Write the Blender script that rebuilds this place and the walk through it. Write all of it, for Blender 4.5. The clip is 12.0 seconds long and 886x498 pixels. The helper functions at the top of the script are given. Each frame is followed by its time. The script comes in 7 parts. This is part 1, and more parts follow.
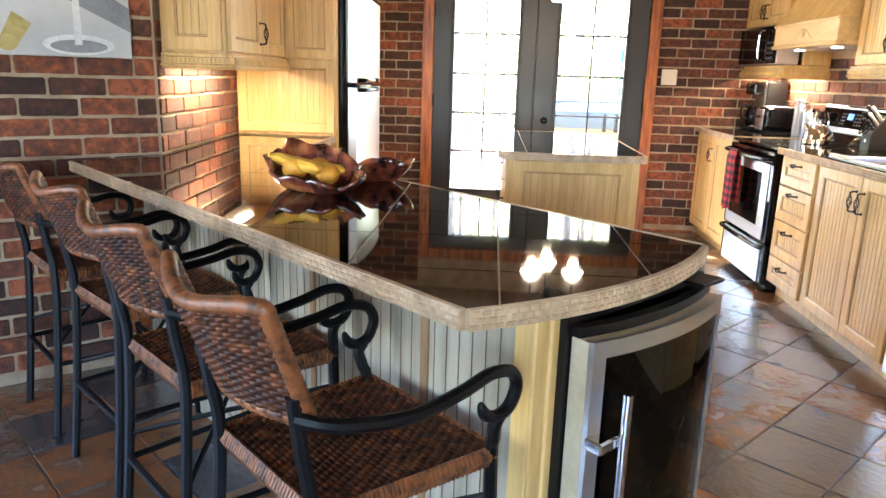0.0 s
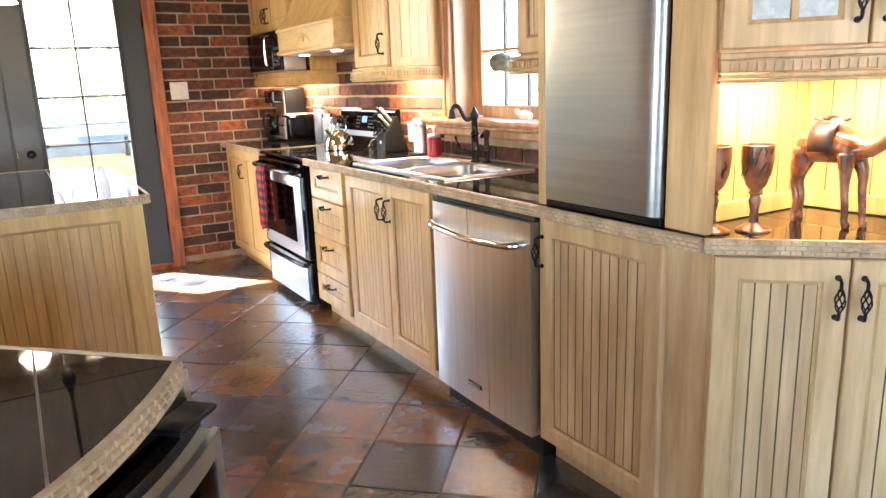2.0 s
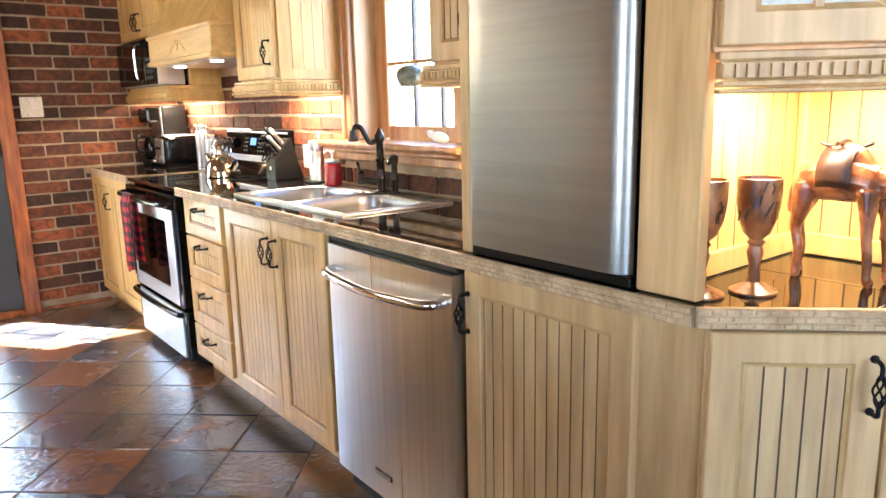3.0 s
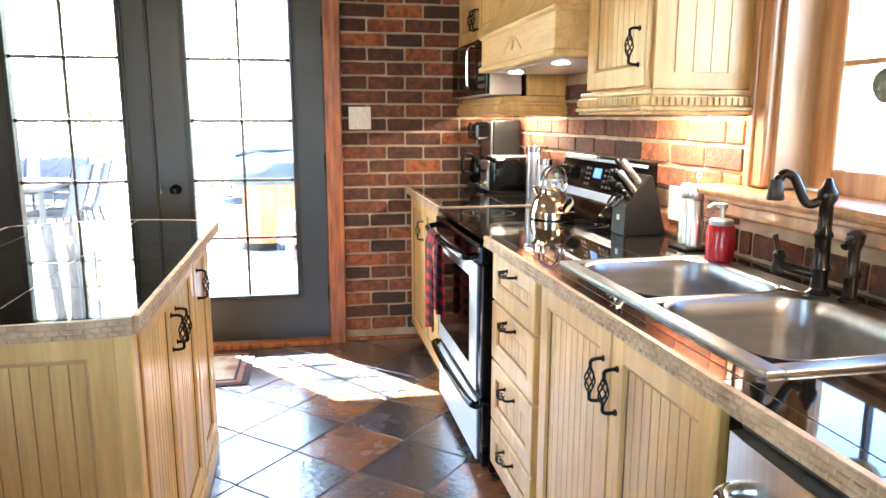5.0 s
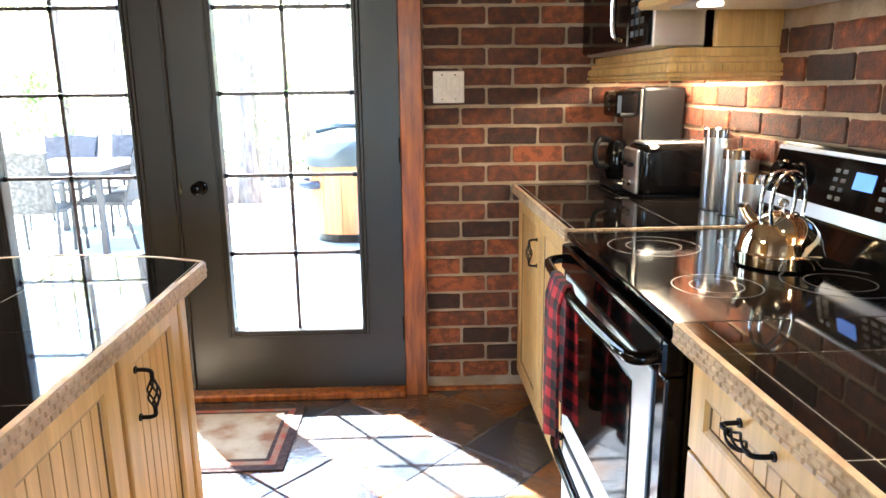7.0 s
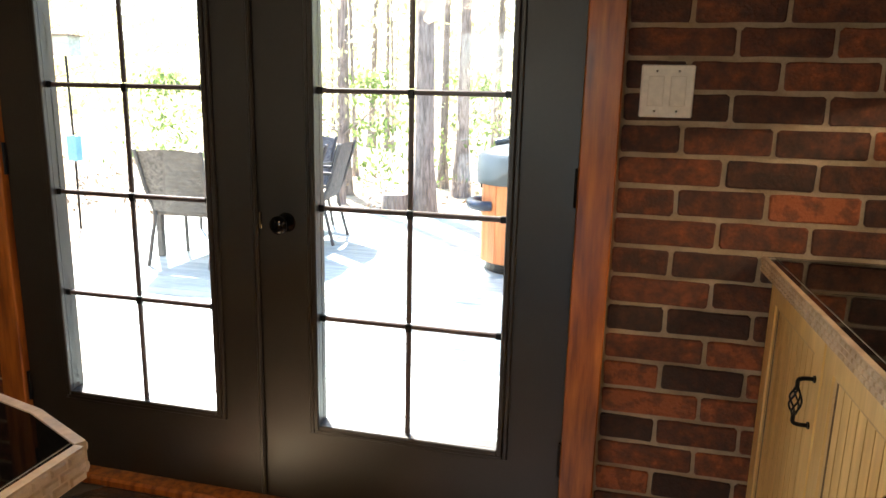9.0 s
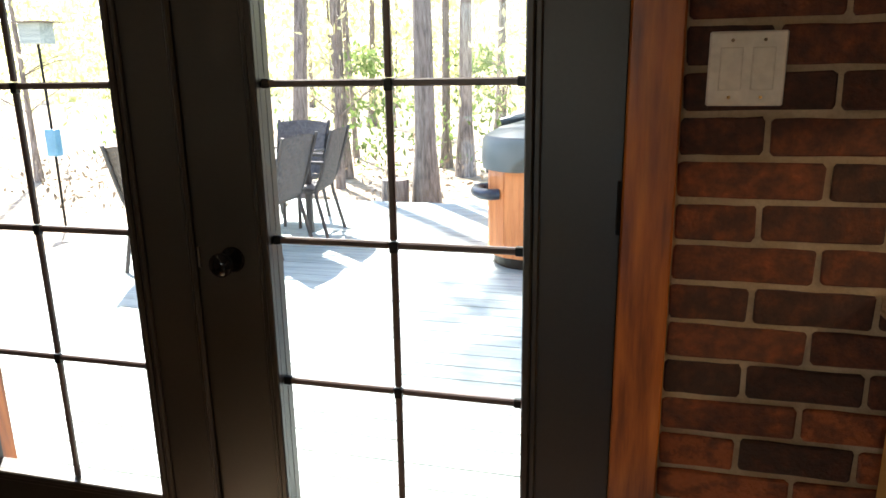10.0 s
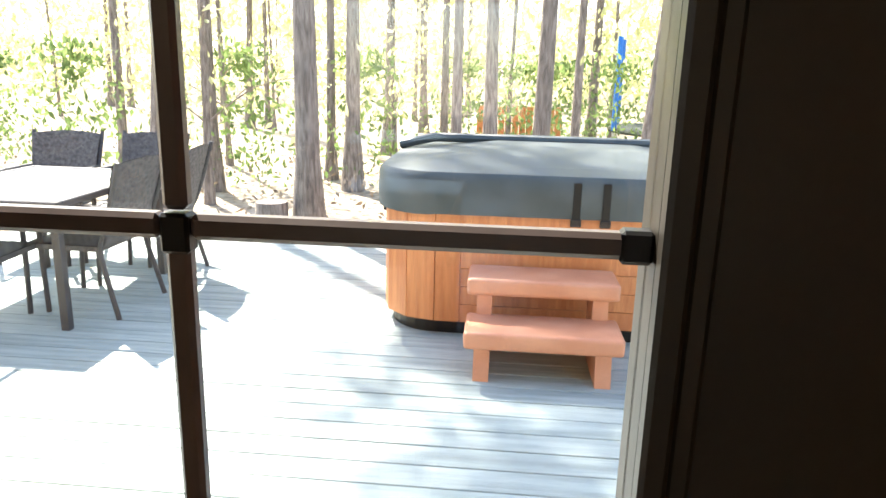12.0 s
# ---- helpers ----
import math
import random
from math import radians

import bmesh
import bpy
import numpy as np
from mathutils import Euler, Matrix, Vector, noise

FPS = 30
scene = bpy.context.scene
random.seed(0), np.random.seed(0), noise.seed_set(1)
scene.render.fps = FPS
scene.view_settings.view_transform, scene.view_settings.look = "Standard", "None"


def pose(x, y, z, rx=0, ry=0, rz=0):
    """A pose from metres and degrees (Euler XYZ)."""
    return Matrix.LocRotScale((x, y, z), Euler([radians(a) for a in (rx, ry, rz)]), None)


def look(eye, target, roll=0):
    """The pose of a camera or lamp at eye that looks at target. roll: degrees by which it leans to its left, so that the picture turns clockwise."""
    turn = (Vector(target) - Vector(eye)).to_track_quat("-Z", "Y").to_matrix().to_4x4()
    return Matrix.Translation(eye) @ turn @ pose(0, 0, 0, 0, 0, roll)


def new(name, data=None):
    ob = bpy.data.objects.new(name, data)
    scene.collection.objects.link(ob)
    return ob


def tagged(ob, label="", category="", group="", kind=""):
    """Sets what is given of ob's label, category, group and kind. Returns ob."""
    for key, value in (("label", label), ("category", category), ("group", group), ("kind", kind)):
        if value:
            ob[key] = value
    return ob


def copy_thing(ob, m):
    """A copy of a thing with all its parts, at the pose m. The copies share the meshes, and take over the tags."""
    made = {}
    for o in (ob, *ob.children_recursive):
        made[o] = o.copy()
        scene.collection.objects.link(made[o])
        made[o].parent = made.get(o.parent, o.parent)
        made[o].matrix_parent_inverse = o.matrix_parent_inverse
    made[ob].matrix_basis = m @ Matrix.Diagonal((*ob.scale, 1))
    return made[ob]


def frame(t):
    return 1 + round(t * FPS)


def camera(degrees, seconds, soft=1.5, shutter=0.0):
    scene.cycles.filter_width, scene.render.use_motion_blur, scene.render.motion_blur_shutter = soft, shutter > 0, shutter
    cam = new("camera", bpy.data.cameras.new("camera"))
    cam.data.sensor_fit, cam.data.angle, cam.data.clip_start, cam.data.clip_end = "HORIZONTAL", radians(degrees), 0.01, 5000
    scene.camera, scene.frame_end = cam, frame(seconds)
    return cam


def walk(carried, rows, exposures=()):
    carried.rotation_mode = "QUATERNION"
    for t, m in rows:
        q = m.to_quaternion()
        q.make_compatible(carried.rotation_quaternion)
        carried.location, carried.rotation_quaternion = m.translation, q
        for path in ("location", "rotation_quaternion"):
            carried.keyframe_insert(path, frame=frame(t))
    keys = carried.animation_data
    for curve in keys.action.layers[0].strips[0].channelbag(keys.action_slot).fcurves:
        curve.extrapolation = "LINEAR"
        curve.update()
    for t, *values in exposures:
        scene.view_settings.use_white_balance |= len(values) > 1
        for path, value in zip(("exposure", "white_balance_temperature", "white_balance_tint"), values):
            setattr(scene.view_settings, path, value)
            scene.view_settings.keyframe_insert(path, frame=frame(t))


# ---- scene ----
cam = camera(64.3, 12.0)

PATH = [
    (0, (0.425, 0.396, 1.276), (0.256, 2.33, 0.795), 1.7),
    (0.5, (0.483, 0.422, 1.28), (0.541, 2.367, 0.816), 1.4),
    (1, (0.561, 0.568, 1.296), (0.967, 2.476, 0.858), 1.1),
    (1.5, (0.647, 0.748, 1.295), (1.289, 2.589, 0.846), -0.1),
    (2, (0.754, 0.974, 1.298), (1.711, 2.669, 0.838), -2.1),
    (2.5, (0.861, 1.161, 1.264), (2.037, 2.718, 0.825), -1.1),
    (2.7, (0.937, 1.25, 1.265), (2.134, 2.798, 0.853), -0.9),
    (4.3, (1.387, 2.172, 1.299), (2.132, 3.987, 0.907), -1.9),
    (4.5, (1.406, 2.216, 1.323), (2.032, 4.08, 0.957), -0.9),
    (5, (1.478, 2.491, 1.306), (1.825, 4.427, 0.941), 0.1),
    (5.5, (1.51, 2.772, 1.305), (1.772, 4.715, 0.91), 0.1),
    (6, (1.567, 3.077, 1.286), (1.755, 5.007, 0.797), -0.6),
    (6.5, (1.601, 3.376, 1.3), (1.717, 5.307, 0.791), -0.6),
    (6.7, (1.602, 3.499, 1.308), (1.703, 5.444, 0.856), -0.8),
    (8.5, (1.651, 4.481, 1.298), (1.324, 6.402, 0.846), 2.1),
    (9, (1.63, 4.734, 1.287), (1.163, 6.631, 0.858), 1.3),
    (9.5, (1.592, 4.997, 1.351), (1.01, 6.85, 0.875), 0.8),
    (10, (1.532, 5.236, 1.317), (1.047, 7.111, 0.817), -0.9),
    (10.5, (1.474, 5.487, 1.308), (1.046, 7.37, 0.788), -0.2),
    (11, (1.42, 5.749, 1.329), (1.013, 7.657, 0.888), 0.8),
    (11.5, (1.351, 5.986, 1.362), (0.994, 7.891, 0.865), 0.6),
    (12, (1.269, 6.187, 1.382), (1.107, 8.118, 0.886), 1.5),
]
walk(cam, [(t, look(e, g, r)) for t, e, g, r in PATH], [(0, 4.95, 5760, 12), (1.5, 4.85, 5800, 12), (2.7, 4.75, 5780, 12), (4.4, 4.8, 5350, 6), (6.7, 4.52, 5350, 6), (8.3, 3.7, 6300, 10), (9.3, 2.87, 6450, 10), (11, 2.24, 6600, 9), (12, 2.35, 6750, 9)])

# ---- light ----
SUN_DIR = Vector((0.388, -0.505, -0.772)).normalized()
world = bpy.data.worlds.new("sky_world")
scene.world = world
world.use_nodes = True
wn = world.node_tree.nodes
sky = wn.new("ShaderNodeTexSky")
sky.sky_type = "NISHITA"
sky.sun_disc = False
sky.sun_elevation = radians(50)
sky.sun_rotation = math.atan2(-SUN_DIR.x, -SUN_DIR.y)
world.node_tree.links.new(sky.outputs[0], wn["Background"].inputs[0])
wn["Background"].inputs[1].default_value = 0.15
sun = new("sun", bpy.data.lights.new("sun", "SUN"))
sun.data.energy, sun.data.angle, sun.data.color = 5.0, radians(0.9), (1.0, 0.95, 0.87)
sun.matrix_world = Matrix.Translation((-8, 16, 14)) @ SUN_DIR.to_track_quat("-Z", "Y").to_matrix().to_4x4()


def lamp(name, m, sx, sy, watts, color):
    ob = new(name, bpy.data.lights.new(name, "AREA"))
    ob.data.shape, ob.data.size, ob.data.size_y, ob.data.energy, ob.data.color = "RECTANGLE", sx, sy, watts, color
    ob.matrix_world = m
    return ob


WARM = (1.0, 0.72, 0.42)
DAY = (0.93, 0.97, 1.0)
# added fill lamps in made-up openings of the unseen rear and side walls
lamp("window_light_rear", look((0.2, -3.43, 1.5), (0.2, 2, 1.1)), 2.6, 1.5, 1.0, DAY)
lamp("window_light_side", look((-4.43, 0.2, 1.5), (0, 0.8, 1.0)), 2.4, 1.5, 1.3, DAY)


# ---- materials ----
def mat(name, c1, c2, scale=6.0, rough=0.5, metal=0.0, bump=0.15, bscale=60.0, stretch=(1, 1, 1), rnd=0.0, rvar=0.12, coat=0.0, spec=0.5, c3=None, grain=(0.78, 1.2)):
    m = bpy.data.materials.new(name)
    m.use_nodes = True
    n, l = m.node_tree.nodes, m.node_tree.links
    b = n["Principled BSDF"]
    tc = n.new("ShaderNodeTexCoord")
    info = n.new("ShaderNodeObjectInfo")
    off = n.new("ShaderNodeVectorMath")
    off.operation = "MULTIPLY_ADD"
    l.new(info.outputs["Random"], off.inputs[0])
    off.inputs[1].default_value = (17.0, 31.0, 23.0)
    l.new(tc.outputs["Object"], off.inputs[2])
    mp = n.new("ShaderNodeMapping")
    mp.inputs["Scale"].default_value = stretch
    l.new(off.outputs[0], mp.inputs["Vector"])
    n1 = n.new("ShaderNodeTexNoise")
    n1.inputs["Scale"].default_value, n1.inputs["Detail"].default_value = scale, 5
    l.new(mp.outputs[0], n1.inputs["Vector"])
    n2 = n.new("ShaderNodeTexNoise")
    n2.inputs["Scale"].default_value, n2.inputs["Detail"].default_value = bscale, 4
    l.new(mp.outputs[0], n2.inputs["Vector"])
    ramp = n.new("ShaderNodeValToRGB")
    ramp.color_ramp.elements[0].position, ramp.color_ramp.elements[1].position = 0.36, 0.66
    ramp.color_ramp.elements[0].color, ramp.color_ramp.elements[1].color = (*c1, 1), (*c2, 1)
    if c3:
        e = ramp.color_ramp.elements.new(0.52)
        e.color = (*c3, 1)
    l.new(n1.outputs[0], ramp.inputs[0])
    fine = n.new("ShaderNodeMapRange")
    fine.inputs["To Min"].default_value, fine.inputs["To Max"].default_value = grain
    l.new(n2.outputs[0], fine.inputs["Value"])
    mul = n.new("ShaderNodeHueSaturation")
    l.new(ramp.outputs[0], mul.inputs["Color"])
    last = fine.outputs[0]
    if rnd:
        rr = n.new("ShaderNodeMapRange")
        rr.inputs["To Min"].default_value, rr.inputs["To Max"].default_value = 1 - rnd, 1 + rnd
        l.new(info.outputs["Random"], rr.inputs["Value"])
        mm = n.new("ShaderNodeMath")
        mm.operation = "MULTIPLY"
        l.new(fine.outputs[0], mm.inputs[0])
        l.new(rr.outputs[0], mm.inputs[1])
        last = mm.outputs[0]
    l.new(last, mul.inputs["Value"])
    l.new(mul.outputs[0], b.inputs["Base Color"])
    rv = n.new("ShaderNodeMapRange")
    rv.inputs["To Min"].default_value, rv.inputs["To Max"].default_value = max(0.02, rough - rvar), min(1, rough + rvar)
    l.new(n1.outputs[0], rv.inputs["Value"])
    l.new(rv.outputs[0], b.inputs["Roughness"])
    b.inputs["Metallic"].default_value = metal
    b.inputs["Coat Weight"].default_value = coat
    b.inputs["Coat Roughness"].default_value = 0.12
    b.inputs["Specular IOR Level"].default_value = spec
    if bump:
        bp = n.new("ShaderNodeBump")
        bp.inputs["Strength"].default_value, bp.inputs["Distance"].default_value = bump, 0.004
        l.new(n2.outputs[0], bp.inputs["Height"])
        l.new(bp.outputs[0], b.inputs["Normal"])
    return m


def piece_mat(name, stops, scale, rough, bump, bscale, mottle=0.5, rvar=0.15, spec=0.5, pick=1.0):
    """Colour chosen piece by piece from stops, with mottling inside each piece."""
    m = mat(name, (0.35, 0.35, 0.35), (1.0, 1.0, 1.0), scale=scale, rough=rough, bump=bump, bscale=bscale, rvar=rvar, spec=spec)
    n, l = m.node_tree.nodes, m.node_tree.links
    info = next(q for q in n if q.bl_idname == "ShaderNodeObjectInfo")
    ramp = n.new("ShaderNodeValToRGB")
    ramp.color_ramp.interpolation = "LINEAR"
    els = ramp.color_ramp.elements
    while len(els) < len(stops):
        els.new(0.5)
    for e, (p, c) in zip(els, stops):
        e.position, e.color = p, (*c, 1)
    noise1 = next(q for q in n if q.bl_idname == "ShaderNodeTexNoise")
    mx = n.new("ShaderNodeMath")
    mx.operation = "MULTIPLY_ADD"
    l.new(noise1.outputs[0], mx.inputs[0])
    mx.inputs[1].default_value = mottle
    sub = n.new("ShaderNodeMath")
    sub.operation = "MULTIPLY_ADD"
    l.new(info.outputs["Random"], sub.inputs[0])
    sub.inputs[1].default_value = pick
    sub.inputs[2].default_value = (1 - pick) * 0.5 - mottle * 0.5
    l.new(sub.outputs[0], mx.inputs[2])
    l.new(mx.outputs[0], ramp.inputs[0])
    hue = next(q for q in n if q.bl_idname == "ShaderNodeHueSaturation")
    l.new(ramp.outputs[0], hue.inputs["Color"])
    return m


def glass_mat(name, tint=(1, 1, 1), rough=0.0):
    m = bpy.data.materials.new(name)
    m.use_nodes = True
    n, l = m.node_tree.nodes, m.node_tree.links
    out = n["Material Output"]
    n.remove(n["Principled BSDF"])
    tr = n.new("ShaderNodeBsdfTransparent")
    tr.inputs[0].default_value = (*tint, 1)
    gl = n.new("ShaderNodeBsdfGlossy")
    gl.inputs["Roughness"].default_value = rough
    lw = n.new("ShaderNodeLayerWeight")
    lw.inputs[0].default_value = 0.5
    pw = n.new("ShaderNodeMath")
    pw.operation = "POWER"
    pw.inputs[1].default_value = 4.0
    l.new(lw.outputs["Facing"], pw.inputs[0])
    fr = n.new("ShaderNodeMath")
    fr.operation = "MULTIPLY_ADD"
    fr.inputs[1].default_value, fr.inputs[2].default_value = 0.7, 0.035
    l.new(pw.outputs[0], fr.inputs[0])
    mx = n.new("ShaderNodeMixShader")
    l.new(fr.outputs[0], mx.inputs[0])
    l.new(tr.outputs[0], mx.inputs[1])
    l.new(gl.outputs[0], mx.inputs[2])
    l.new(mx.outputs[0], out.inputs[0])
    return m


def glow_mat(name, color, strength):
    m = bpy.data.materials.new(name)
    m.use_nodes = True
    b = m.node_tree.nodes["Principled BSDF"]
    b.inputs["Base Color"].default_value = (*color, 1)
    b.inputs["Emission Color"].default_value = (*color, 1)
    b.inputs["Emission Strength"].default_value = strength
    return m


MAPLE = mat("maple", (0.59, 0.362, 0.112), (0.75, 0.498, 0.180), scale=3, rough=0.38, bump=0.06, bscale=14, stretch=(7, 7, 0.7), rnd=0.06, coat=0.15)
MAPLE_H = mat("maple_rail", (0.59, 0.37, 0.13), (0.74, 0.50, 0.205), scale=3, rough=0.38, bump=0.06, bscale=14, stretch=(0.8, 7, 7), rnd=0.05, coat=0.15)
GLAZED = mat("glazed_maple", (0.50, 0.315, 0.14), (0.69, 0.475, 0.235), scale=3, rough=0.42, bump=0.08, bscale=14, stretch=(6, 6, 0.6), rnd=0.06, coat=0.1)
# bar base glaze, greyed to carry the cool daylight in its colour
COOL_LIT_GLAZE = mat("cool_lit_glazed_maple", (0.30, 0.255, 0.18), (0.47, 0.41, 0.305), scale=3, rough=0.45, bump=0.08, bscale=14, stretch=(6, 6, 0.6), rnd=0.06, coat=0.1)
BROWN_GLAZE = mat("brown_glazed_maple", (0.22, 0.12, 0.05), (0.36, 0.22, 0.10), scale=3, rough=0.45, bump=0.08, bscale=14, stretch=(6, 6, 0.6))
BEAD_LINE = mat("light_glaze_and_shade", (0.46, 0.285, 0.10), (0.56, 0.365, 0.14), rough=0.5)
GROOVE = mat("dark_glaze", (0.12, 0.076, 0.036), (0.20, 0.13, 0.065), rough=0.6)
PINE = mat("orange_pine", (0.19, 0.046, 0.006), (0.48, 0.145, 0.020), scale=5, rough=0.40, bump=0.15, bscale=22, stretch=(8, 8, 0.8), rnd=0.08, coat=0.10, c3=(0.37, 0.102, 0.013))
PINE_W = mat("honey_pine", (0.42, 0.19, 0.062), (0.64, 0.36, 0.145), scale=4, rough=0.35, bump=0.08, bscale=18, stretch=(6, 6, 0.5), rnd=0.08, coat=0.2, c3=(0.54, 0.27, 0.10))
PINE_L = mat("pale_pine", (0.55, 0.36, 0.17), (0.68, 0.47, 0.25), scale=4, rough=0.4, bump=0.06, bscale=18, stretch=(6, 6, 0.6), coat=0.2)
TRIM = mat("carved_edge", (0.38, 0.26, 0.145), (0.60, 0.44, 0.27), scale=20, rough=0.5, bump=0.2, bscale=120, rnd=0.1)
BRICK = piece_mat("brick", [(0.0, (0.042, 0.021, 0.015)), (0.35, (0.082, 0.033, 0.021)), (0.62, (0.145, 0.048, 0.025)), (0.85, (0.235, 0.070, 0.030)), (1.0, (0.36, 0.105, 0.040))], 30, 0.85, 1.0, 120, mottle=1.55, pick=0.95)
MORTAR = mat("mortar", (0.35, 0.255, 0.155), (0.50, 0.39, 0.265), scale=9, rough=0.95, bump=0.6, bscale=150)
SLATE = piece_mat("slate", [(0.0, (0.030, 0.035, 0.045)), (0.2, (0.060, 0.060, 0.068)), (0.38, (0.105, 0.070, 0.048)), (0.56, (0.27, 0.105, 0.036)), (0.74, (0.17, 0.095, 0.050)), (1.0, (0.070, 0.073, 0.082))], 5.5, 0.24, 1.0, 42, mottle=1.0, rvar=0.14)
SLATE.node_tree.nodes["Principled BSDF"].inputs["Coat Weight"].default_value = 1.0
SLATE.node_tree.nodes["Principled BSDF"].inputs["Coat IOR"].default_value = 1.6
SLATE.node_tree.nodes["Principled BSDF"].inputs["Coat Roughness"].default_value = 0.23
SLATE.node_tree.links.new(SLATE.node_tree.nodes["Bump"].outputs[0], SLATE.node_tree.nodes["Principled BSDF"].inputs["Coat Normal"])
SLATE.node_tree.nodes["Bump"].inputs["Distance"].default_value = 0.0020
GROUT = mat("grout", (0.050, 0.042, 0.035), (0.085, 0.072, 0.060), rough=0.9, bump=0.4, bscale=140)
BLACK_TILE = mat("black_glazed_tile", (0.004, 0.0036, 0.0036), (0.008, 0.0065, 0.006), scale=3, rough=0.035, bump=0.012, bscale=9, rvar=0.015, rnd=0.1)
TILE_GROUT = mat("pale_grout", (0.55, 0.49, 0.40), (0.66, 0.60, 0.50), rough=0.9, bump=0.3)
STEEL = mat("brushed_steel", (0.63, 0.655, 0.68), (0.66, 0.68, 0.70), scale=5, rough=0.36, metal=1.0, grain=(0.98, 1.02), bump=0.003, bscale=60, stretch=(0.3, 0.3, 12), rvar=0.025)
FRIDGE_STEEL = mat("satin_fridge_steel", (0.32, 0.34, 0.35), (0.36, 0.375, 0.385), scale=5, rough=0.34, metal=1.0, grain=(0.96, 1.04), bump=0.0, bscale=60, stretch=(0.3, 0.3, 12), rvar=0.015)
STEEL_V = mat("brushed_steel_upright", (0.64, 0.65, 0.66), (0.74, 0.74, 0.74), scale=5, rough=0.30, metal=1.0, grain=(0.95, 1.05), bump=0.008, bscale=60, stretch=(12, 12, 0.3), rvar=0.06)
CHROME = mat("chrome", (0.75, 0.74, 0.72), (0.8, 0.79, 0.77), rough=0.07, metal=1.0, bump=0, rvar=0.03)
BLACK_GLOSS = mat("black_enamel", (0.0022, 0.0022, 0.0025), (0.0035, 0.0035, 0.004), spec=0.25, rough=0.08, bump=0.01, rvar=0.05)
BLACK_MATT = mat("black_plastic", (0.003, 0.003, 0.0035), (0.006, 0.006, 0.0065), rough=0.38, bump=0.1, bscale=200, spec=0.3)
IRON = mat("black_iron", (0.003, 0.003, 0.004), (0.007, 0.007, 0.008), scale=20, rough=0.42, metal=0.0, spec=0.2, bump=0.15, bscale=150)
DOOR_PAINT = mat("charcoal_paint", (0.0195, 0.0158, 0.0112), (0.026, 0.0212, 0.0155), scale=3, rough=0.40, bump=0.05, bscale=120)
MUNTIN = mat("bronze_bar", (0.06, 0.042, 0.038), (0.09, 0.066, 0.060), rough=0.35, bump=0.05)
RATTAN = mat("rattan", (0.018, 0.006, 0.003), (0.15, 0.046, 0.013), scale=34, rough=0.48, bump=0.25, bscale=150, coat=0.0, spec=0.18, c3=(0.055, 0.017, 0.007))
RATTAN_RIM = mat("rattan_wrap", (0.05, 0.016, 0.006), (0.24, 0.085, 0.026), scale=40, rough=0.45, bump=0.2, bscale=120, spec=0.4, c3=(0.19, 0.066, 0.020))
WHITE = mat("white_plastic", (0.75, 0.70, 0.61), (0.79, 0.74, 0.66), rough=0.4, bump=0.02)
PLASTER = mat("plaster", (0.62, 0.56, 0.47), (0.68, 0.62, 0.53), rough=0.9, bump=0.2, bscale=70)
CREAM = mat("cream_door_liner", (0.50, 0.43, 0.28), (0.58, 0.50, 0.34), rough=0.5, bump=0.03)
# kettle steel; gold tint stands in for reflected warm cabinets and brick
GOLD_TINT_STEEL = mat("steel_tinted_by_reflection", (0.76, 0.64, 0.44), (0.82, 0.70, 0.50), rough=0.08, metal=1.0, bump=0, rvar=0.03)
CEIL = mat("stained_ceiling_board", (0.17, 0.105, 0.058), (0.27, 0.18, 0.10), scale=3, rough=0.6, bump=0.1, bscale=20, stretch=(8, 0.6, 8))
GLASS = glass_mat("clear_glass")
SMOKE = glass_mat("smoked_glass", (0.06, 0.055, 0.05))
BULB = glow_mat("frosted_lamp_glass", (1.0, 0.80, 0.55), 1.6)


# ---- building helpers ----
def box(bm, x0, x1, y0, y1, z0, z1, bevel=0.0, seg=1):
    r = bmesh.ops.create_cube(bm, size=1.0)
    vs = r["verts"]
    for v in vs:
        v.co = Vector(((x0 + x1) / 2 + v.co.x * (x1 - x0), (y0 + y1) / 2 + v.co.y * (y1 - y0), (z0 + z1) / 2 + v.co.z * (z1 - z0)))
    if bevel:
        es = list({e for v in vs for e in v.link_edges})
        bmesh.ops.bevel(bm, geom=es, offset=bevel, segments=seg, profile=0.6, affect="EDGES")
    return vs


def prism(bm, poly, z0, z1):
    """A closed upright prism on the outline poly (x, y)."""
    lo = [bm.verts.new((x, y, z0)) for x, y in poly]
    hi = [bm.verts.new((x, y, z1)) for x, y in poly]
    k = len(poly)
    for i in range(k):
        j = (i + 1) % k
        bm.faces.new((lo[i], lo[j], hi[j], hi[i]))
    bm.faces.new(lo[::-1])
    bm.faces.new(hi)
    return lo + hi


def tube(bm, pts, r, n=8, closed=False):
    pts = [Vector(p) for p in pts]
    rad = r if isinstance(r, (list, tuple)) else [r] * len(pts)
    k = len(pts)
    rings, up = [], None
    for i, p in enumerate(pts):
        a = pts[i - 1] if (i or closed) else p
        b = pts[(i + 1) % k] if (i < k - 1 or closed) else p
        d = (b - a).normalized()
        if up is None:
            up = Vector((0, 0, 1)) if abs(d.z) < 0.9 else Vector((1, 0, 0))
        s = d.cross(up).normalized()
        up = s.cross(d).normalized()
        rings.append([bm.verts.new(p + (s * math.cos(q) + up * math.sin(q)) * rad[i]) for q in [2 * math.pi * j / n for j in range(n)]])
    for i in range(k if closed else k - 1):
        a, b = rings[i], rings[(i + 1) % k]
        for j in range(n):
            bm.faces.new((a[j], a[(j + 1) % n], b[(j + 1) % n], b[j]))
    if not closed:
        bm.faces.new(rings[0][::-1])
        bm.faces.new(rings[-1])


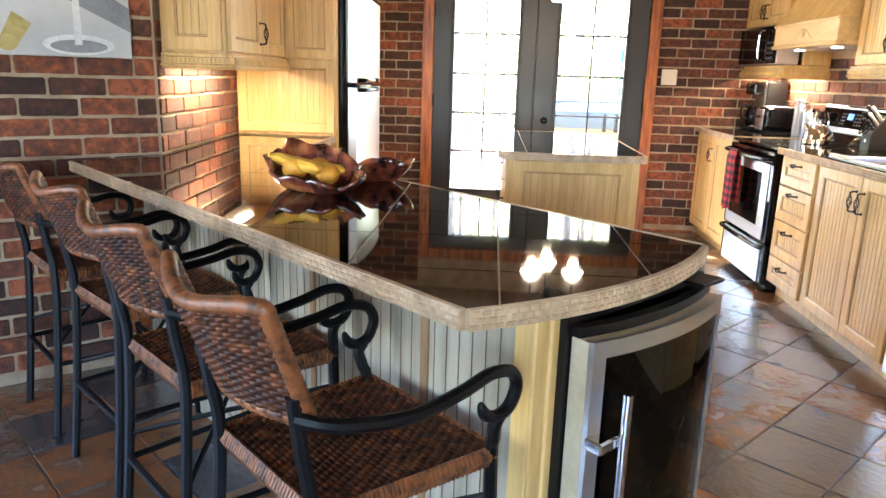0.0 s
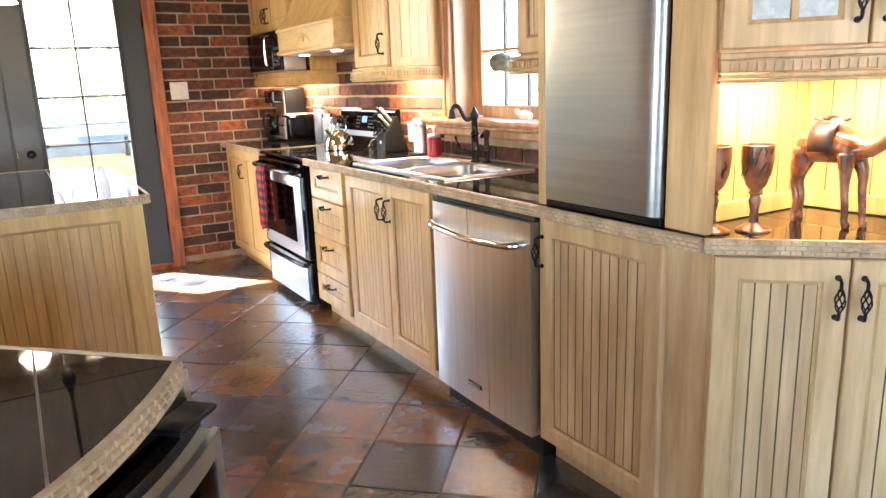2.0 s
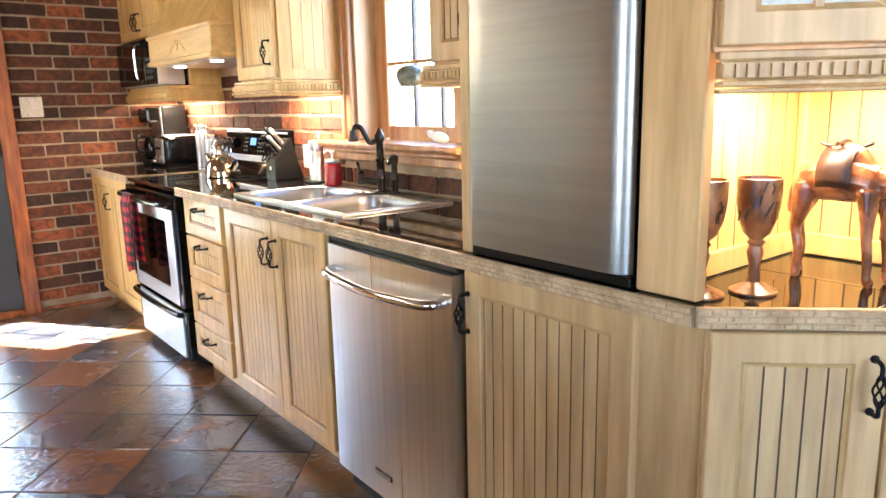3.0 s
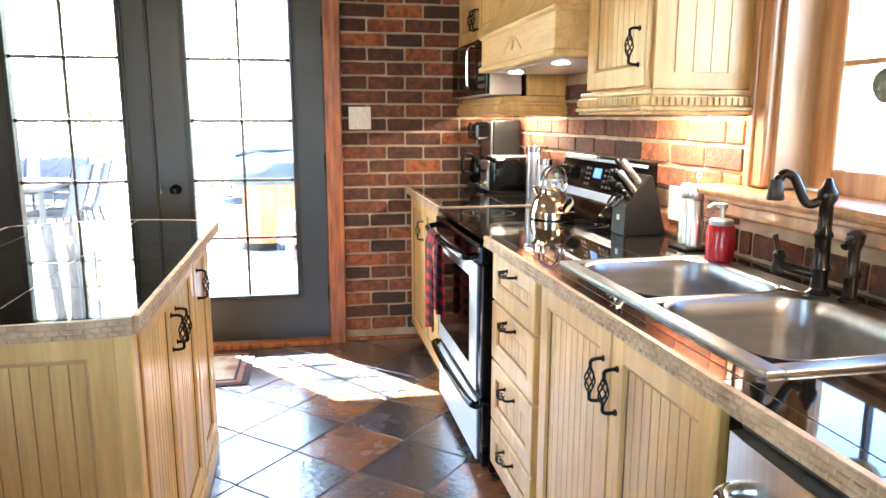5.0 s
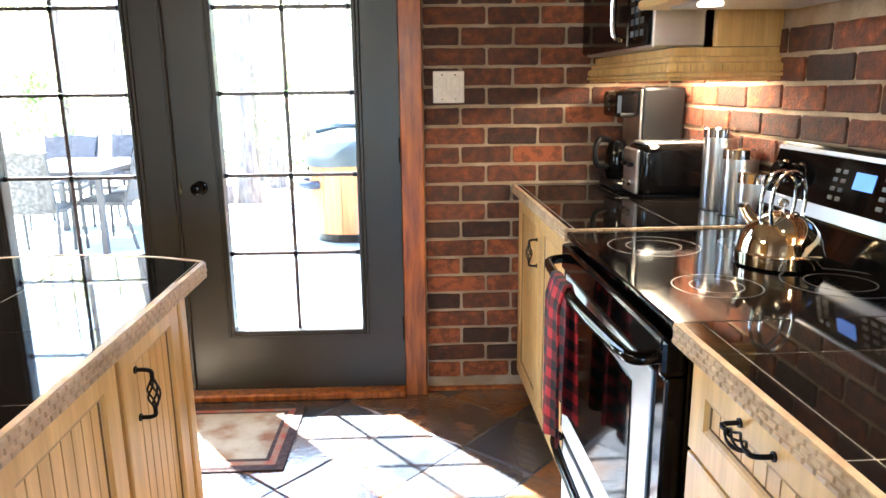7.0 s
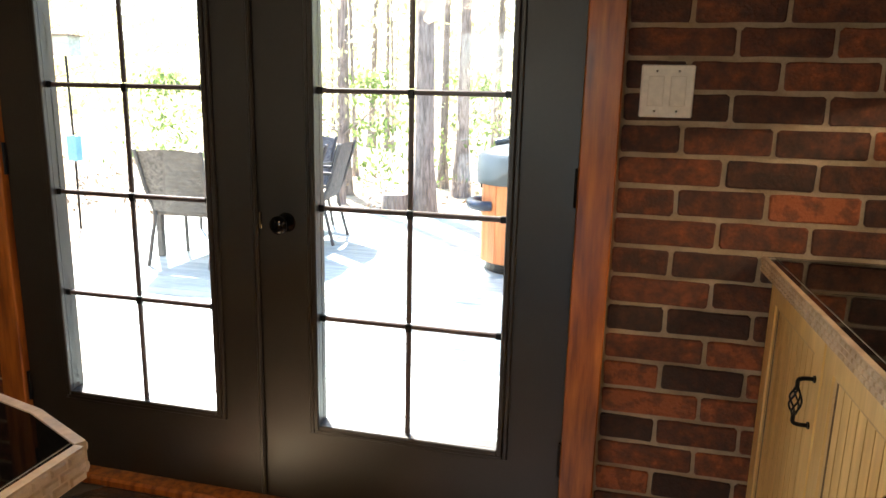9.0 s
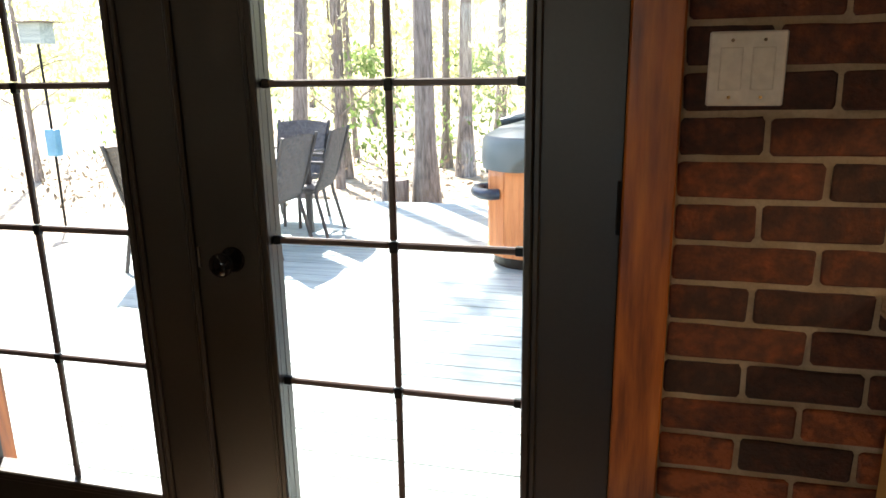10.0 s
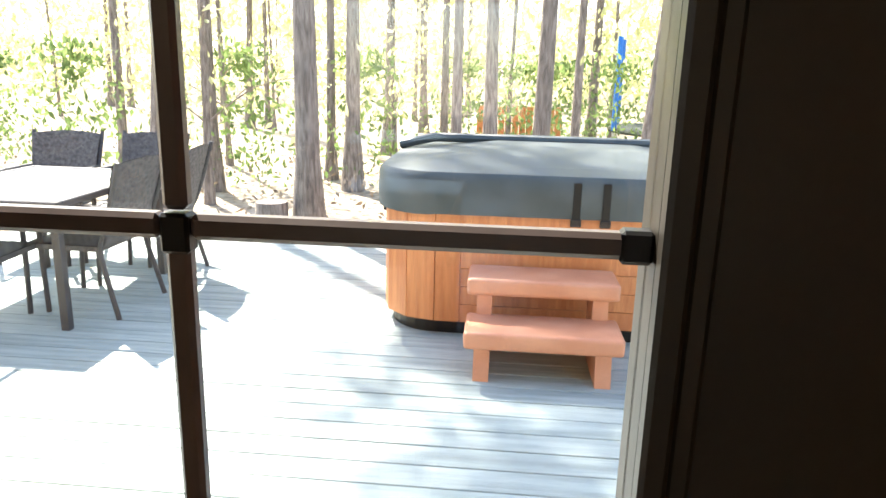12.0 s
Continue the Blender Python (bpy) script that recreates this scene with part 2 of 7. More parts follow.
def lathe(bm, prof, n=24, cx=0.0, cy=0.0, cz=0.0):
    rings = []
    for r, z in prof:
        r = max(r, 0.0004)
        rings.append([bm.verts.new((cx + r * math.cos(2 * math.pi * j / n), cy + r * math.sin(2 * math.pi * j / n), cz + z)) for j in range(n)])
    for a, b in zip(rings, rings[1:]):
        for j in range(n):
            bm.faces.new((a[j], a[(j + 1) % n], b[(j + 1) % n], b[j]))
    bm.faces.new(rings[0][::-1])
    bm.faces.new(rings[-1])


def smooth_pts(pts, k=6):
    """Points of a smooth curve through pts."""
    pts = [Vector(p) for p in pts]
    out = []
    for i in range(len(pts) - 1):
        p0, p1, p2, p3 = pts[max(i - 1, 0)], pts[i], pts[i + 1], pts[min(i + 2, len(pts) - 1)]
        for j in range(k):
            t = j / k
            out.append(0.5 * ((2 * p1) + (p2 - p0) * t + (2 * p0 - 5 * p1 + 4 * p2 - p3) * t * t + (3 * p1 - p0 - 3 * p2 + p3) * t ** 3))
    return out + [pts[-1]]


def mesh_of(name, bm, material, smooth=False):
    bmesh.ops.recalc_face_normals(bm, faces=bm.faces)
    me = bpy.data.meshes.new(name)
    bm.to_mesh(me)
    bm.free()
    me.materials.append(material)
    if smooth:
        me.polygons.foreach_set("use_smooth", [True] * len(me.polygons))
        me.set_sharp_from_angle(angle=radians(40))
    return me


def part(name, bm, material, parent, label="", smooth=False):
    ob = new(name, mesh_of(name, bm, material, smooth))
    ob.parent = parent
    if label:
        ob["label"] = label
    return ob


def solid(name, bm, material, label, category, kind="", group="", smooth=False, m=None):
    ob = new(name, mesh_of(name, bm, material, smooth))
    if m is not None:
        ob.matrix_world = m
    return tagged(ob, label, category, group, kind)


def thing(name, label, category, m=None, group="", kind=""):
    ob = new(name)
    ob.empty_display_size = 0.1
    if m is not None:
        ob.matrix_world = m
    return tagged(ob, label, category, group, kind)


def bms():
    return bmesh.new()


def beadboard(bm, x0, x1, z0, z1, y, thick=0.012, pitch=0.036, g=0.0019):
    n = max(1, round((x1 - x0) / pitch))
    w = (x1 - x0) / n
    poly = [(x0, y)]
    for i in range(1, n):
        c = x0 + i * w
        poly += [(c - g, y), (c - g * 0.4, y + g * 1.3), (c + g * 0.4, y + g * 1.3), (c + g, y)]
    poly += [(x1, y), (x1, y + thick), (x0, y + thick)]
    prism(bm, poly, z0, z1)


def handle_mesh():
    bm = bms()
    for s in (-1, 1):
        tube(bm, smooth_pts([(0, 0, s * 0.048), (0, -0.018, s * 0.048), (0, -0.029, s * 0.044), (0, -0.030, s * 0.035), (0, -0.030, s * 0.024)], 3), 0.0042, 6)
        tube(bm, [(0, 0.0005, s * 0.048), (0, -0.003, s * 0.048)], 0.0075, 8)
    for k in range(5):
        pts = []
        for i in range(13):
            u = i / 12
            a = 2 * math.pi * (k / 5) + u * 2.6
            rr = 0.003 + 0.0085 * math.sin(math.pi * u)
            pts.append((rr * math.cos(a), -0.030 + rr * math.sin(a), -0.028 + 0.056 * u))
        tube(bm, pts, 0.0021, 5)
    return mesh_of("handle", bm, IRON, True)


HANDLE = handle_mesh()


def handle(parent, x, y, z, flat=False):
    ob = new("handle", HANDLE)
    ob.parent = parent
    ob.matrix_basis = pose(x, y, z, 0, 90 if flat else 0, 0)
    ob["label"] = "black twisted iron birdcage pull"
    return ob


def panel_door(parent, x0, x1, z0, z1, y, name="door", wood=None, rail=0.058, pull=None, pitch=0.036):
    """A framed door with a beadboard panel; front at y - 0.02, facing -y."""
    wood = wood or MAPLE
    bm = bms()
    f = y - 0.020
    loops = []
    for o, yy in ((0, y), (0, f + 0.003), (0.003, f), (rail - 0.004, f), (rail, f + 0.004), (rail + 0.006, f + 0.006), (rail + 0.008, f + 0.011), (rail + 0.008, y)):
        loops.append([bm.verts.new(p) for p in ((x0 + o, yy, z0 + o), (x1 - o, yy, z0 + o), (x1 - o, yy, z1 - o), (x0 + o, yy, z1 - o))])
    for p, q in zip(loops, loops[1:] + loops[:1]):
        for i in range(4):
            bm.faces.new((p[i], p[(i + 1) % 4], q[(i + 1) % 4], q[i]))
    d = part(name, bm, wood, parent)
    bm = bms()
    beadboard(bm, x0 + rail, x1 - rail, z0 + rail, z1 - rail, f + 0.009, pitch=pitch)
    pn = part("panel", bm, wood, d, "beadboard panel")
    glaze(pn, f + 0.0095, f + 0.0145, GROOVE if wood is GLAZED else BEAD_LINE)
    glaze(d, f + 0.0075, f + 0.0105)
    # darker band paints the recess shade along the inner frame edge
    glaze(d, f + 0.0042, f + 0.0070, BEAD_LINE)
    if pull:
        handle(d, pull[0], f, pull[1], pull[2] if len(pull) > 2 else False)
    return d


def moulding(parent, x0, x1, y0, y1, z, wood=None, left=True, right=True, name="moulding"):
    """A stepped, hollow light rail with dentils under a cabinet whose bottom is at z."""
    bm = bms()
    e = 0.0004
    for z1, z0, o in ((z, z - 0.016, 0.014), (z - 0.016, z - 0.046, 0.020), (z - 0.046, z - 0.058, 0.030), (z - 0.058, z - 0.068, 0.020)):
        xa, xb = x0 - (o if left else 0), x1 + (o if right else 0)
        box(bm, xa, xb, y0 - o, y0 + 0.012, z0 + e, z1 - e, 0.003)
        if left:
            box(bm, xa, x0 + 0.012, y0 + 0.0125, y1, z0 + e, z1 - e, 0.003)
        if right:
            box(bm, x1 - 0.012, xb, y0 + 0.0125, y1, z0 + e, z1 - e, 0.003)
    k = int((x1 - x0) / 0.018)
    for i in range(k):
        c = x0 + (i + 0.5) * (x1 - x0) / k
        box(bm, c - 0.005, c + 0.005, y0 - 0.027, y0 - 0.019, z - 0.042, z - 0.022)
    k = int((y1 - y0) / 0.018)
    for i in range(k):
        c = y0 + (i + 0.5) * (y1 - y0) / k
        if left:
            box(bm, x0 - 0.027, x0 - 0.019, c - 0.005, c + 0.005, z - 0.042, z - 0.022)
        if right:
            box(bm, x1 + 0.019, x1 + 0.027, c - 0.005, c + 0.005, z - 0.042, z - 0.022)
    return part(name, bm, wood or MAPLE, parent, "carved dentil moulding")


def glaze(ob, y0, y1, stain=None):
    """Dark stain left in the recesses of a panel or frame, and the painted shade of frame edges, between the depths y0
    and y1.
    """
    ob.data.materials.append(stain or GROOVE)
    for p in ob.data.polygons:
        if y0 < p.center.y < y1:
            p.material_index = len(ob.data.materials) - 1


def leaf_mat(name, c1, c2):
    m = mat(name, c1, c2, scale=1.2, rough=0.6, bump=0)
    n, l = m.node_tree.nodes, m.node_tree.links
    tr = n.new("ShaderNodeBsdfTranslucent")
    hue = next(q for q in n if q.bl_idname == "ShaderNodeHueSaturation")
    l.new(hue.outputs[0], tr.inputs[0])
    mx = n.new("ShaderNodeMixShader")
    mx.inputs[0].default_value = 0.55
    l.new(n["Principled BSDF"].outputs[0], mx.inputs[1])
    l.new(tr.outputs[0], mx.inputs[2])
    l.new(mx.outputs[0], n["Material Output"].inputs[0])
    return m


# ---- the house: walls, openings, ceiling ----
COURSE, BRICK_L = 0.0785, 0.2133
WALL_Y, WALL_X = 6.60, 2.64


def brick_meshes(lengths):
    out = {}
    for key, ln in lengths.items():
        out[key] = []
        for v in range(4):
            rg = random.Random(v * 7 + round(ln * 1000))
            bm = bms()
            h, d, c = COURSE - 0.0125, 0.008, 0.0032
            j = lambda s=0.0014: rg.uniform(-s, s)
            x = ln / 2
            us = (-0.94, -0.5, 0.0, 0.5, 0.94)
            ring = [(-1, -1)] + [(u, -1) for u in us] + [(1, -1), (1, -0.8), (1, 0.8), (1, 1)] + [(-u, 1) for u in us] + [(-1, 1), (-1, 0.8), (-1, -0.8)]
            wob = [(j(), j()) for p in ring]
            rnd = [0 if abs(p) == 1 and abs(q) == 1 else 1.0 for p, q in ring]
            put = lambda ix, y, s: [bm.verts.new((p * (x - ix - (0.0025 if r < 1 else 0)) + w[0], y + (j(0.0008) if s else 0), q * (h / 2 - ix - (0.0025 if r < 1 else 0)) + w[1])) for (p, q), w, r in zip(ring, wob, rnd)]
            back, mid, fr = put(0, 0.004, False), put(0, -d + 0.0025, False), put(c, -d, True)
            for a, b in ((back, mid), (mid, fr)):
                for i in range(len(ring)):
                    k = (i + 1) % len(ring)
                    bm.faces.new((a[i], a[k], b[k], b[i]))
            bm.faces.new(fr)
            out[key].append(mesh_of("brick", bm, BRICK))
    return out


BRICKS = brick_meshes({"full": BRICK_L - 0.011, "half": BRICK_L / 2 - 0.011, "q": BRICK_L * 0.75 - 0.011})
brick_jobs = []


def brick_face(wall, m, length, z0, z1, phase=0.0, rowph=0.05, skip=()):
    """Notes a brick facing on the plane y = 0 of m (x along the wall, facing -y), laid later in the file."""
    brick_jobs.append((wall, m, length, z0, z1, phase, rowph, skip))


def lay_bricks():
    rg = random.Random(5)
    for wall, m, length, z0, z1, phase, rowph, skip in brick_jobs:
        for i in range(-1, 32):
            zc = rowph + (i + 0.5) * COURSE
            if zc - COURSE * 0.5 < z0 - 0.02 or zc + COURSE * 0.5 > z1 + 0.03:
                continue
            edges = [0.0] + [q for q in [phase + (k + (0.5 if i % 2 == 0 else 0.0)) * BRICK_L for k in range(-14, 24)] if 0.055 < q < length - 0.055] + [length]
            for a, b in zip(edges, edges[1:]):
                c, w = (a + b) / 2, b - a
                if any(s0 < c < s1 and t0 < zc < t1 for s0, s1, t0, t1 in skip):
                    continue
                key = "full" if w > 0.19 else "q" if w > 0.135 else "half"
                base = BRICKS[key][rg.randrange(4)]
                ob = new("brick", base)
                ob.parent = wall
                nominal = {"full": BRICK_L, "q": BRICK_L * 0.75, "half": BRICK_L / 2}[key] - 0.011
                ob.matrix_basis = m @ pose(c, rg.uniform(-0.0015, 0.001), zc + rg.uniform(-0.0015, 0.0015), 0, rg.uniform(-0.5, 0.5), 0) @ Matrix.Diagonal(((w - 0.011) / nominal, 1, 1, 1))


def wall_block(name, boxes, material, label):
    bm = bms()
    for b in boxes:
        box(bm, *b)
    return solid(name, bm, material, label, "wall", "structure")


DX0, DX1, DZ1 = -0.245, 1.535, 2.07
wall_north = wall_block("wall_north", [(-4.7, DX0, 6.60, 6.80, -0.3, 2.6), (DX1, 2.9, 6.60, 6.80, -0.3, 2.6), (DX0, DX1, 6.60, 6.80, DZ1, 2.6), (DX0, DX1, 6.60, 6.80, -0.3, -0.03)], MORTAR, "dark red brick wall with pale mortar joints")
WY0, WY1, WZ0, WZ1 = 3.50, 4.22, 1.10, 2.10
wall_east = wall_block("wall_east", [(2.64, 2.84, -3.6, WY0, -0.3, 2.6), (2.64, 2.84, WY1, 6.599, -0.3, 2.6), (2.64, 2.84, WY0, WY1, -0.3, WZ0), (2.64, 2.84, WY0, WY1, WZ1, 2.6)], MORTAR, "brick kitchen wall behind the worktop")
CA, CB = Vector((-1.128, 3.371)), Vector((-2.75, 2.025))
WEST = math.degrees(math.atan2(3.228, -0.232))
bm = bms()
d = (CB - CA).normalized()
nrm = Vector((-d.y, d.x))
if nrm.y < 0:
    nrm = -nrm
q = [CA, CB, CB + nrm * 0.2, Vector((-1.328, 3.571)), Vector((-1.56, 6.599)), Vector((-1.36, 6.599))]
prism(bm, [tuple(p) for p in q], -0.05, 2.6)
wall_west = solid("wall_west", bm, MORTAR, "angled red brick wall with pale mortar", "wall", "structure")
# unseen walls; both window openings are made up for the fill lamps
wall_block("wall_south", [(-4.7, -1.1, -3.7, -3.5, -0.3, 2.6), (1.5, 3.3, -3.7, -3.5, -0.3, 2.6), (-1.1, 1.5, -3.7, -3.5, -0.3, 0.7), (-1.1, 1.5, -3.7, -3.5, 2.3, 2.6)], PLASTER, "unseen plain painted wall with an opening added for fill light")
wall_block("wall_side", [(-4.7, -4.5, -3.5, -1.1, -0.3, 2.6), (-4.7, -4.5, 1.5, 6.599, -0.3, 2.6), (-4.7, -4.5, -1.1, 1.5, -0.3, 0.7), (-4.7, -4.5, -1.1, 1.5, 2.3, 2.6)], PLASTER, "unseen plain painted side wall with an opening added for fill light")
bm = bms()
box(bm, -4.499, 3.1, -3.499, 6.599, 2.45, 2.58)
solid("ceiling", bm, CEIL, "plain stained wooden ceiling", "ceiling", "structure")
bm = bms()
box(bm, -4.499, 3.1, -3.499, 6.599, -0.12, -0.003)
floor = solid("floor", bm, GROUT, "glossy multicolour slate tile floor laid diagonally", "floor", "structure")
bm = bms()
box(bm, -5.3, 3.5, 6.81, 7.27, 2.46, 2.60)
box(bm, -5.3, 3.5, -4.2, 6.81, 2.60, 2.72)
solid("roof_eave", bm, PLASTER, "overhanging roof edge of the house", "roof", "structure")

# brick facings
brick_face(wall_north, pose(1.625, WALL_Y, 0), 1.01, 0.0, 2.45, phase=1.67 - 1.625)
brick_face(wall_north, pose(-1.15, WALL_Y, 0), 0.81, 0.0, 2.45, phase=0.05)
brick_face(wall_east, pose(WALL_X, 6.59, 0, 0, 0, -90), 2.26, 0.88, 1.50, phase=0.03)
brick_face(wall_east, pose(WALL_X, 4.325, 0, 0, 0, -90), 1.02, 0.88, 1.02, phase=0.06)
brick_face(wall_east, pose(WALL_X, 3.42, 0, 0, 0, -90), 0.68, 0.88, 1.50, phase=0.02)
ang = math.degrees(math.atan2((CA - CB).y, (CA - CB).x))
brick_face(wall_west, pose(CB.x, CB.y, 0, 0, 0, ang), (CA - CB).length - 0.004, 0.0, 2.45, phase=0.1)
brick_face(wall_west, pose(-1.128, 3.375, 0, 0, 0, WEST), 1.15, 0.90, 1.50, phase=0.06)


# ---- glazed double door ----
def door_leaf(name, x0, x1, gx0, gx1, knob):
    t = thing(name, "charcoal painted glazed door with ten panes", "door", pose(0, 0, 0), kind="structure")
    y0, y1, z0, z1, gz0, gz1 = 6.560, 6.605, 0.035, 2.06, 0.305, 1.935
    bm = bms()
    for b in ((x0, gx0, z0, z1), (gx1, x1, z0, z1), (gx0, gx1, z0, gz0), (gx0, gx1, gz1, z1)):
        box(bm, b[0], b[1], y0, y1, b[2], b[3])
    part("door_frame", bm, DOOR_PAINT, t)
    bm = bms()
    for o, p, dd in ((0.030, 0.016, 0.010), (0.016, 0.0, 0.016)):
        for b in ((gx0 - o, gx0 - p, gz0 - o, gz1 + o), (gx1 + p, gx1 + o, gz0 - o, gz1 + o), (gx0 - p, gx1 + p, gz0 - o, gz0 - p), (gx0 - p, gx1 + p, gz1 + p, gz1 + o)):
            box(bm, b[0], b[1], y0 - dd, y0 + 0.002, b[2], b[3], 0.003)
    part("glazing_bead", bm, DOOR_PAINT, t)
    rows = [gz0] + [0.637 + 0.3265 * i for i in range(4)] + [gz1]
    mx = (gx0 + gx1) / 2
    for i in range(5):
        for a, b in ((gx0, mx), (mx, gx1)):
            bm = bms()
            box(bm, a, b, 6.580, 6.586, rows[i], rows[i + 1])
            ob = part("pane", bm, GLASS, t)
            ob.visible_shadow = False
    for i in range(1, 5):
        for a, b in ((gx0, mx - 0.009), (mx + 0.009, gx1)):
            bm = bms()
            box(bm, a, b, 6.566, 6.579, rows[i] - 0.0075, rows[i] + 0.0075, 0.003)
            part("muntin", bm, MUNTIN, t)
            bm = bms()
            e = a if b < mx else b
            box(bm, min(e, a if e == a else b - 0.018), max(e, a + 0.018 if e == a else b), 6.5645, 6.578, rows[i] - 0.0095, rows[i] + 0.0095, 0.002)
            part("muntin_clip", bm, BLACK_MATT, t)
    for i in range(5):
        bm = bms()
        za, zb = rows[i] + (0.0095 if i else 0), rows[i + 1] - (0.0095 if i < 4 else 0)
        box(bm, mx - 0.0075, mx + 0.0075, 6.567, 6.579, za, zb, 0.003)
        part("muntin", bm, MUNTIN, t)
        if i:
            bm = bms()
            box(bm, mx - 0.0088, mx + 0.0088, 6.5645, 6.579, rows[i] - 0.016, rows[i] + 0.008, 0.002)
            part("muntin_clip", bm, BLACK_MATT, t)
    if knob:
        bm = bms()
        prof = [(0.027, 0.0), (0.029, 0.004), (0.026, 0.008), (0.012, 0.011), (0.011, 0.030), (0.020, 0.036), (0.026, 0.046), (0.026, 0.056), (0.020, 0.063), (0.008, 0.066)]
        lathe(bm, prof, 20)
        for v in bm.verts:
            v.co = Vector((0.717 + v.co.x, y0 - v.co.z, 0.918 + v.co.y))
        part("door_knob", bm, BLACK_GLOSS, t, "black round door knob", True)
        bm = bms()
        box(bm, 0.632, 0.640, y0 - 0.008, y0 + 0.001, 0.895, 0.945, 0.002)
        part("latch_plate", bm, CHROME, t)
        bm = bms()
        box(bm, 0.612, 0.628, y0 - 0.014, y0 + 0.001, 0.04, 2.05, 0.005)
        part("astragal", bm, DOOR_PAINT, t)
    for z in (0.30, 1.06, 1.80):
        bm = bms()
        hx = x1 if knob else x0
        tube(bm, [(hx, y0 - 0.006, z - 0.05), (hx, y0 - 0.006, z + 0.05)], 0.007, 8)
        part("hinge", bm, IRON, t)
    return t


door_leaf("door_1", 0.622, 1.530, 0.812, 1.352, True)
door_leaf("door_2", -0.240, 0.618, -0.070, 0.468, False)


def plank(name, x0, x1, y0, y1, z0, z1, material, label, category="trim", bevel=0.004):
    bm = bms()
    box(bm, x0, x1, y0, y1, z0, z1, bevel)
    return solid(name, bm, material, label, category, "structure")


plank("trim_door_right", 1.532, 1.624, 6.535, 6.80, -0.004, 2.16, PINE, "orange stained pine door casing")
plank("trim_door_left", -0.336, -0.243, 6.535, 6.80, -0.004, 2.16, PINE, "orange stained pine door casing")
plank("trim_door_head", -0.243, 1.532, 6.535, 6.80, 2.065, 2.16, PINE, "orange stained pine door head casing")
plank("trim_threshold", -0.243, 1.532, 6.505, 6.80, -0.004, 0.030, PINE, "worn orange pine door threshold", bevel=0.008)
# unseen strips added outside to stop sunlight leaking past the door edges
for sx in (-0.243, 1.497):
    plank("trim_door_stop", sx, sx + 0.035, 6.607, 6.64, 0.03, 2.064, DOOR_PAINT, "unseen dark strip added to block light at the door gap", bevel=0.002)
plank("baseboard", 1.626, 2.06, 6.575, 6.598, -0.004, 0.012, PINE, "narrow stained wood strip at the wall foot", "baseboard", 0.002)


# ---- kitchen window ----
def kitchen_window():
    t = thing("window_1", "pine framed casement window above the sink", "window", kind="structure")
    bm = bms()
    for b in ((2.615, 2.645, WY1, WY1 + 0.075, 1.12, 2.2), (2.615, 2.645, WY0 - 0.075, WY0, 1.12, 2.2)):
        box(bm, *b, 0.006)
        box(bm, b[0] - 0.008, b[1], b[2] + 0.045 if b[2] > 4 else b[2], b[3] if b[2] > 4 else b[3] - 0.045, b[4], b[5], 0.004)
    part("casing", bm, PINE_W, t)
    bm = bms()
    for b in ((2.640, 2.84, WY1 - 0.018, WY1, 1.12, 2.10), (2.640, 2.84, WY0, WY0 + 0.018, 1.12, 2.10), (2.640, 2.84, WY0, WY1, 2.08, 2.10)):
        box(bm, *b, 0.002)
    part("jamb", bm, PINE_L, t)
    bm = bms()
    y0, y1 = 3.555, 4.115
    for b in ((2.745, 2.79, y1, WY1 - 0.018, 1.12, 2.08), (2.745, 2.79, WY0 + 0.018, y0, 1.12, 2.08), (2.745, 2.79, y0, y1, 1.10, 1.175), (2.735, 2.79, y0, y1, 2.02, 2.08)):
        box(bm, *b, 0.004)
    part("sash", bm, PINE_W, t)
    bm = bms()
    box(bm, 2.765, 2.770, y0, y1, 1.17, 2.03)
    p = part("pane", bm, GLASS, t)
    p.visible_shadow = False
    for y in (3.93, 3.745):
        bm = bms()
        box(bm, 2.757, 2.778, y - 0.007, y + 0.007, 1.175, 2.02, 0.002)
        part("muntin", bm, MUNTIN, t)
    for z in (1.445, 1.72):
        bm = bms()
        box(bm, 2.755, 2.779, y0, y1, z - 0.007, z + 0.007, 0.002)
        part("muntin", bm, PINE_W, t)
    bm = bms()
    box(bm, 2.545, 2.745, 3.40, 4.43, 1.085, 1.115, 0.012, 2)
    box(bm, 2.575, 2.64, 3.43, 4.40, 1.065, 1.086, 0.006)
    box(bm, 2.60, 2.64, 3.45, 4.38, 1.025, 1.066, 0.006)
    part("window_sill", bm, PINE_W, t, "honey pine sill with moulded apron")
    return t


kitchen_window()


# ---- floor tiles ----
def tile_meshes(n, size, gap, h, material, wob):
    out = []
    for v in range(n):
        rg = random.Random(v + 40)
        bm = bms()
        s = size / 2 - gap / 2
        lo, hi, top = [], [], []
        for sx, sy in ((-1, -1), (0, -1), (1, -1), (1, 0), (1, 1), (0, 1), (-1, 1), (-1, 0)):
            jx, jy = rg.uniform(-wob, wob), rg.uniform(-wob, wob)
            lo.append(bm.verts.new((sx * s + jx, sy * s + jy, -0.004)))
            hi.append(bm.verts.new((sx * s + jx, sy * s + jy, h - 0.0025)))
            c = 0.004
            top.append(bm.verts.new((sx * (s - c) + jx, sy * (s - c) + jy, h + rg.uniform(-wob, wob) * 0.25)))
        for a, b in ((lo, hi), (hi, top)):
            for i in range(8):
                bm.faces.new((a[i], a[(i + 1) % 8], b[(i + 1) % 8], b[i]))
        c = bm.verts.new((0, 0, h + rg.uniform(-wob, wob) * 0.3))
        for i in range(8):
            bm.faces.new((top[i], top[(i + 1) % 8], c))
        me = mesh_of("tile", bm, material)
        out.append(me)
    return out


FLOOR_TILE = 0.310
LAY = radians(48.4)


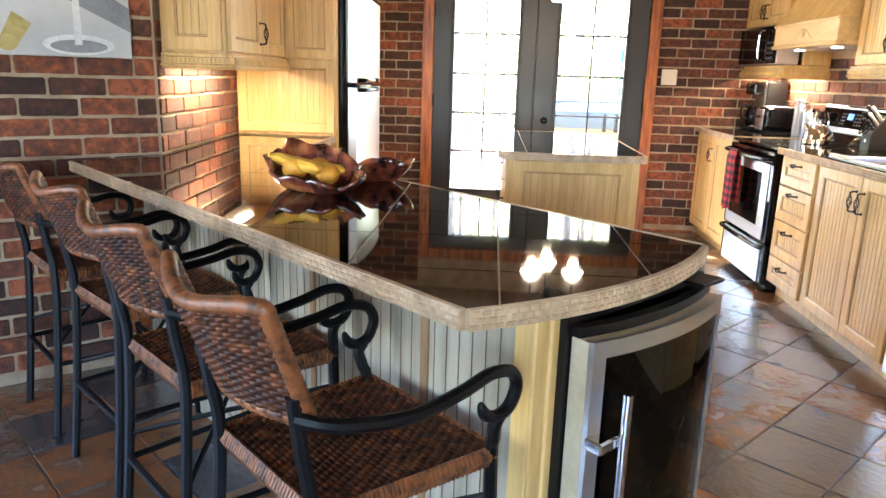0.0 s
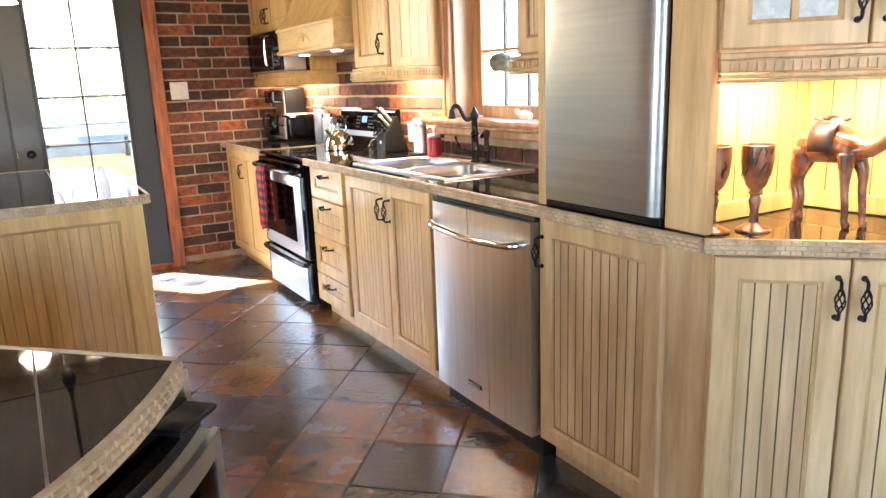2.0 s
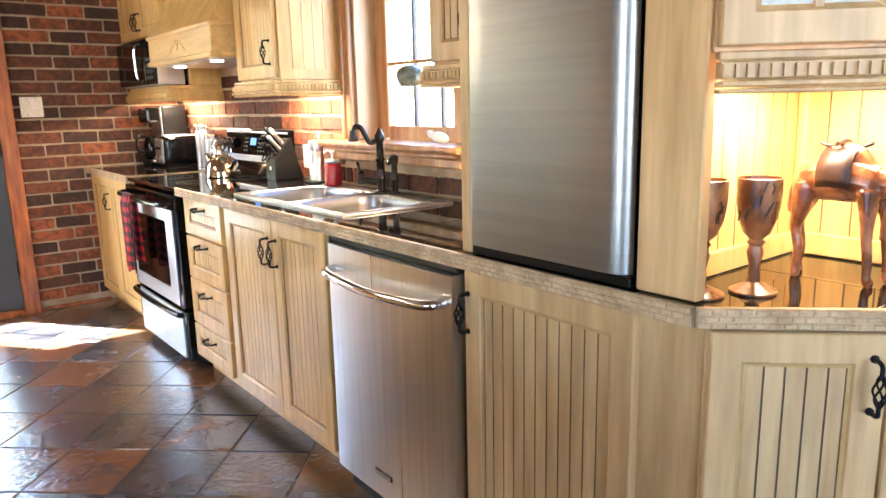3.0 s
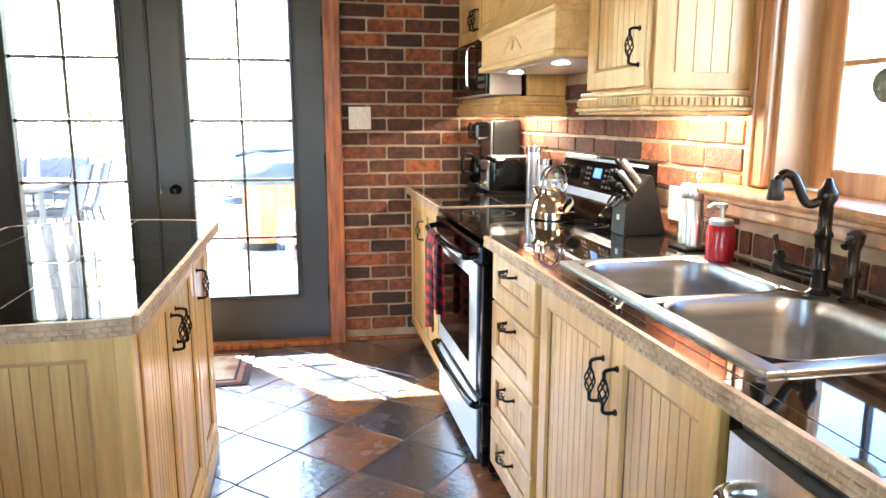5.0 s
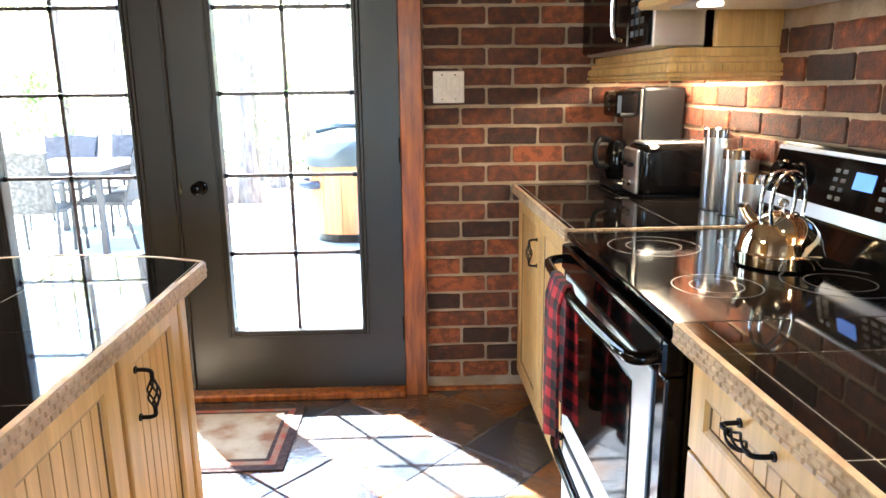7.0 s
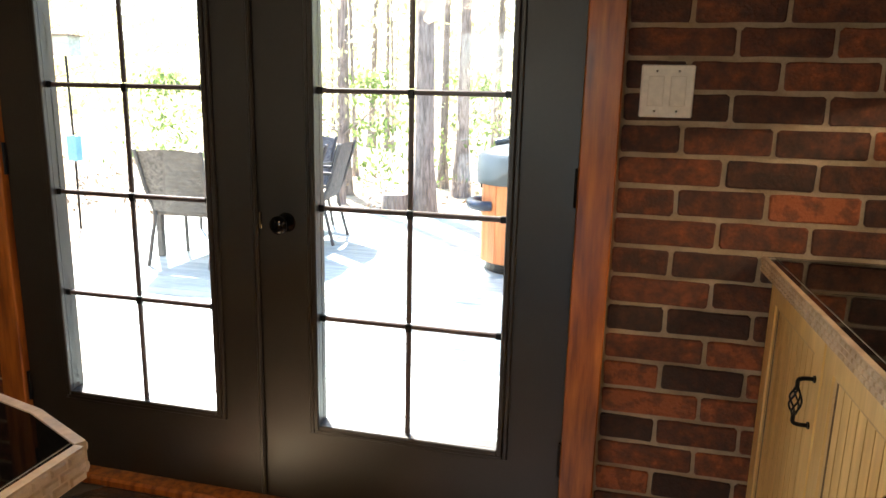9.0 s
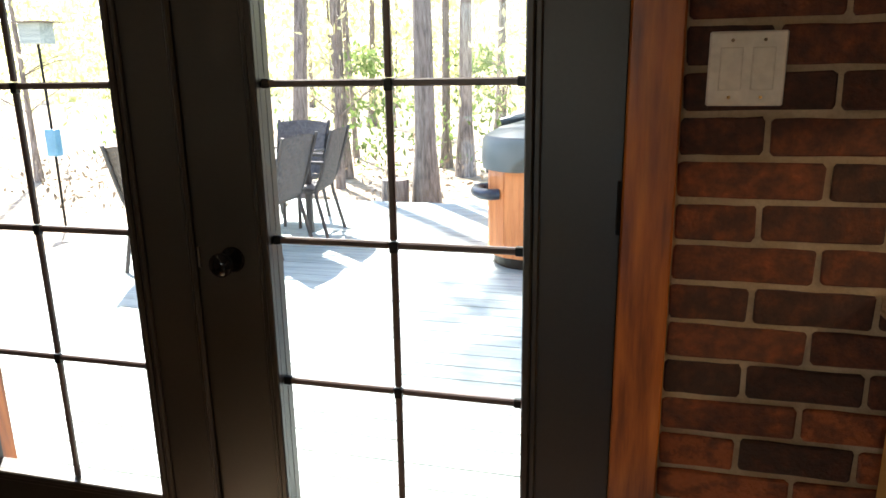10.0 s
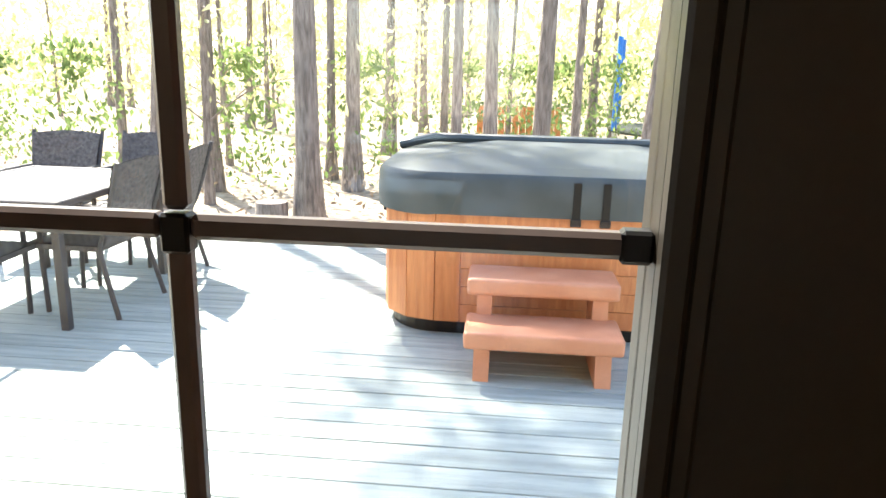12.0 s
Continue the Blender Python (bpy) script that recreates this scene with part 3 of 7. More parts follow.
def lay_floor():
    rg = random.Random(9)
    ms = tile_meshes(6, FLOOR_TILE, 0.0032, 0.0, SLATE, 0.0016)
    ox, oy = 1.335, 5.607
    ca, sa = math.cos(LAY), math.sin(LAY)
    rest = bms()
    for i in range(-31, 32):
        for j in range(-31, 32):
            a, b = (i + 0.5) * FLOOR_TILE, (j + 0.5) * FLOOR_TILE
            x, y = ox + a * ca - b * sa, oy + a * sa + b * ca
            if not (-4.45 < x < 2.85 and -3.45 < y < 6.56):
                continue
            if x < -1.6 and y > 3.3:
                continue
            near = (-1.6 < x < 2.2 and 1.9 < y < 6.56) and not (0.42 < x < 1.0 and 4.1 < y < 5.3)
            if near:
                ob = new("tile", ms[rg.randrange(6)])
                ob.parent = floor
                ob.matrix_basis = pose(x, y, rg.uniform(-0.0006, 0.0006), 0, 0, math.degrees(LAY) + 90 * rg.randrange(4))
            else:
                s = FLOOR_TILE / math.sqrt(2) - 0.003
                prism(rest, [(x + s * math.cos(LAY + q), y + s * math.sin(LAY + q)) for q in (math.pi / 4, 3 * math.pi / 4, -3 * math.pi / 4, -math.pi / 4)], -0.005, 0.0)
    ob = part("outer_tiles", rest, SLATE, floor)
    ob["kind"] = "stuff"


# ---- worktops ----
def worktop(name, poly, z, label, edges, grid, fill=True):
    """A tiled worktop on the outline poly; edges: index pairs of its sides that carry the carved edge strip."""
    t = thing(name, label, "worktop")
    for conv in convex(poly):
        bm = bms()
        prism(bm, conv, z - 0.033, z - 0.0015)
        part("substrate", bm, TILE_GROUT, t, "pale grout bed")
    # carved edge strip of small raised blocks
    bm = bms()
    strip = bms()
    k = len(poly)
    for i in edges:
        a, b = Vector(poly[i]), Vector(poly[(i + 1) % k])
        dd = (b - a)
        ln = dd.length
        dd.normalize()
        nn = Vector((dd.y, -dd.x))
        vs = prism(strip, [tuple(a + nn * 0.001), tuple(b + nn * 0.001), tuple(b + nn * 0.013), tuple(a + nn * 0.013)], z - 0.036, z + 0.001)
        m = max(1, round(ln / 0.024))
        for row in range(3):
            z0 = z - 0.035 + row * 0.0117
            for c in range(m):
                u0 = (c + (0.5 if row % 2 else 0)) * ln / m
                u1 = min(u0 + ln / m - 0.003, ln)
                if u1 - u0 < 0.006:
                    continue
                p, r = a + dd * u0, a + dd * u1
                o1, o2 = 0.0125, 0.0155
                f0 = [bm.verts.new((*(q + nn * o1), zz)) for q, zz in ((p, z0), (r, z0), (r, z0 + 0.0103), (p, z0 + 0.0103))]
                cq = 0.0022
                f1 = [bm.verts.new((*(q + nn * o2), zz)) for q, zz in ((p + dd * cq, z0 + cq), (r - dd * cq, z0 + cq), (r - dd * cq, z0 + 0.0103 - cq), (p + dd * cq, z0 + 0.0103 - cq))]
                for e in range(4):
                    bm.faces.new((f0[e], f0[(e + 1) % 4], f1[(e + 1) % 4], f1[e]))
                bm.faces.new(f1)
    s = part("edge_strip", strip, TRIM, t, "pale carved wood edge strip")
    r = part("edge_relief", bm, TRIM, s)
    r["kind"] = "stuff"
    # tiles: grid cells cut to the outline
    gx, gy, pitch = grid
    for i in range(-12, 16):
        for j in range(-14, 22):
            x0, y0 = gx + i * pitch, gy + j * pitch
            cell = [(x0 + 0.0019, y0 + 0.0019), (x0 + pitch - 0.0019, y0 + 0.0019), (x0 + pitch - 0.0019, y0 + pitch - 0.0019), (x0 + 0.0019, y0 + pitch - 0.0019)]
            for conv in convex(poly):
                c = clip(cell, conv)
                if len(c) > 2 and abs(area(c)) > 0.0004:
                    bm = bms()
                    prism(bm, c, z - 0.006, z)
                    part("tile", bm, BLACK_TILE, t)
    return t


def area(p):
    return 0.5 * sum(p[i - 1][0] * p[i][1] - p[i][0] * p[i - 1][1] for i in range(len(p)))


def clip(sub, conv):
    out = list(sub)
    n = len(conv)
    for i in range(n):
        (ax, ay), (bx, by) = conv[i], conv[(i + 1) % n]
        side = lambda p: (bx - ax) * (p[1] - ay) - (by - ay) * (p[0] - ax)
        src, out = out, []
        for k in range(len(src)):
            p, q = src[k - 1], src[k]
            sp, sq = side(p), side(q)
            if (sp >= 0) != (sq >= 0):
                u = sp / (sp - sq)
                out.append((p[0] + (q[0] - p[0]) * u, p[1] + (q[1] - p[1]) * u))
            if sq >= 0:
                out.append(q)
        if not out:
            return []
    return out


HOLES = {}


def convex(poly):
    return HOLES.get(id(poly), [poly])


# peninsula outline, anticlockwise from its front corner
A0, A1 = Vector((0.2465, 1.518)), Vector((0.772, 2.06))
chord = A1 - A0
arc = []
for i in range(13):
    u = i / 12
    p = A0 + chord * u + Vector((chord.y, -chord.x)).normalized() * 0.072 * 4 * u * (1 - u)
    arc.append((p.x, p.y))
PEN = arc + [(-0.64, 3.48), (-0.64, 4.51), (-1.20, 4.51), (-1.12, 3.36), (-1.332, 3.05)]
HOLES[id(PEN)] = [arc + [(-0.64, 3.48), (-1.332, 3.05)], [(-0.64, 3.48), (-0.64, 4.51), (-1.20, 4.51), (-1.12, 3.36)], [(-0.64, 3.48), (-1.12, 3.36), (-1.332, 3.05)]]
worktop("peninsula_worktop", PEN, 0.91, "glossy black tiled bar worktop with carved pale edge", list(range(0, 14)) + [17], (0.006, 2.341, 0.2945))
ISL = [(0.33, 4.005), (0.45, 3.985), (0.56, 3.970), (0.69, 3.963), (0.82, 3.964), (0.95, 3.970), (1.037, 3.982), (1.053, 5.335), (0.95, 5.387), (0.82, 5.425), (0.69, 5.440), (0.56, 5.427), (0.43, 5.39), (0.33, 5.335)]
worktop("island_worktop", ISL, 0.91, "glossy black tiled island top with carved pale edge", range(len(ISL)), (0.457, 4.275, 0.2945))
R1 = [(2.005, 4.808), (2.005, 2.103), (2.636, 1.472), (2.636, 4.808)]
HOLES[id(R1)] = [[(2.005, 4.808), (2.005, 4.314), (2.636, 4.314), (2.636, 4.808)], [(2.005, 4.314), (2.005, 3.428), (2.082, 3.428), (2.082, 4.314)], [(2.542, 4.314), (2.542, 3.428), (2.636, 3.428), (2.636, 4.314)], [(2.005, 3.428), (2.005, 2.103), (2.636, 1.472), (2.636, 3.428)]]
worktop("sink_worktop", R1, 0.91, "glossy black tiled worktop with carved pale edge", [0, 1], (2.04, 3.43, 0.3075))
R2 = [(2.005, 6.588), (2.005, 5.625), (2.628, 5.625), (2.628, 6.588)]
worktop("corner_worktop", R2, 0.91, "short black tiled worktop beside the range", [0, 1], (2.02, 5.64, 0.3075))


# ---- base cabinets ----
def carcass(t, w, depth, z0=0.09, z1=0.874, toe=0.06, wood=None):
    bm = bms()
    box(bm, 0.0, w, 0.0, depth, z0, z1, 0.002)
    part("body", bm, wood or MAPLE, t)
    bm = bms()
    box(bm, 0.002, w - 0.002, toe, depth, 0.0, z0 + 0.001)
    part("toe_kick", bm, wood or MAPLE, t)


def base_cabinet(name, label, m, w, depth, doors, z1=0.874, wood=None):
    t = thing(name, label, "cabinet", m)
    carcass(t, w, depth, z1=z1, wood=wood)
    for dn in doors:
        panel_door(t, dn[0], dn[1], dn[2], dn[3], -0.001, name=dn[4] if len(dn) > 4 else "door", wood=wood, pull=dn[5] if len(dn) > 5 else None)
    return t


XF = 2.035
FRONT = lambda y: pose(XF, y, 0, 0, 0, -90)
base_cabinet("drawer_cabinet", "maple cabinet with four beadboard drawers", FRONT(4.80), 0.50, 0.595,
             [(0.03, 0.47, 0.70, 0.867, "drawer", (0.25, 0.83, True)), (0.03, 0.47, 0.492, 0.692, "drawer", (0.25, 0.66, True)), (0.03, 0.47, 0.268, 0.484, "drawer", (0.25, 0.435, True)), (0.03, 0.47, 0.10, 0.260, "drawer", (0.25, 0.215, True))])
base_cabinet("sink_cabinet", "maple sink cabinet with two beadboard doors", FRONT(4.30), 0.868, 0.595,
             [(0.022, 0.464, 0.10, 0.867, "door", (0.43, 0.745)), (0.470, 0.858, 0.10, 0.867, "door", (0.50, 0.745))], z1=0.70)
base_cabinet("narrow_cabinet", "maple cabinet with one beadboard door", FRONT(2.755), 0.655, 0.595,
             [(0.015, 0.520, 0.10, 0.867, "door", (0.030, 0.76))], wood=GLAZED)
base_cabinet("corner_cabinet", "glazed maple corner cabinet with two beadboard doors", pose(2.030, 2.095, 0, 0, 0, -45), 0.86, 0.33,
             [(0.004, 0.300, 0.10, 0.867, "door", (0.275, 0.775)), (0.305, 0.601, 0.10, 0.867, "door", (0.330, 0.775)), (0.606, 0.85, 0.10, 0.867, "door")], wood=GLAZED)
base_cabinet("end_cabinet", "maple cabinet with two narrow doors", FRONT(6.58), 0.945, 0.595,
             [(0.03, 0.47, 0.10, 0.867, "door", (0.44, 0.72)), (0.476, 0.925, 0.10, 0.867, "door")])


def island():
    t = thing("kitchen_island", "maple kitchen island with beadboard sides", "island", pose(0.69, 4.655, 0))
    x, y = 0.335, 0.635
    bm = bms()
    box(bm, -x + 0.02, x - 0.02, -y + 0.02, y - 0.02, 0.09, 0.874)
    box(bm, -x + 0.05, x - 0.05, -y + 0.05, y - 0.05, 0.0, 0.091)
    part("body", bm, MAPLE, t)
    for sx in (-1, 1):
        for sy in (-1, 1):
            bm = bms()
            box(bm, sx * x - 0.022 * (sx + 1), sx * x + 0.022 * (1 - sx), sy * y - 0.022 * (sy + 1), sy * y + 0.022 * (1 - sy), 0.0, 0.874, 0.004)
            part("corner_post", bm, MAPLE, t)
    for sx, sy in ((1, 0), (-1, 0), (0, 1), (0, -1)):
        bm = bms()
        if sx:
            box(bm, sx * (x - 0.004) - 0.012, sx * (x - 0.004) + 0.012, -y + 0.045, y - 0.045, 0.0, 0.085, 0.004)
        else:
            box(bm, -x + 0.045, x - 0.045, sy * (y - 0.004) - 0.012, sy * (y - 0.004) + 0.012, 0.0, 0.085, 0.004)
        part("plinth", bm, MAPLE, t)
    return t


isl = island()


def side_panels(t, m, doors):
    """Doors on one side of a thing: built flat, then turned into place by m (local to the thing)."""
    for dn in doors:
        d = panel_door(t, dn[0], dn[1], dn[2], dn[3], 0.0, name=dn[4], pull=dn[5] if len(dn) > 5 else None)
        d.matrix_basis = m


side_panels(isl, pose(0, -0.617, 0, 0, 0, 0), [(-0.30, 0.30, 0.095, 0.867, "end_panel")])
side_panels(isl, pose(0, 0.617, 0, 0, 0, 180), [(-0.30, 0.30, 0.095, 0.867, "end_panel")])
side_panels(isl, pose(0.317, 0, 0, 0, 0, 90), [(-0.568, -0.178, 0.095, 0.867, "door", (-0.21, 0.735)), (-0.172, 0.218, 0.095, 0.867, "door", (-0.14, 0.735)), (0.236, 0.568, 0.095, 0.867, "door", (0.30, 0.75))])
side_panels(isl, pose(-0.317, 0, 0, 0, 0, -90), [(-0.568, -0.20, 0.095, 0.867, "door", (-0.23, 0.70)), (-0.19, 0.19, 0.095, 0.867, "door"), (0.20, 0.568, 0.095, 0.867, "door", (0.53, 0.70))])


# peninsula base: local x runs along its front from the end post to the wall, facing the stools
def peninsula_base():
    m = pose(0.375, 1.685, 0, 0, 0, -45)
    t = thing("peninsula_cabinet", "glazed maple beadboard bar base", "cabinet", m)
    L = 2.13
    bm = bms()
    box(bm, -L + 0.0, -0.012, 0.012, 0.05, 0.0, 0.874)
    box(bm, -L + 0.1, -0.60, 0.05, 0.52, 0.0, 0.874)
    box(bm, -0.60, 0.0, 0.585, 0.60, 0.0, 0.874)
    part("body", bm, COOL_LIT_GLAZE, t)
    bm = bms()
    beadboard(bm, -L, -0.05, 0.09, 0.874, 0.0, pitch=0.040)
    glaze(part("beadboard", bm, COOL_LIT_GLAZE, t, "grey-green glazed beadboard, cool daylight put into its colour"), 0.0005, 0.0055)
    for x in (-0.32, -0.80, -1.28, -1.76):
        bm = bms()
        box(bm, x - 0.012, x + 0.012, -0.008, 0.004, 0.09, 0.874, 0.003)
        part("batten", bm, BROWN_GLAZE, t)
    bm = bms()
    box(bm, -L, -0.05, -0.012, 0.012, 0.0, 0.09, 0.004)
    part("skirting", bm, COOL_LIT_GLAZE, t)
    bm = bms()
    for b in ((-0.052, 0.0, -0.006, 0.05, 0.005), (0.0005, 0.008, -0.010, 0.0295, 0.003), (0.0005, 0.012, 0.030, 0.075, 0.004)):
        bm = bms()
        box(bm, *b[:4], 0.0, 0.874, b[4])
        part("end_post", bm, MAPLE, t)
    return t


pen = peninsula_base()


# ---- appliances ----
RED_CLOTH = piece_mat("plaid_cloth", [(0.0, (0.4, 0.02, 0.03)), (1.0, (0.5, 0.03, 0.035))], 30, 0.9, 0.5, 300, mottle=0.3)


def plaid(m):
    n, l = m.node_tree.nodes, m.node_tree.links
    tc = n.new("ShaderNodeTexCoord")
    sep = n.new("ShaderNodeSeparateXYZ")
    l.new(tc.outputs["Object"], sep.inputs[0])
    bands = []
    for ax in ("Y", "Z"):
        w = n.new("ShaderNodeMath")
        w.operation = "MULTIPLY"
        w.inputs[1].default_value = 2 * math.pi / 0.052
        l.new(sep.outputs[ax], w.inputs[0])
        sn = n.new("ShaderNodeMath")
        sn.operation = "SINE"
        l.new(w.outputs[0], sn.inputs[0])
        st = n.new("ShaderNodeMath")
        st.operation = "GREATER_THAN"
        st.inputs[1].default_value = 0.0
        l.new(sn.outputs[0], st.inputs[0])
        bands.append(st)
    add = n.new("ShaderNodeMath")
    l.new(bands[0].outputs[0], add.inputs[0])
    l.new(bands[1].outputs[0], add.inputs[1])
    ramp = n.new("ShaderNodeValToRGB")
    ramp.color_ramp.interpolation = "CONSTANT"
    e = ramp.color_ramp.elements
    e[0].color, e[1].color, e[1].position = (0.55, 0.02, 0.03, 1), (0.16, 0.010, 0.014, 1), 0.3
    k = e.new(0.8)
    k.color = (0.012, 0.008, 0.010, 1)
    half = n.new("ShaderNodeMath")
    half.operation = "MULTIPLY"
    half.inputs[1].default_value = 0.5
    l.new(add.outputs[0], half.inputs[0])
    l.new(half.outputs[0], ramp.inputs[0])
    l.new(ramp.outputs[0], n["Principled BSDF"].inputs["Base Color"])


plaid(RED_CLOTH)


def ring(bm, cx, cy, z, r, w, n=40):
    a = [bm.verts.new((cx + r * math.cos(2 * math.pi * i / n), cy + r * math.sin(2 * math.pi * i / n), z)) for i in range(n)]
    b = [bm.verts.new((cx + (r - w) * math.cos(2 * math.pi * i / n), cy + (r - w) * math.sin(2 * math.pi * i / n), z)) for i in range(n)]
    for i in range(n):
        bm.faces.new((a[i], a[(i + 1) % n], b[(i + 1) % n], b[i]))


GREY_PRINT = mat("grey_print", (0.05, 0.05, 0.05), (0.07, 0.07, 0.07), rough=0.4, bump=0)
BLUE_LCD = glow_mat("blue_display", (0.10, 0.25, 0.75), 0.06)


def kitchen_range():
    w = 0.80
    t = thing("kitchen_range", "stainless and black freestanding electric range", "range", pose(2.03, 5.618, 0, 0, 0, -90))
    bm = bms()
    box(bm, 0.004, w - 0.004, 0.0, 0.60, 0.02, 0.885, 0.003)
    part("body", bm, BLACK_GLOSS, t)
    bm = bms()
    box(bm, 0.0, w, -0.035, 0.56, 0.886, 0.906, 0.006, 2)
    part("cooktop", bm, BLACK_GLOSS, t, "black glass cooktop")
    for cx, cy, r in ((0.21, 0.14, 0.115), (0.58, 0.14, 0.09), (0.21, 0.40, 0.085), (0.58, 0.40, 0.115)):
        bm = bms()
        ring(bm, cx, cy, 0.9064, r, 0.003)
        ring(bm, cx, cy, 0.9064, r * 0.6, 0.002)
        part("burner_ring", bm, GREY_PRINT, t)
    bm = bms()
    box(bm, 0.006, w - 0.006, -0.040, -0.002, 0.312, 0.801, 0.006, 2)
    d = part("oven_door", bm, BLACK_GLOSS, t, "black-edged oven door")
    bm = bms()
    box(bm, 0.05, w - 0.06, -0.046, -0.0395, 0.322, 0.795, 0.003, 2)
    part("door_panel", bm, STEEL, d, "stainless door panel")
    bm = bms()
    box(bm, 0.006, w - 0.006, -0.050, -0.002, 0.802, 0.875, 0.010, 2)
    part("door_top_band", bm, BLACK_GLOSS, d)
    bm = bms()
    box(bm, 0.10, w - 0.16, -0.049, -0.0455, 0.40, 0.735, 0.002)
    part("oven_window", bm, BLACK_GLOSS, d, "dark oven window")
    bm = bms()
    tube(bm, smooth_pts([(0.03, -0.045, 0.835), (0.035, -0.085, 0.83), (0.10, -0.10, 0.828), (w / 2, -0.112, 0.828), (w - 0.10, -0.10, 0.828), (w - 0.035, -0.085, 0.83), (w - 0.03, -0.045, 0.835)], 6), 0.013, 10)
    part("oven_handle", bm, BLACK_GLOSS, d, smooth=True)
    bm = bms()
    box(bm, 0.006, w - 0.006, -0.034, -0.002, 0.045, 0.298, 0.006, 2)
    d = part("drawer", bm, BLACK_GLOSS, t, "black-edged warming drawer")
    bm = bms()
    box(bm, 0.05, w - 0.06, -0.041, -0.0335, 0.052, 0.292, 0.003, 2)
    part("drawer_panel", bm, STEEL, d, "stainless drawer panel")
    bm = bms()
    tube(bm, smooth_pts([(0.02, -0.04, 0.285), (0.06, -0.066, 0.283), (w / 2, -0.075, 0.283), (w - 0.06, -0.066, 0.283), (w - 0.02, -0.04, 0.285)], 6), 0.014, 10)
    part("drawer_handle", bm, BLACK_GLOSS, d, smooth=True)
    # raised back panel, leaning back
    prof = [(0.50, 0.906), (0.515, 0.975), (0.53, 0.985), (0.565, 1.135), (0.575, 1.15), (0.60, 1.15), (0.60, 0.906)]
    bm = bms()
    a = [bm.verts.new((0.0, y, z)) for y, z in prof]
    b = [bm.verts.new((w, y, z)) for y, z in prof]
    for i in range(len(prof)):
        j = (i + 1) % len(prof)
        bm.faces.new((a[i], a[j], b[j], b[i]))
    bm.faces.new(a[::-1])
    bm.faces.new(b)
    bp = part("back_panel", bm, BLACK_GLOSS, t, "black control panel")
    lean = pose(0, 0.5473, 1.06, -13.1, 0, 0)

    def on_panel(name, material, x0, x1, z0, z1, dd=0.003, lab=""):
        q = bms()
        box(q, x0, x1, -dd, 0.002, z0, z1, 0.001)
        ob = part(name, q, material, bp, lab)
        ob.matrix_basis = lean
        return ob

    on_panel("top_rim", STEEL, 0.004, w - 0.004, 0.072, 0.084, 0.004, "thin stainless rim")
    on_panel("steel_band", STEEL, 0.004, w - 0.004, -0.085, -0.050, 0.006, "curved stainless trim")
    on_panel("display", BLUE_LCD, 0.36, 0.43, 0.005, 0.045)
    for i in range(3):
        for j in range(4):
            on_panel("key", GREY_PRINT, 0.46 + i * 0.035, 0.48 + i * 0.035, -0.03 + j * 0.022, -0.02 + j * 0.022, 0.0022)
    for i in range(2):
        for j in range(4):
            on_panel("key", GREY_PRINT, 0.28 + i * 0.03, 0.298 + i * 0.03, -0.03 + j * 0.022, -0.02 + j * 0.022, 0.0022)
    for x in (0.06, 0.14, 0.66, 0.74):
        q = bms()
        lathe(q, [(0.033, 0.0), (0.033, 0.004), (0.027, 0.006), (0.026, 0.024), (0.022, 0.028)], 20)
        for v in q.verts:
            v.co = Vector((x + v.co.x, -v.co.z - 0.001, 0.012 + v.co.y))
        ob = part("knob", q, BLACK_GLOSS, bp, smooth=True)
        ob.matrix_basis = lean
    # folded towel over the oven handle
    m = pose(1.918, 5.33, 0)
    q = bms()
    rg = random.Random(3)
    for s, (zb, dx) in enumerate(((0.44, -0.018), (0.49, 0.014))):
        cols, rows = 13, 16
        grid = []
        for i in range(rows):
            u = i / (rows - 1)
            z = 0.846 - (0.846 - zb) * u
            row = []
            for j in range(cols):
                vv = j / (cols - 1)
                y = (vv - 0.5) * (0.145 + 0.03 * u) + 0.012 * s
                row.append(q.verts.new((dx * min(1, u * 6 + 0.15) + 0.008 * math.sin(vv * 9 + 1.3 * s) * (0.3 + u) - (0.006 if s == 0 else -0.006), y, z + 0.010 * math.sin(vv * 7) * u)))
            grid.append(row)
        for i in range(rows - 1):
            for j in range(cols - 1):
                q.faces.new((grid[i][j], grid[i][j + 1], grid[i + 1][j + 1], grid[i + 1][j]))
        if s == 0:
            top0 = grid[0]
        else:
            for j in range(cols - 1):
                q.faces.new((top0[j], top0[j + 1], grid[0][j + 1], grid[0][j]))
    tw = solid("dish_towel", q, RED_CLOTH, "red and black plaid towel on the oven handle", "towel", smooth=True, m=m)
    sm = tw.modifiers.new("thick", "SOLIDIFY")
    sm.thickness = 0.006
    sm.offset = 0


kitchen_range()


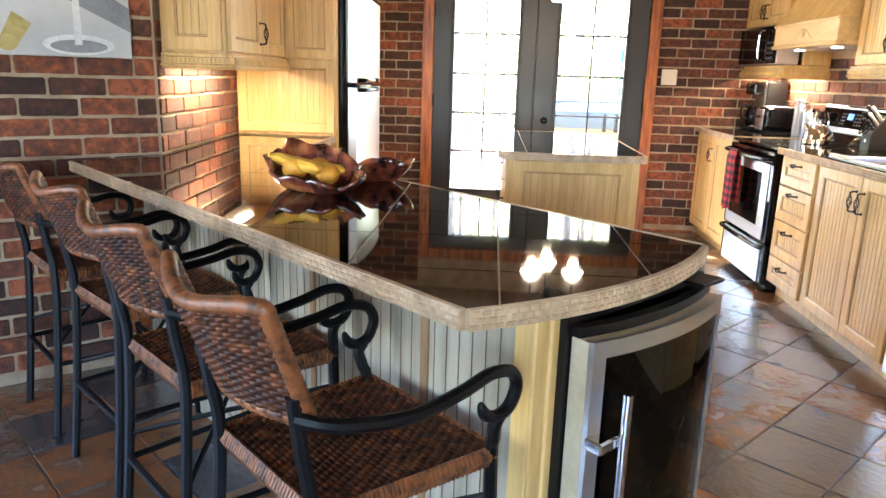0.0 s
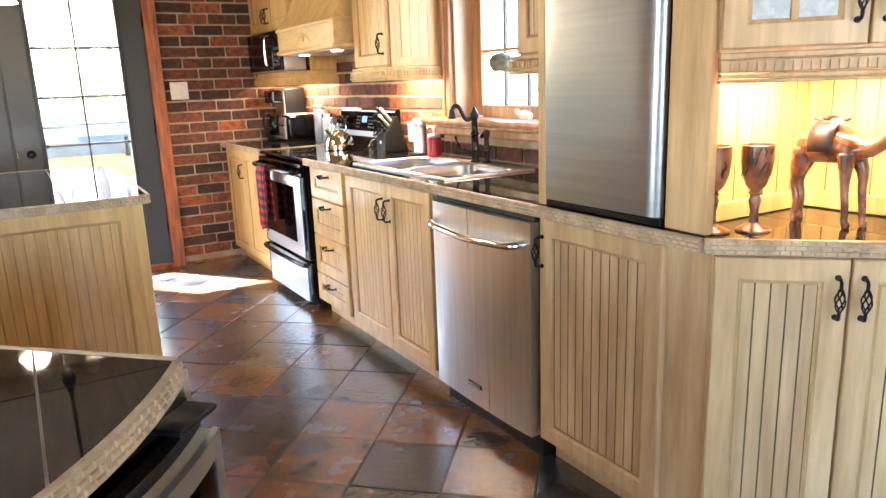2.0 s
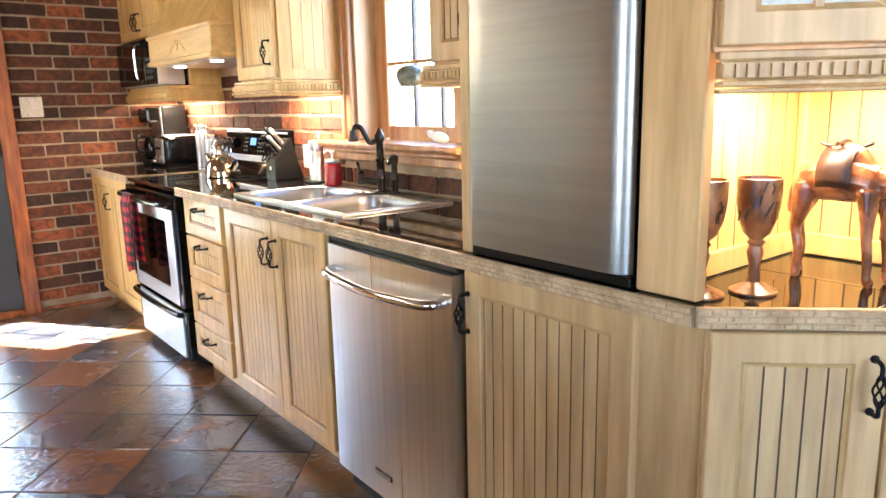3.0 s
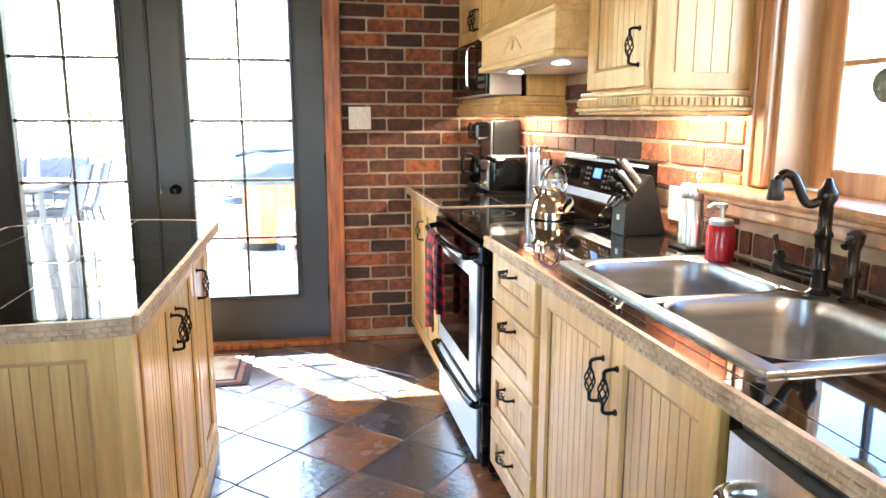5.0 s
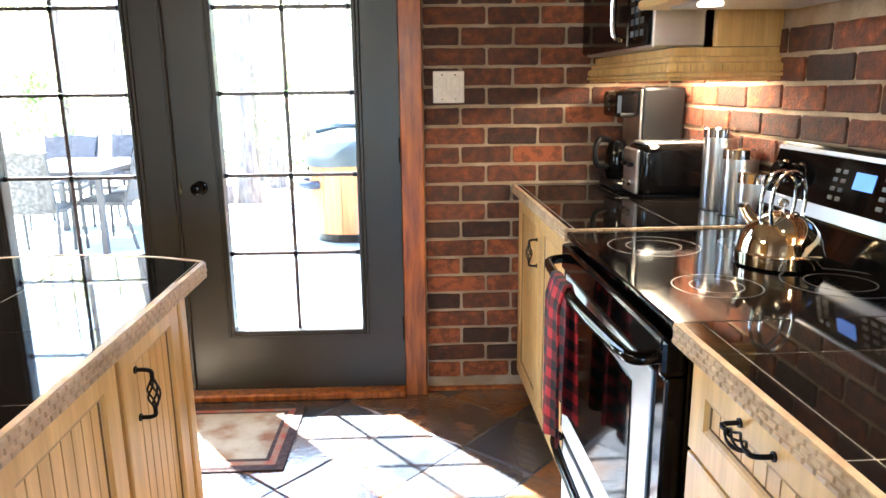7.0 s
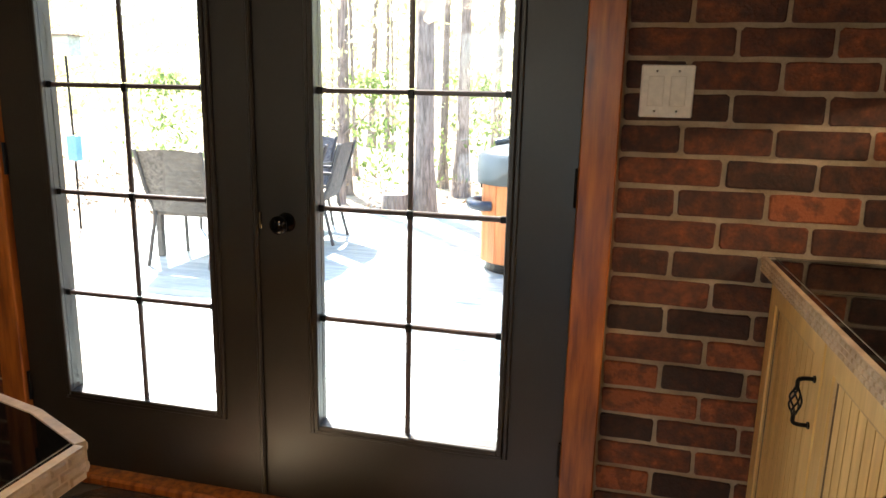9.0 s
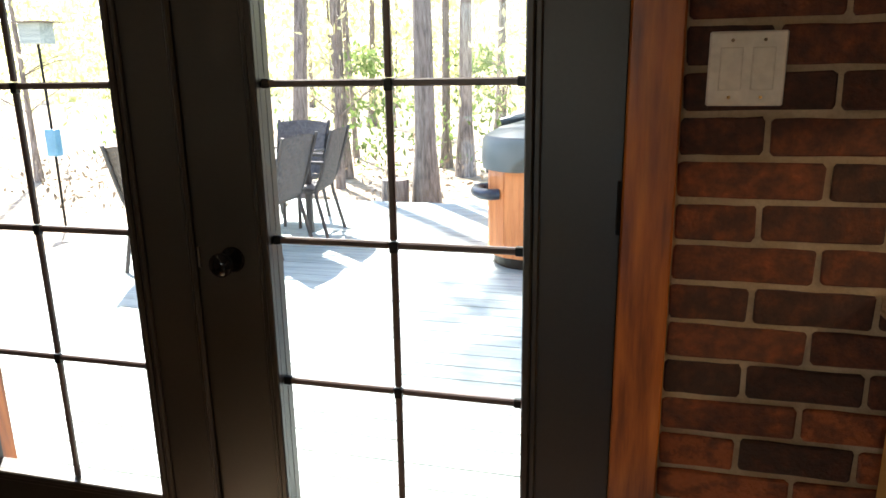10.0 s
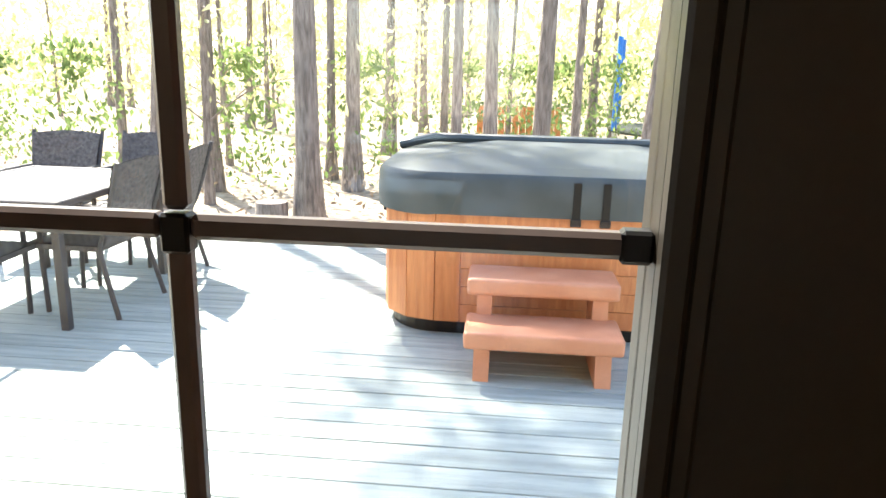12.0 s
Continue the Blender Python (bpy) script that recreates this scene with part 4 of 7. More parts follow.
def dishwasher():
    w = 0.644
    t = thing("dishwasher", "stainless steel dishwasher under the worktop", "dishwasher", pose(2.03, 3.402, 0, 0, 0, -90))
    bm = bms()
    box(bm, 0.01, w - 0.01, 0.02, 0.58, 0.0, 0.86)
    part("body", bm, BLACK_MATT, t)
    # bowed door front
    bm = bms()
    poly = [(0.012 + (w - 0.024) * i / 14, -0.030 - 0.010 * math.sin(math.pi * i / 14) ** 0.6) for i in range(15)] + [(w - 0.012, 0.02), (0.012, 0.02)]
    prism(bm, poly, 0.09, 0.846)
    d = part("door", bm, STEEL_V, t, "brushed stainless door", True)
    bm = bms()
    box(bm, 0.012, w - 0.012, -0.012, 0.02, 0.847, 0.872, 0.004)
    part("control_strip", bm, BLACK_MATT, t)
    bm = bms()
    tube(bm, smooth_pts([(0.05, -0.030, 0.77), (0.06, -0.068, 0.768), (0.12, -0.083, 0.764), (w / 2, -0.092, 0.757), (w - 0.12, -0.083, 0.764), (w - 0.06, -0.068, 0.768), (w - 0.05, -0.030, 0.77)], 6), 0.014, 10)
    part("handle", bm, CHROME, d, "curved chrome bar handle", True)
    bm = bms()
    box(bm, 0.255, 0.345, -0.0435, -0.036, 0.160, 0.178, 0.002)
    part("badge", bm, BLACK_MATT, d)
    for i in range(9):
        bm = bms()
        box(bm, 0.26 + i * 0.009, 0.2655 + i * 0.009, -0.0445, -0.043, 0.164, 0.174)
        part("badge_bar", bm, STEEL, d)
    bm = bms()
    box(bm, 0.012, w - 0.012, 0.05, 0.08, 0.0, 0.10)
    part("kick_plate", bm, BLACK_MATT, t)


dishwasher()


def column_fridge():
    t = thing("upper_fridge", "stainless steel fridge standing on the worktop", "fridge", pose(2.012, 2.712, 0.912, 0, 0, -90))
    bm = bms()
    box(bm, 0.0, 0.465, 0.035, 0.60, 0.0, 1.25)
    part("body", bm, BLACK_GLOSS, t)
    bm = bms()
    poly = [(0.002, 0.03), (0.002, 0.004), (0.006, 0.0)] + [(0.01 + 0.395 * i / 8, -0.0005) for i in range(9)] + [(0.425, 0.003), (0.442, 0.012), (0.450, 0.03)]
    prism(bm, poly[::-1], 0.022, 1.25)
    part("door", bm, FRIDGE_STEEL, t, "flat brushed stainless door", True)
    bm = bms()
    box(bm, 0.0, 0.46, 0.006, 0.04, 0.0, 0.020, 0.003)
    part("base_grille", bm, BLACK_MATT, t)
    # tall filler panels on both sides
    for nm, x, y, dd, w in (("left", 2.020, 2.752, 0.60, 0.036), ("right", 2.020, 2.240, 0.03, 0.128)):
        q = bms()
        box(q, 0.0, w, 0.0, dd, 0.0, 1.50, 0.003)
        solid("filler_panel", q, GLAZED, "glazed maple upright panel beside the fridge", "panel", m=pose(x, y, 0.912, 0, 0, -90))


column_fridge()


def wall_cabinet(name, label, m, w, depth, z0, z1, doors, wood=None, left=True, right=True):
    t = thing(name, label, "cabinet", m)
    bm = bms()
    box(bm, 0, w, 0, depth, z0, z1, 0.002)
    part("body", bm, wood or MAPLE, t)
    for dn in doors:
        panel_door(t, dn[0], dn[1], dn[2], dn[3], -0.001, wood=wood, pull=dn[4] if len(dn) > 4 else None)
    moulding(t, -0.0005, w + 0.0005, -0.022, depth, z0 - 0.0005, wood, left, right)
    return t


def under_light(name, m, sx, sy, watts):
    q = bms()
    box(q, -sx / 2, sx / 2, -sy / 2, sy / 2, 0.004, 0.016, 0.003)
    t = thing(name, "slim white under-cabinet light", "light", m, group="under-cabinet lights")
    part("housing", q, WHITE, t)
    q = bms()
    box(q, -sx / 2 + 0.01, sx / 2 - 0.01, -sy / 2 + 0.008, sy / 2 - 0.008, 0.0, 0.005)
    part("diffuser", q, BULB, t)
    lamp("under_cabinet_lamp", m @ pose(0, 0, -0.004), sx - 0.03, sy - 0.01, watts, WARM)


UX = 2.322
UF = lambda y: pose(UX, y, 0, 0, 0, -90)
c = wall_cabinet("wall_cabinet", "maple wall cabinet with a beadboard door", UF(4.715), 0.415, 0.315, 1.385, 2.2, [(0.012, 0.403, 1.392, 2.15, (0.365, 1.50))], left=False)
bm = bms()
beadboard(bm, 0.05, 0.26, 1.43, 2.1, -0.003, pitch=0.05)
q = part("end_panel", bm, MAPLE, c)
q.matrix_basis = pose(0.4155, 0.30, 0, 0, 0, 90) @ pose(-0.29, 0, 0)
wall_cabinet("wall_cabinet", "maple wall cabinet with two beadboard doors beside the window", UF(3.235), 0.46, 0.315, 1.385, 2.2, [(0.010, 0.226, 1.392, 2.15, (0.20, 1.50)), (0.232, 0.450, 1.392, 2.15, (0.258, 1.50))], wood=GLAZED, right=False)

# microwave cabinet: shelf with moulding, cupboard above, end panel
t = thing("microwave_cabinet", "maple cabinet holding a microwave oven", "cabinet", UF(6.585))
bm = bms()
box(bm, 0.0, 0.845, 0.0, 0.315, 1.385, 1.41, 0.002)
part("shelf", bm, MAPLE, t)
bm = bms()
box(bm, 0.82, 0.845, 0.12, 0.315, 1.412, 1.70, 0.002)
part("side_panel", bm, MAPLE, t)
bm = bms()
beadboard(bm, 0.0, 0.19, 1.412, 2.2, 0.0)
q = part("end_panel", bm, MAPLE, t)
q.matrix_basis = pose(0.846, 0.122, 0, 0, 0, 90)
bm = bms()
box(bm, 0.0, 0.845, 0.0, 0.315, 1.70, 2.2, 0.002)
part("cupboard", bm, MAPLE, t)
panel_door(t, 0.01, 0.42, 1.705, 2.15, -0.001, pull=(0.39, 1.80))
panel_door(t, 0.425, 0.835, 1.705, 2.15, -0.001, pull=(0.455, 1.80))
moulding(t, -0.0005, 0.8455, -0.002, 0.315, 1.3845, left=False)
t = thing("microwave", "stainless and black microwave oven on its shelf", "microwave", UF(6.55))
bm = bms()
box(bm, 0.02, 0.76, -0.05, 0.11, 1.413, 1.69, 0.006)
part("body", bm, STEEL, t)
bm = bms()
box(bm, 0.02, 0.58, -0.068, -0.049, 1.42, 1.685, 0.006)
d = part("door", bm, BLACK_GLOSS, t)
bm = bms()
tube(bm, smooth_pts([(0.55, -0.066, 1.45), (0.55, -0.10, 1.46), (0.55, -0.105, 1.55), (0.55, -0.10, 1.64), (0.55, -0.066, 1.65)], 5), 0.009, 8)
part("handle", bm, CHROME, d, smooth=True)
bm = bms()
box(bm, 0.585, 0.76, -0.066, -0.049, 1.42, 1.685, 0.004)
d = part("control_panel", bm, BLACK_GLOSS, t)
for i in range(3):
    for j in range(4):
        bm = bms()
        box(bm, 0.61 + i * 0.045, 0.64 + i * 0.045, -0.0675, -0.065, 1.45 + j * 0.035, 1.468 + j * 0.035)
        part("key", bm, GREY_PRINT, d)


def hood():
    t = thing("range_hood", "maple range hood with carved front", "hood", pose(2.20, 5.668, 0, 0, 0, -90))
    w = 0.93
    bm = bms()
    box(bm, 0.0, w, 0.0, 0.438, 1.515, 1.655, 0.004)
    part("valance", bm, MAPLE_H, t)
    bm = bms()
    for z0, z1, o in ((1.505, 1.530, 0.012), (1.645, 1.668, 0.010)):
        box(bm, -o, w + o, -o, 0.438, z0, z1, 0.006)
    part("band", bm, MAPLE_H, t)
    bm = bms()
    pr = [(0.0, 0.0, 0.438, 1.667), (0.03, 0.075, 0.438, 1.78), (0.065, 0.135, 0.438, 1.95), (0.08, 0.16, 0.438, 2.25)]
    loops = [[bm.verts.new(p) for p in ((o, yf, z), (w - o, yf, z), (w - o, yb, z), (o, yb, z))] for o, yf, yb, z in pr]
    for p, q in zip(loops, loops[1:]):
        for i in range(4):
            bm.faces.new((p[i], p[(i + 1) % 4], q[(i + 1) % 4], q[i]))
    bm.faces.new(loops[0][::-1])
    bm.faces.new(loops[-1])
    part("canopy", bm, MAPLE, t, smooth=True)
    bm = bms()
    rg = random.Random(2)
    for s in (-1, 1):
        for i in range(7):
            a = i * 0.33
            x = w / 2 + s * (0.018 + i * 0.015)
            z = 1.585 + 0.022 * math.cos(a) - i * 0.002
            bmesh.ops.create_icosphere(bm, subdivisions=1, radius=0.011 - 0.0006 * i, matrix=pose(x, -0.002, z) @ Matrix.Diagonal((1.5, 0.5, 0.8, 1)))
    bmesh.ops.create_icosphere(bm, subdivisions=2, radius=0.02, matrix=pose(w / 2, -0.002, 1.59) @ Matrix.Diagonal((1, 0.5, 1.3, 1)))
    part("carving", bm, MAPLE_H, t, "applied leaf carving", True)
    bm = bms()
    box(bm, 0.06, w - 0.06, 0.05, 0.40, 1.500, 1.512, 0.003)
    part("liner", bm, STEEL, t)
    for x in (0.2, w - 0.2):
        bm = bms()
        lathe(bm, [(0.03, 0.0), (0.03, 0.004)], 16, x, 0.10, 1.495)
        part("hood_lamp", bm, BULB, t)


hood()
under_light("under_light", pose(2.50, 4.51, 1.365, 0, 0, 90), 0.34, 0.05, 0.75)
under_light("under_light", pose(2.50, 6.12, 1.365, 0, 0, 90), 0.55, 0.05, 0.8)
under_light("under_light", pose(2.50, 3.02, 1.365, 0, 0, 90), 0.30, 0.05, 0.6)


# ---- lit display nook in the corner ----
def nook():
    t = thing("display_cabinet", "glazed maple corner cabinet over a lit niche", "cabinet", pose(2.020, 2.102, -0.045, 0, 0, -45))
    w = 0.86
    bm = bms()
    poly = [(0.0, 0.0), (w, 0.0), (w, 0.012), (0.36, 0.50), (0.28, 0.46), (0.03, 0.20), (0.0, 0.02)]
    prism(bm, poly, 1.385, 2.2)
    part("body", bm, GLAZED, t)
    moulding(t, 0.0, w, -0.020, 0.02, 1.3845, GLAZED, False, False)
    for a, b, hx in ((0.004, 0.300, 0.275), (0.305, 0.601, 0.330)):
        q = bms()
        f = -0.021
        rail = 0.055
        loops = []
        for o, yy in ((0, -0.001), (0, f + 0.003), (0.003, f), (rail - 0.004, f), (rail, f + 0.004), (rail + 0.008, f + 0.011), (rail + 0.008, -0.001)):
            loops.append([q.verts.new(p) for p in ((a + o, yy, 1.392 + o), (b - o, yy, 1.392 + o), (b - o, yy, 2.15 - o), (a + o, yy, 2.15 - o))])
        for p, r in zip(loops, loops[1:] + loops[:1]):
            for i in range(4):
                q.faces.new((p[i], p[(i + 1) % 4], r[(i + 1) % 4], r[i]))
        d = part("door", q, GLAZED, t)
        q = bms()
        box(q, a + rail, b - rail, f + 0.010, f + 0.014, 1.392 + rail, 2.15 - rail)
        part("pane", q, FROST, d, "frosted glass pane")
        q = bms()
        box(q, (a + b) / 2 - 0.008, (a + b) / 2 + 0.008, f + 0.003, f + 0.016, 1.392 + rail, 2.15 - rail, 0.002)
        part("glazing_bar", q, GLAZED, d)
        handle(d, hx, f, 1.49)
    # beadboard lining of the niche
    q = bms()
    beadboard(q, 0.0, 0.50, 0.935, 1.40, 0.0, pitch=0.06)
    ob = thing("niche_side_panel", "honey beadboard lining of the lit niche", "panel", pose(2.06, 2.208, 0, 0, 0, 0))
    glaze(part("beadboard", q, MAPLE, ob), 0.0003, 0.004)
    q = bms()
    box(q, 0.0, 0.50, -0.010, -0.0005, 0.912, 0.962, 0.003)
    part("base_rail", q, MAPLE, ob)
    q = bms()
    beadboard(q, 0.0, 0.74, 0.935, 1.40, 0.0, pitch=0.06)
    ob = thing("niche_back_panel", "honey beadboard lining of the lit niche", "panel", pose(2.565, 2.206, 0, 0, 0, -90))
    glaze(part("beadboard", q, MAPLE, ob), 0.0003, 0.004)
    q = bms()
    box(q, 0.0, 0.74, -0.010, -0.0005, 0.912, 0.962, 0.003)
    part("base_rail", q, MAPLE, ob)
    q = bms()
    box(q, 0.0, 0.022, 0.0, 0.022, 0.912, 1.40, 0.004)
    solid("niche_corner_post", q, MAPLE, "plain wooden corner post of the niche", "trim", m=pose(2.548, 2.186, 0))


FROST = mat("frosted_glass", (0.42, 0.45, 0.46), (0.55, 0.58, 0.58), scale=30, rough=0.25, bump=0.5, bscale=70)
nook()
under_light("under_light", pose(2.33, 2.05, 1.312, 0, 0, -45), 0.40, 0.06, 0.36)


# ---- sink and taps ----
SINK_STEEL = mat("satin_sink_steel", (0.27, 0.275, 0.285), (0.34, 0.34, 0.35), scale=4, rough=0.33, metal=1.0, grain=(0.97, 1.03), bump=0.0, bscale=60, stretch=(0.5, 8, 8), rvar=0.06)


def sink():
    t = thing("sink", "double bowl stainless steel sink", "sink", pose(2.082, 3.428, 0.910))
    W, D = 0.460, 0.886
    bowls = ((0.032, 0.400, 0.032, 0.425), (0.032, 0.400, 0.460, 0.854))
    rim = bms()
    box(rim, -0.004, 0.033, -0.004, D + 0.004, -0.004, 0.009, 0.005, 3)
    box(rim, 0.399, W + 0.004, -0.004, D + 0.004, -0.004, 0.009, 0.005, 3)
    for a, b in ((-0.004, 0.033), (0.424, 0.461), (0.853, D + 0.004)):
        box(rim, 0.031, 0.401, a, b, -0.004, 0.0088, 0.005, 3)
    part("rim", rim, SINK_STEEL, t, smooth=True)
    for x0, x1, y0, y1 in bowls:
        q = bms()
        loops = []
        for o, z, rr in ((-0.004, 0.0095, 0.075), (0.003, 0.003, 0.075), (0.009, -0.03, 0.075), (0.016, -0.15, 0.075), (0.032, -0.175, 0.05), (0.06, -0.182, 0.04)):
            pts = []
            for cx, cy, a0 in ((x1 - o - rr, y1 - o - rr, 0), (x0 + o + rr, y1 - o - rr, 90), (x0 + o + rr, y0 + o + rr, 180), (x1 - o - rr, y0 + o + rr, 270)):
                for k in range(6):
                    a = radians(a0 + 18 * k)
                    pts.append(q.verts.new((cx + rr * math.cos(a), cy + rr * math.sin(a), z)))
            loops.append(pts)
        for p, r in zip(loops, loops[1:]):
            for i in range(24):
                q.faces.new((p[i], p[(i + 1) % 24], r[(i + 1) % 24], r[i]))
        q.faces.new(loops[-1])
        b = part("bowl", q, SINK_STEEL, t, "brushed steel bowl", True)
        so = b.modifiers.new("thick", "SOLIDIFY")
        so.thickness = 0.0015
        q = bms()
        lathe(q, [(0.045, 0.0), (0.045, 0.003), (0.036, 0.004), (0.03, 0.001), (0.01, 0.001)], 20, (x0 + x1) / 2, (y0 + y1) / 2, -0.1815)
        part("drain", q, CHROME, b, smooth=True)
    return t


sink()
BRONZE = mat("oiled_bronze", (0.018, 0.015, 0.014), (0.035, 0.03, 0.028), rough=0.28, metal=0.6, bump=0.05)
t = thing("kitchen_tap", "dark bronze bridge tap with high spout", "tap", pose(2.515, 3.848, 0.917))
bm = bms()
lathe(bm, [(0.026, 0), (0.027, 0.006), (0.018, 0.014), (0.017, 0.05), (0.022, 0.060), (0.018, 0.072), (0.016, 0.125), (0.021, 0.135), (0.015, 0.148), (0.0145, 0.205), (0.021, 0.215), (0.021, 0.232), (0.013, 0.243), (0.006, 0.262)], 18)
body = part("post", bm, BRONZE, t, smooth=True)
bm = bms()
pp = smooth_pts([(0, 0, 0.222), (-0.025, 0.010, 0.205), (-0.040, 0.017, 0.208), (-0.053, 0.023, 0.235), (-0.066, 0.029, 0.262), (-0.084, 0.037, 0.270), (-0.096, 0.042, 0.252)], 5)
tube(bm, pp, 0.0105, 10)
lathe(bm, [(0.013, 0), (0.016, -0.02), (0.020, -0.04), (0.018, -0.045)], 14, -0.098, 0.043, 0.256)
part("spout", bm, BRONZE, t, smooth=True)
bm = bms()
tube(bm, smooth_pts([(0, 0, 0.045), (-0.03, 0.04, 0.05), (-0.045, 0.075, 0.055)], 4), 0.012, 10)
lathe(bm, [(0.015, 0), (0.018, 0.01), (0.012, 0.03), (0.016, 0.045), (0.008, 0.055)], 14, -0.045, 0.080, 0.035)
tube(bm, smooth_pts([(-0.045, 0.08, 0.08), (-0.05, 0.085, 0.10), (-0.055, 0.088, 0.125)], 4), 0.006, 8)
part("lever", bm, BRONZE, t, smooth=True)
t = thing("side_spray", "dark bronze side spray beside the tap", "spray", pose(2.528, 3.770, 0.917))
bm = bms()
lathe(bm, [(0.022, 0), (0.022, 0.006), (0.014, 0.012), (0.014, 0.05), (0.018, 0.06), (0.013, 0.075), (0.012, 0.115), (0.017, 0.13), (0.019, 0.15), (0.008, 0.158)], 16)
part("spray_body", bm, BRONZE, t, smooth=True)
bm = bms()
tube(bm, smooth_pts([(0, 0, 0.135), (-0.02, -0.008, 0.14), (-0.04, -0.016, 0.125)], 4), 0.009, 8)
part("spray_head", bm, BRONZE, t, smooth=True)


# ---- left side: wall units, fridge, picture ----
bm = bms()
t = thing("wall_unit", "honey maple wall cabinet with dentil rail", "cabinet", pose(-0.850, 3.435, 0, 0, 0, WEST))
box(bm, 0.0, 1.07, 0.0, 0.27, 1.335, 2.2, 0.002)
part("body", bm, MAPLE, t)
panel_door(t, 0.02, 0.53, 1.343, 2.15, -0.001, pull=(0.495, 1.44))
panel_door(t, 0.536, 1.05, 1.343, 2.15, -0.001)
q = panel_door(t, 0.012, 0.258, 1.343, 2.15, 0.0, name="end_panel")
q.matrix_basis = pose(0.001, 0.27, 0, 0, 0, -90)
moulding(t, -0.0005, 1.07, -0.020, 0.27, 1.3345, right=False)
under_light("under_light", pose(-1.02, 3.85, 1.315, 0, 0, 90), 0.6, 0.05, 0.9)
t = thing("fridge_surround", "tall honey maple panel enclosing the fridge", "cabinet", pose(-1.20, 4.513, 0))
bm = bms()
box(bm, 0.0, 0.580, 0.0, 0.06, 0.0, 2.3, 0.003)
part("side_panel", bm, MAPLE, t)
panel_door(t, 0.008, 0.572, 0.925, 1.335, -0.001, name="lower_panel", rail=0.05)
panel_door(t, 0.290, 0.572, 1.342, 2.25, -0.001, name="upper_panel", rail=0.05)
base_cabinet("side_cabinet", "honey maple base cabinet below the wall unit", pose(-0.668, 3.56, 0, 0, 0, 90), 0.945, 0.42, [(0.02, 0.46, 0.10, 0.867, "door", (0.42, 0.70)), (0.466, 0.92, 0.10, 0.867, "door", (0.51, 0.70))])
t = thing("fridge", "stainless fridge freezer with black sides", "fridge", pose(-0.575, 4.60, 0, 0, 0, 90))
bm = bms()
box(bm, 0.0, 0.86, 0.0, 0.50, 0.02, 1.71, 0.004)
part("body", bm, BLACK_GLOSS, t)
for z0, z1, nm in ((0.10, 1.185, "lower_door"), (1.215, 1.70, "freezer_door")):
    bm = bms()
    prism(bm, [(0.006 + 0.848 * i / 14, -0.055 - 0.030 * math.sin(math.pi * i / 14) ** 0.7) for i in range(15)] + [(0.854, -0.005), (0.006, -0.005)], z0, z1)
    d = part(nm, bm, STEEL_V, t, "bowed stainless door", True)
    bm = bms()
    za, zb = (1.186, 1.198) if z0 < 1 else (1.701, 1.716)
    prism(bm, [(0.004 + 0.852 * i / 14, -0.057 - 0.030 * math.sin(math.pi * i / 14) ** 0.7) for i in range(15)] + [(0.856, -0.005), (0.004, -0.005)], za, zb)
    part("end_cap", bm, BLACK_GLOSS, d)
    bm = bms()
    zh = 1.172 if z0 < 1 else 1.228
    tube(bm, smooth_pts([(0.03, -0.060, zh), (0.06, -0.098, zh), (0.30, -0.118, zh), (0.42, -0.108, zh), (0.44, -0.085, zh)], 5), 0.013, 8)
    part("handle", bm, BLACK_GLOSS, d, "black grip along the door edge", True)


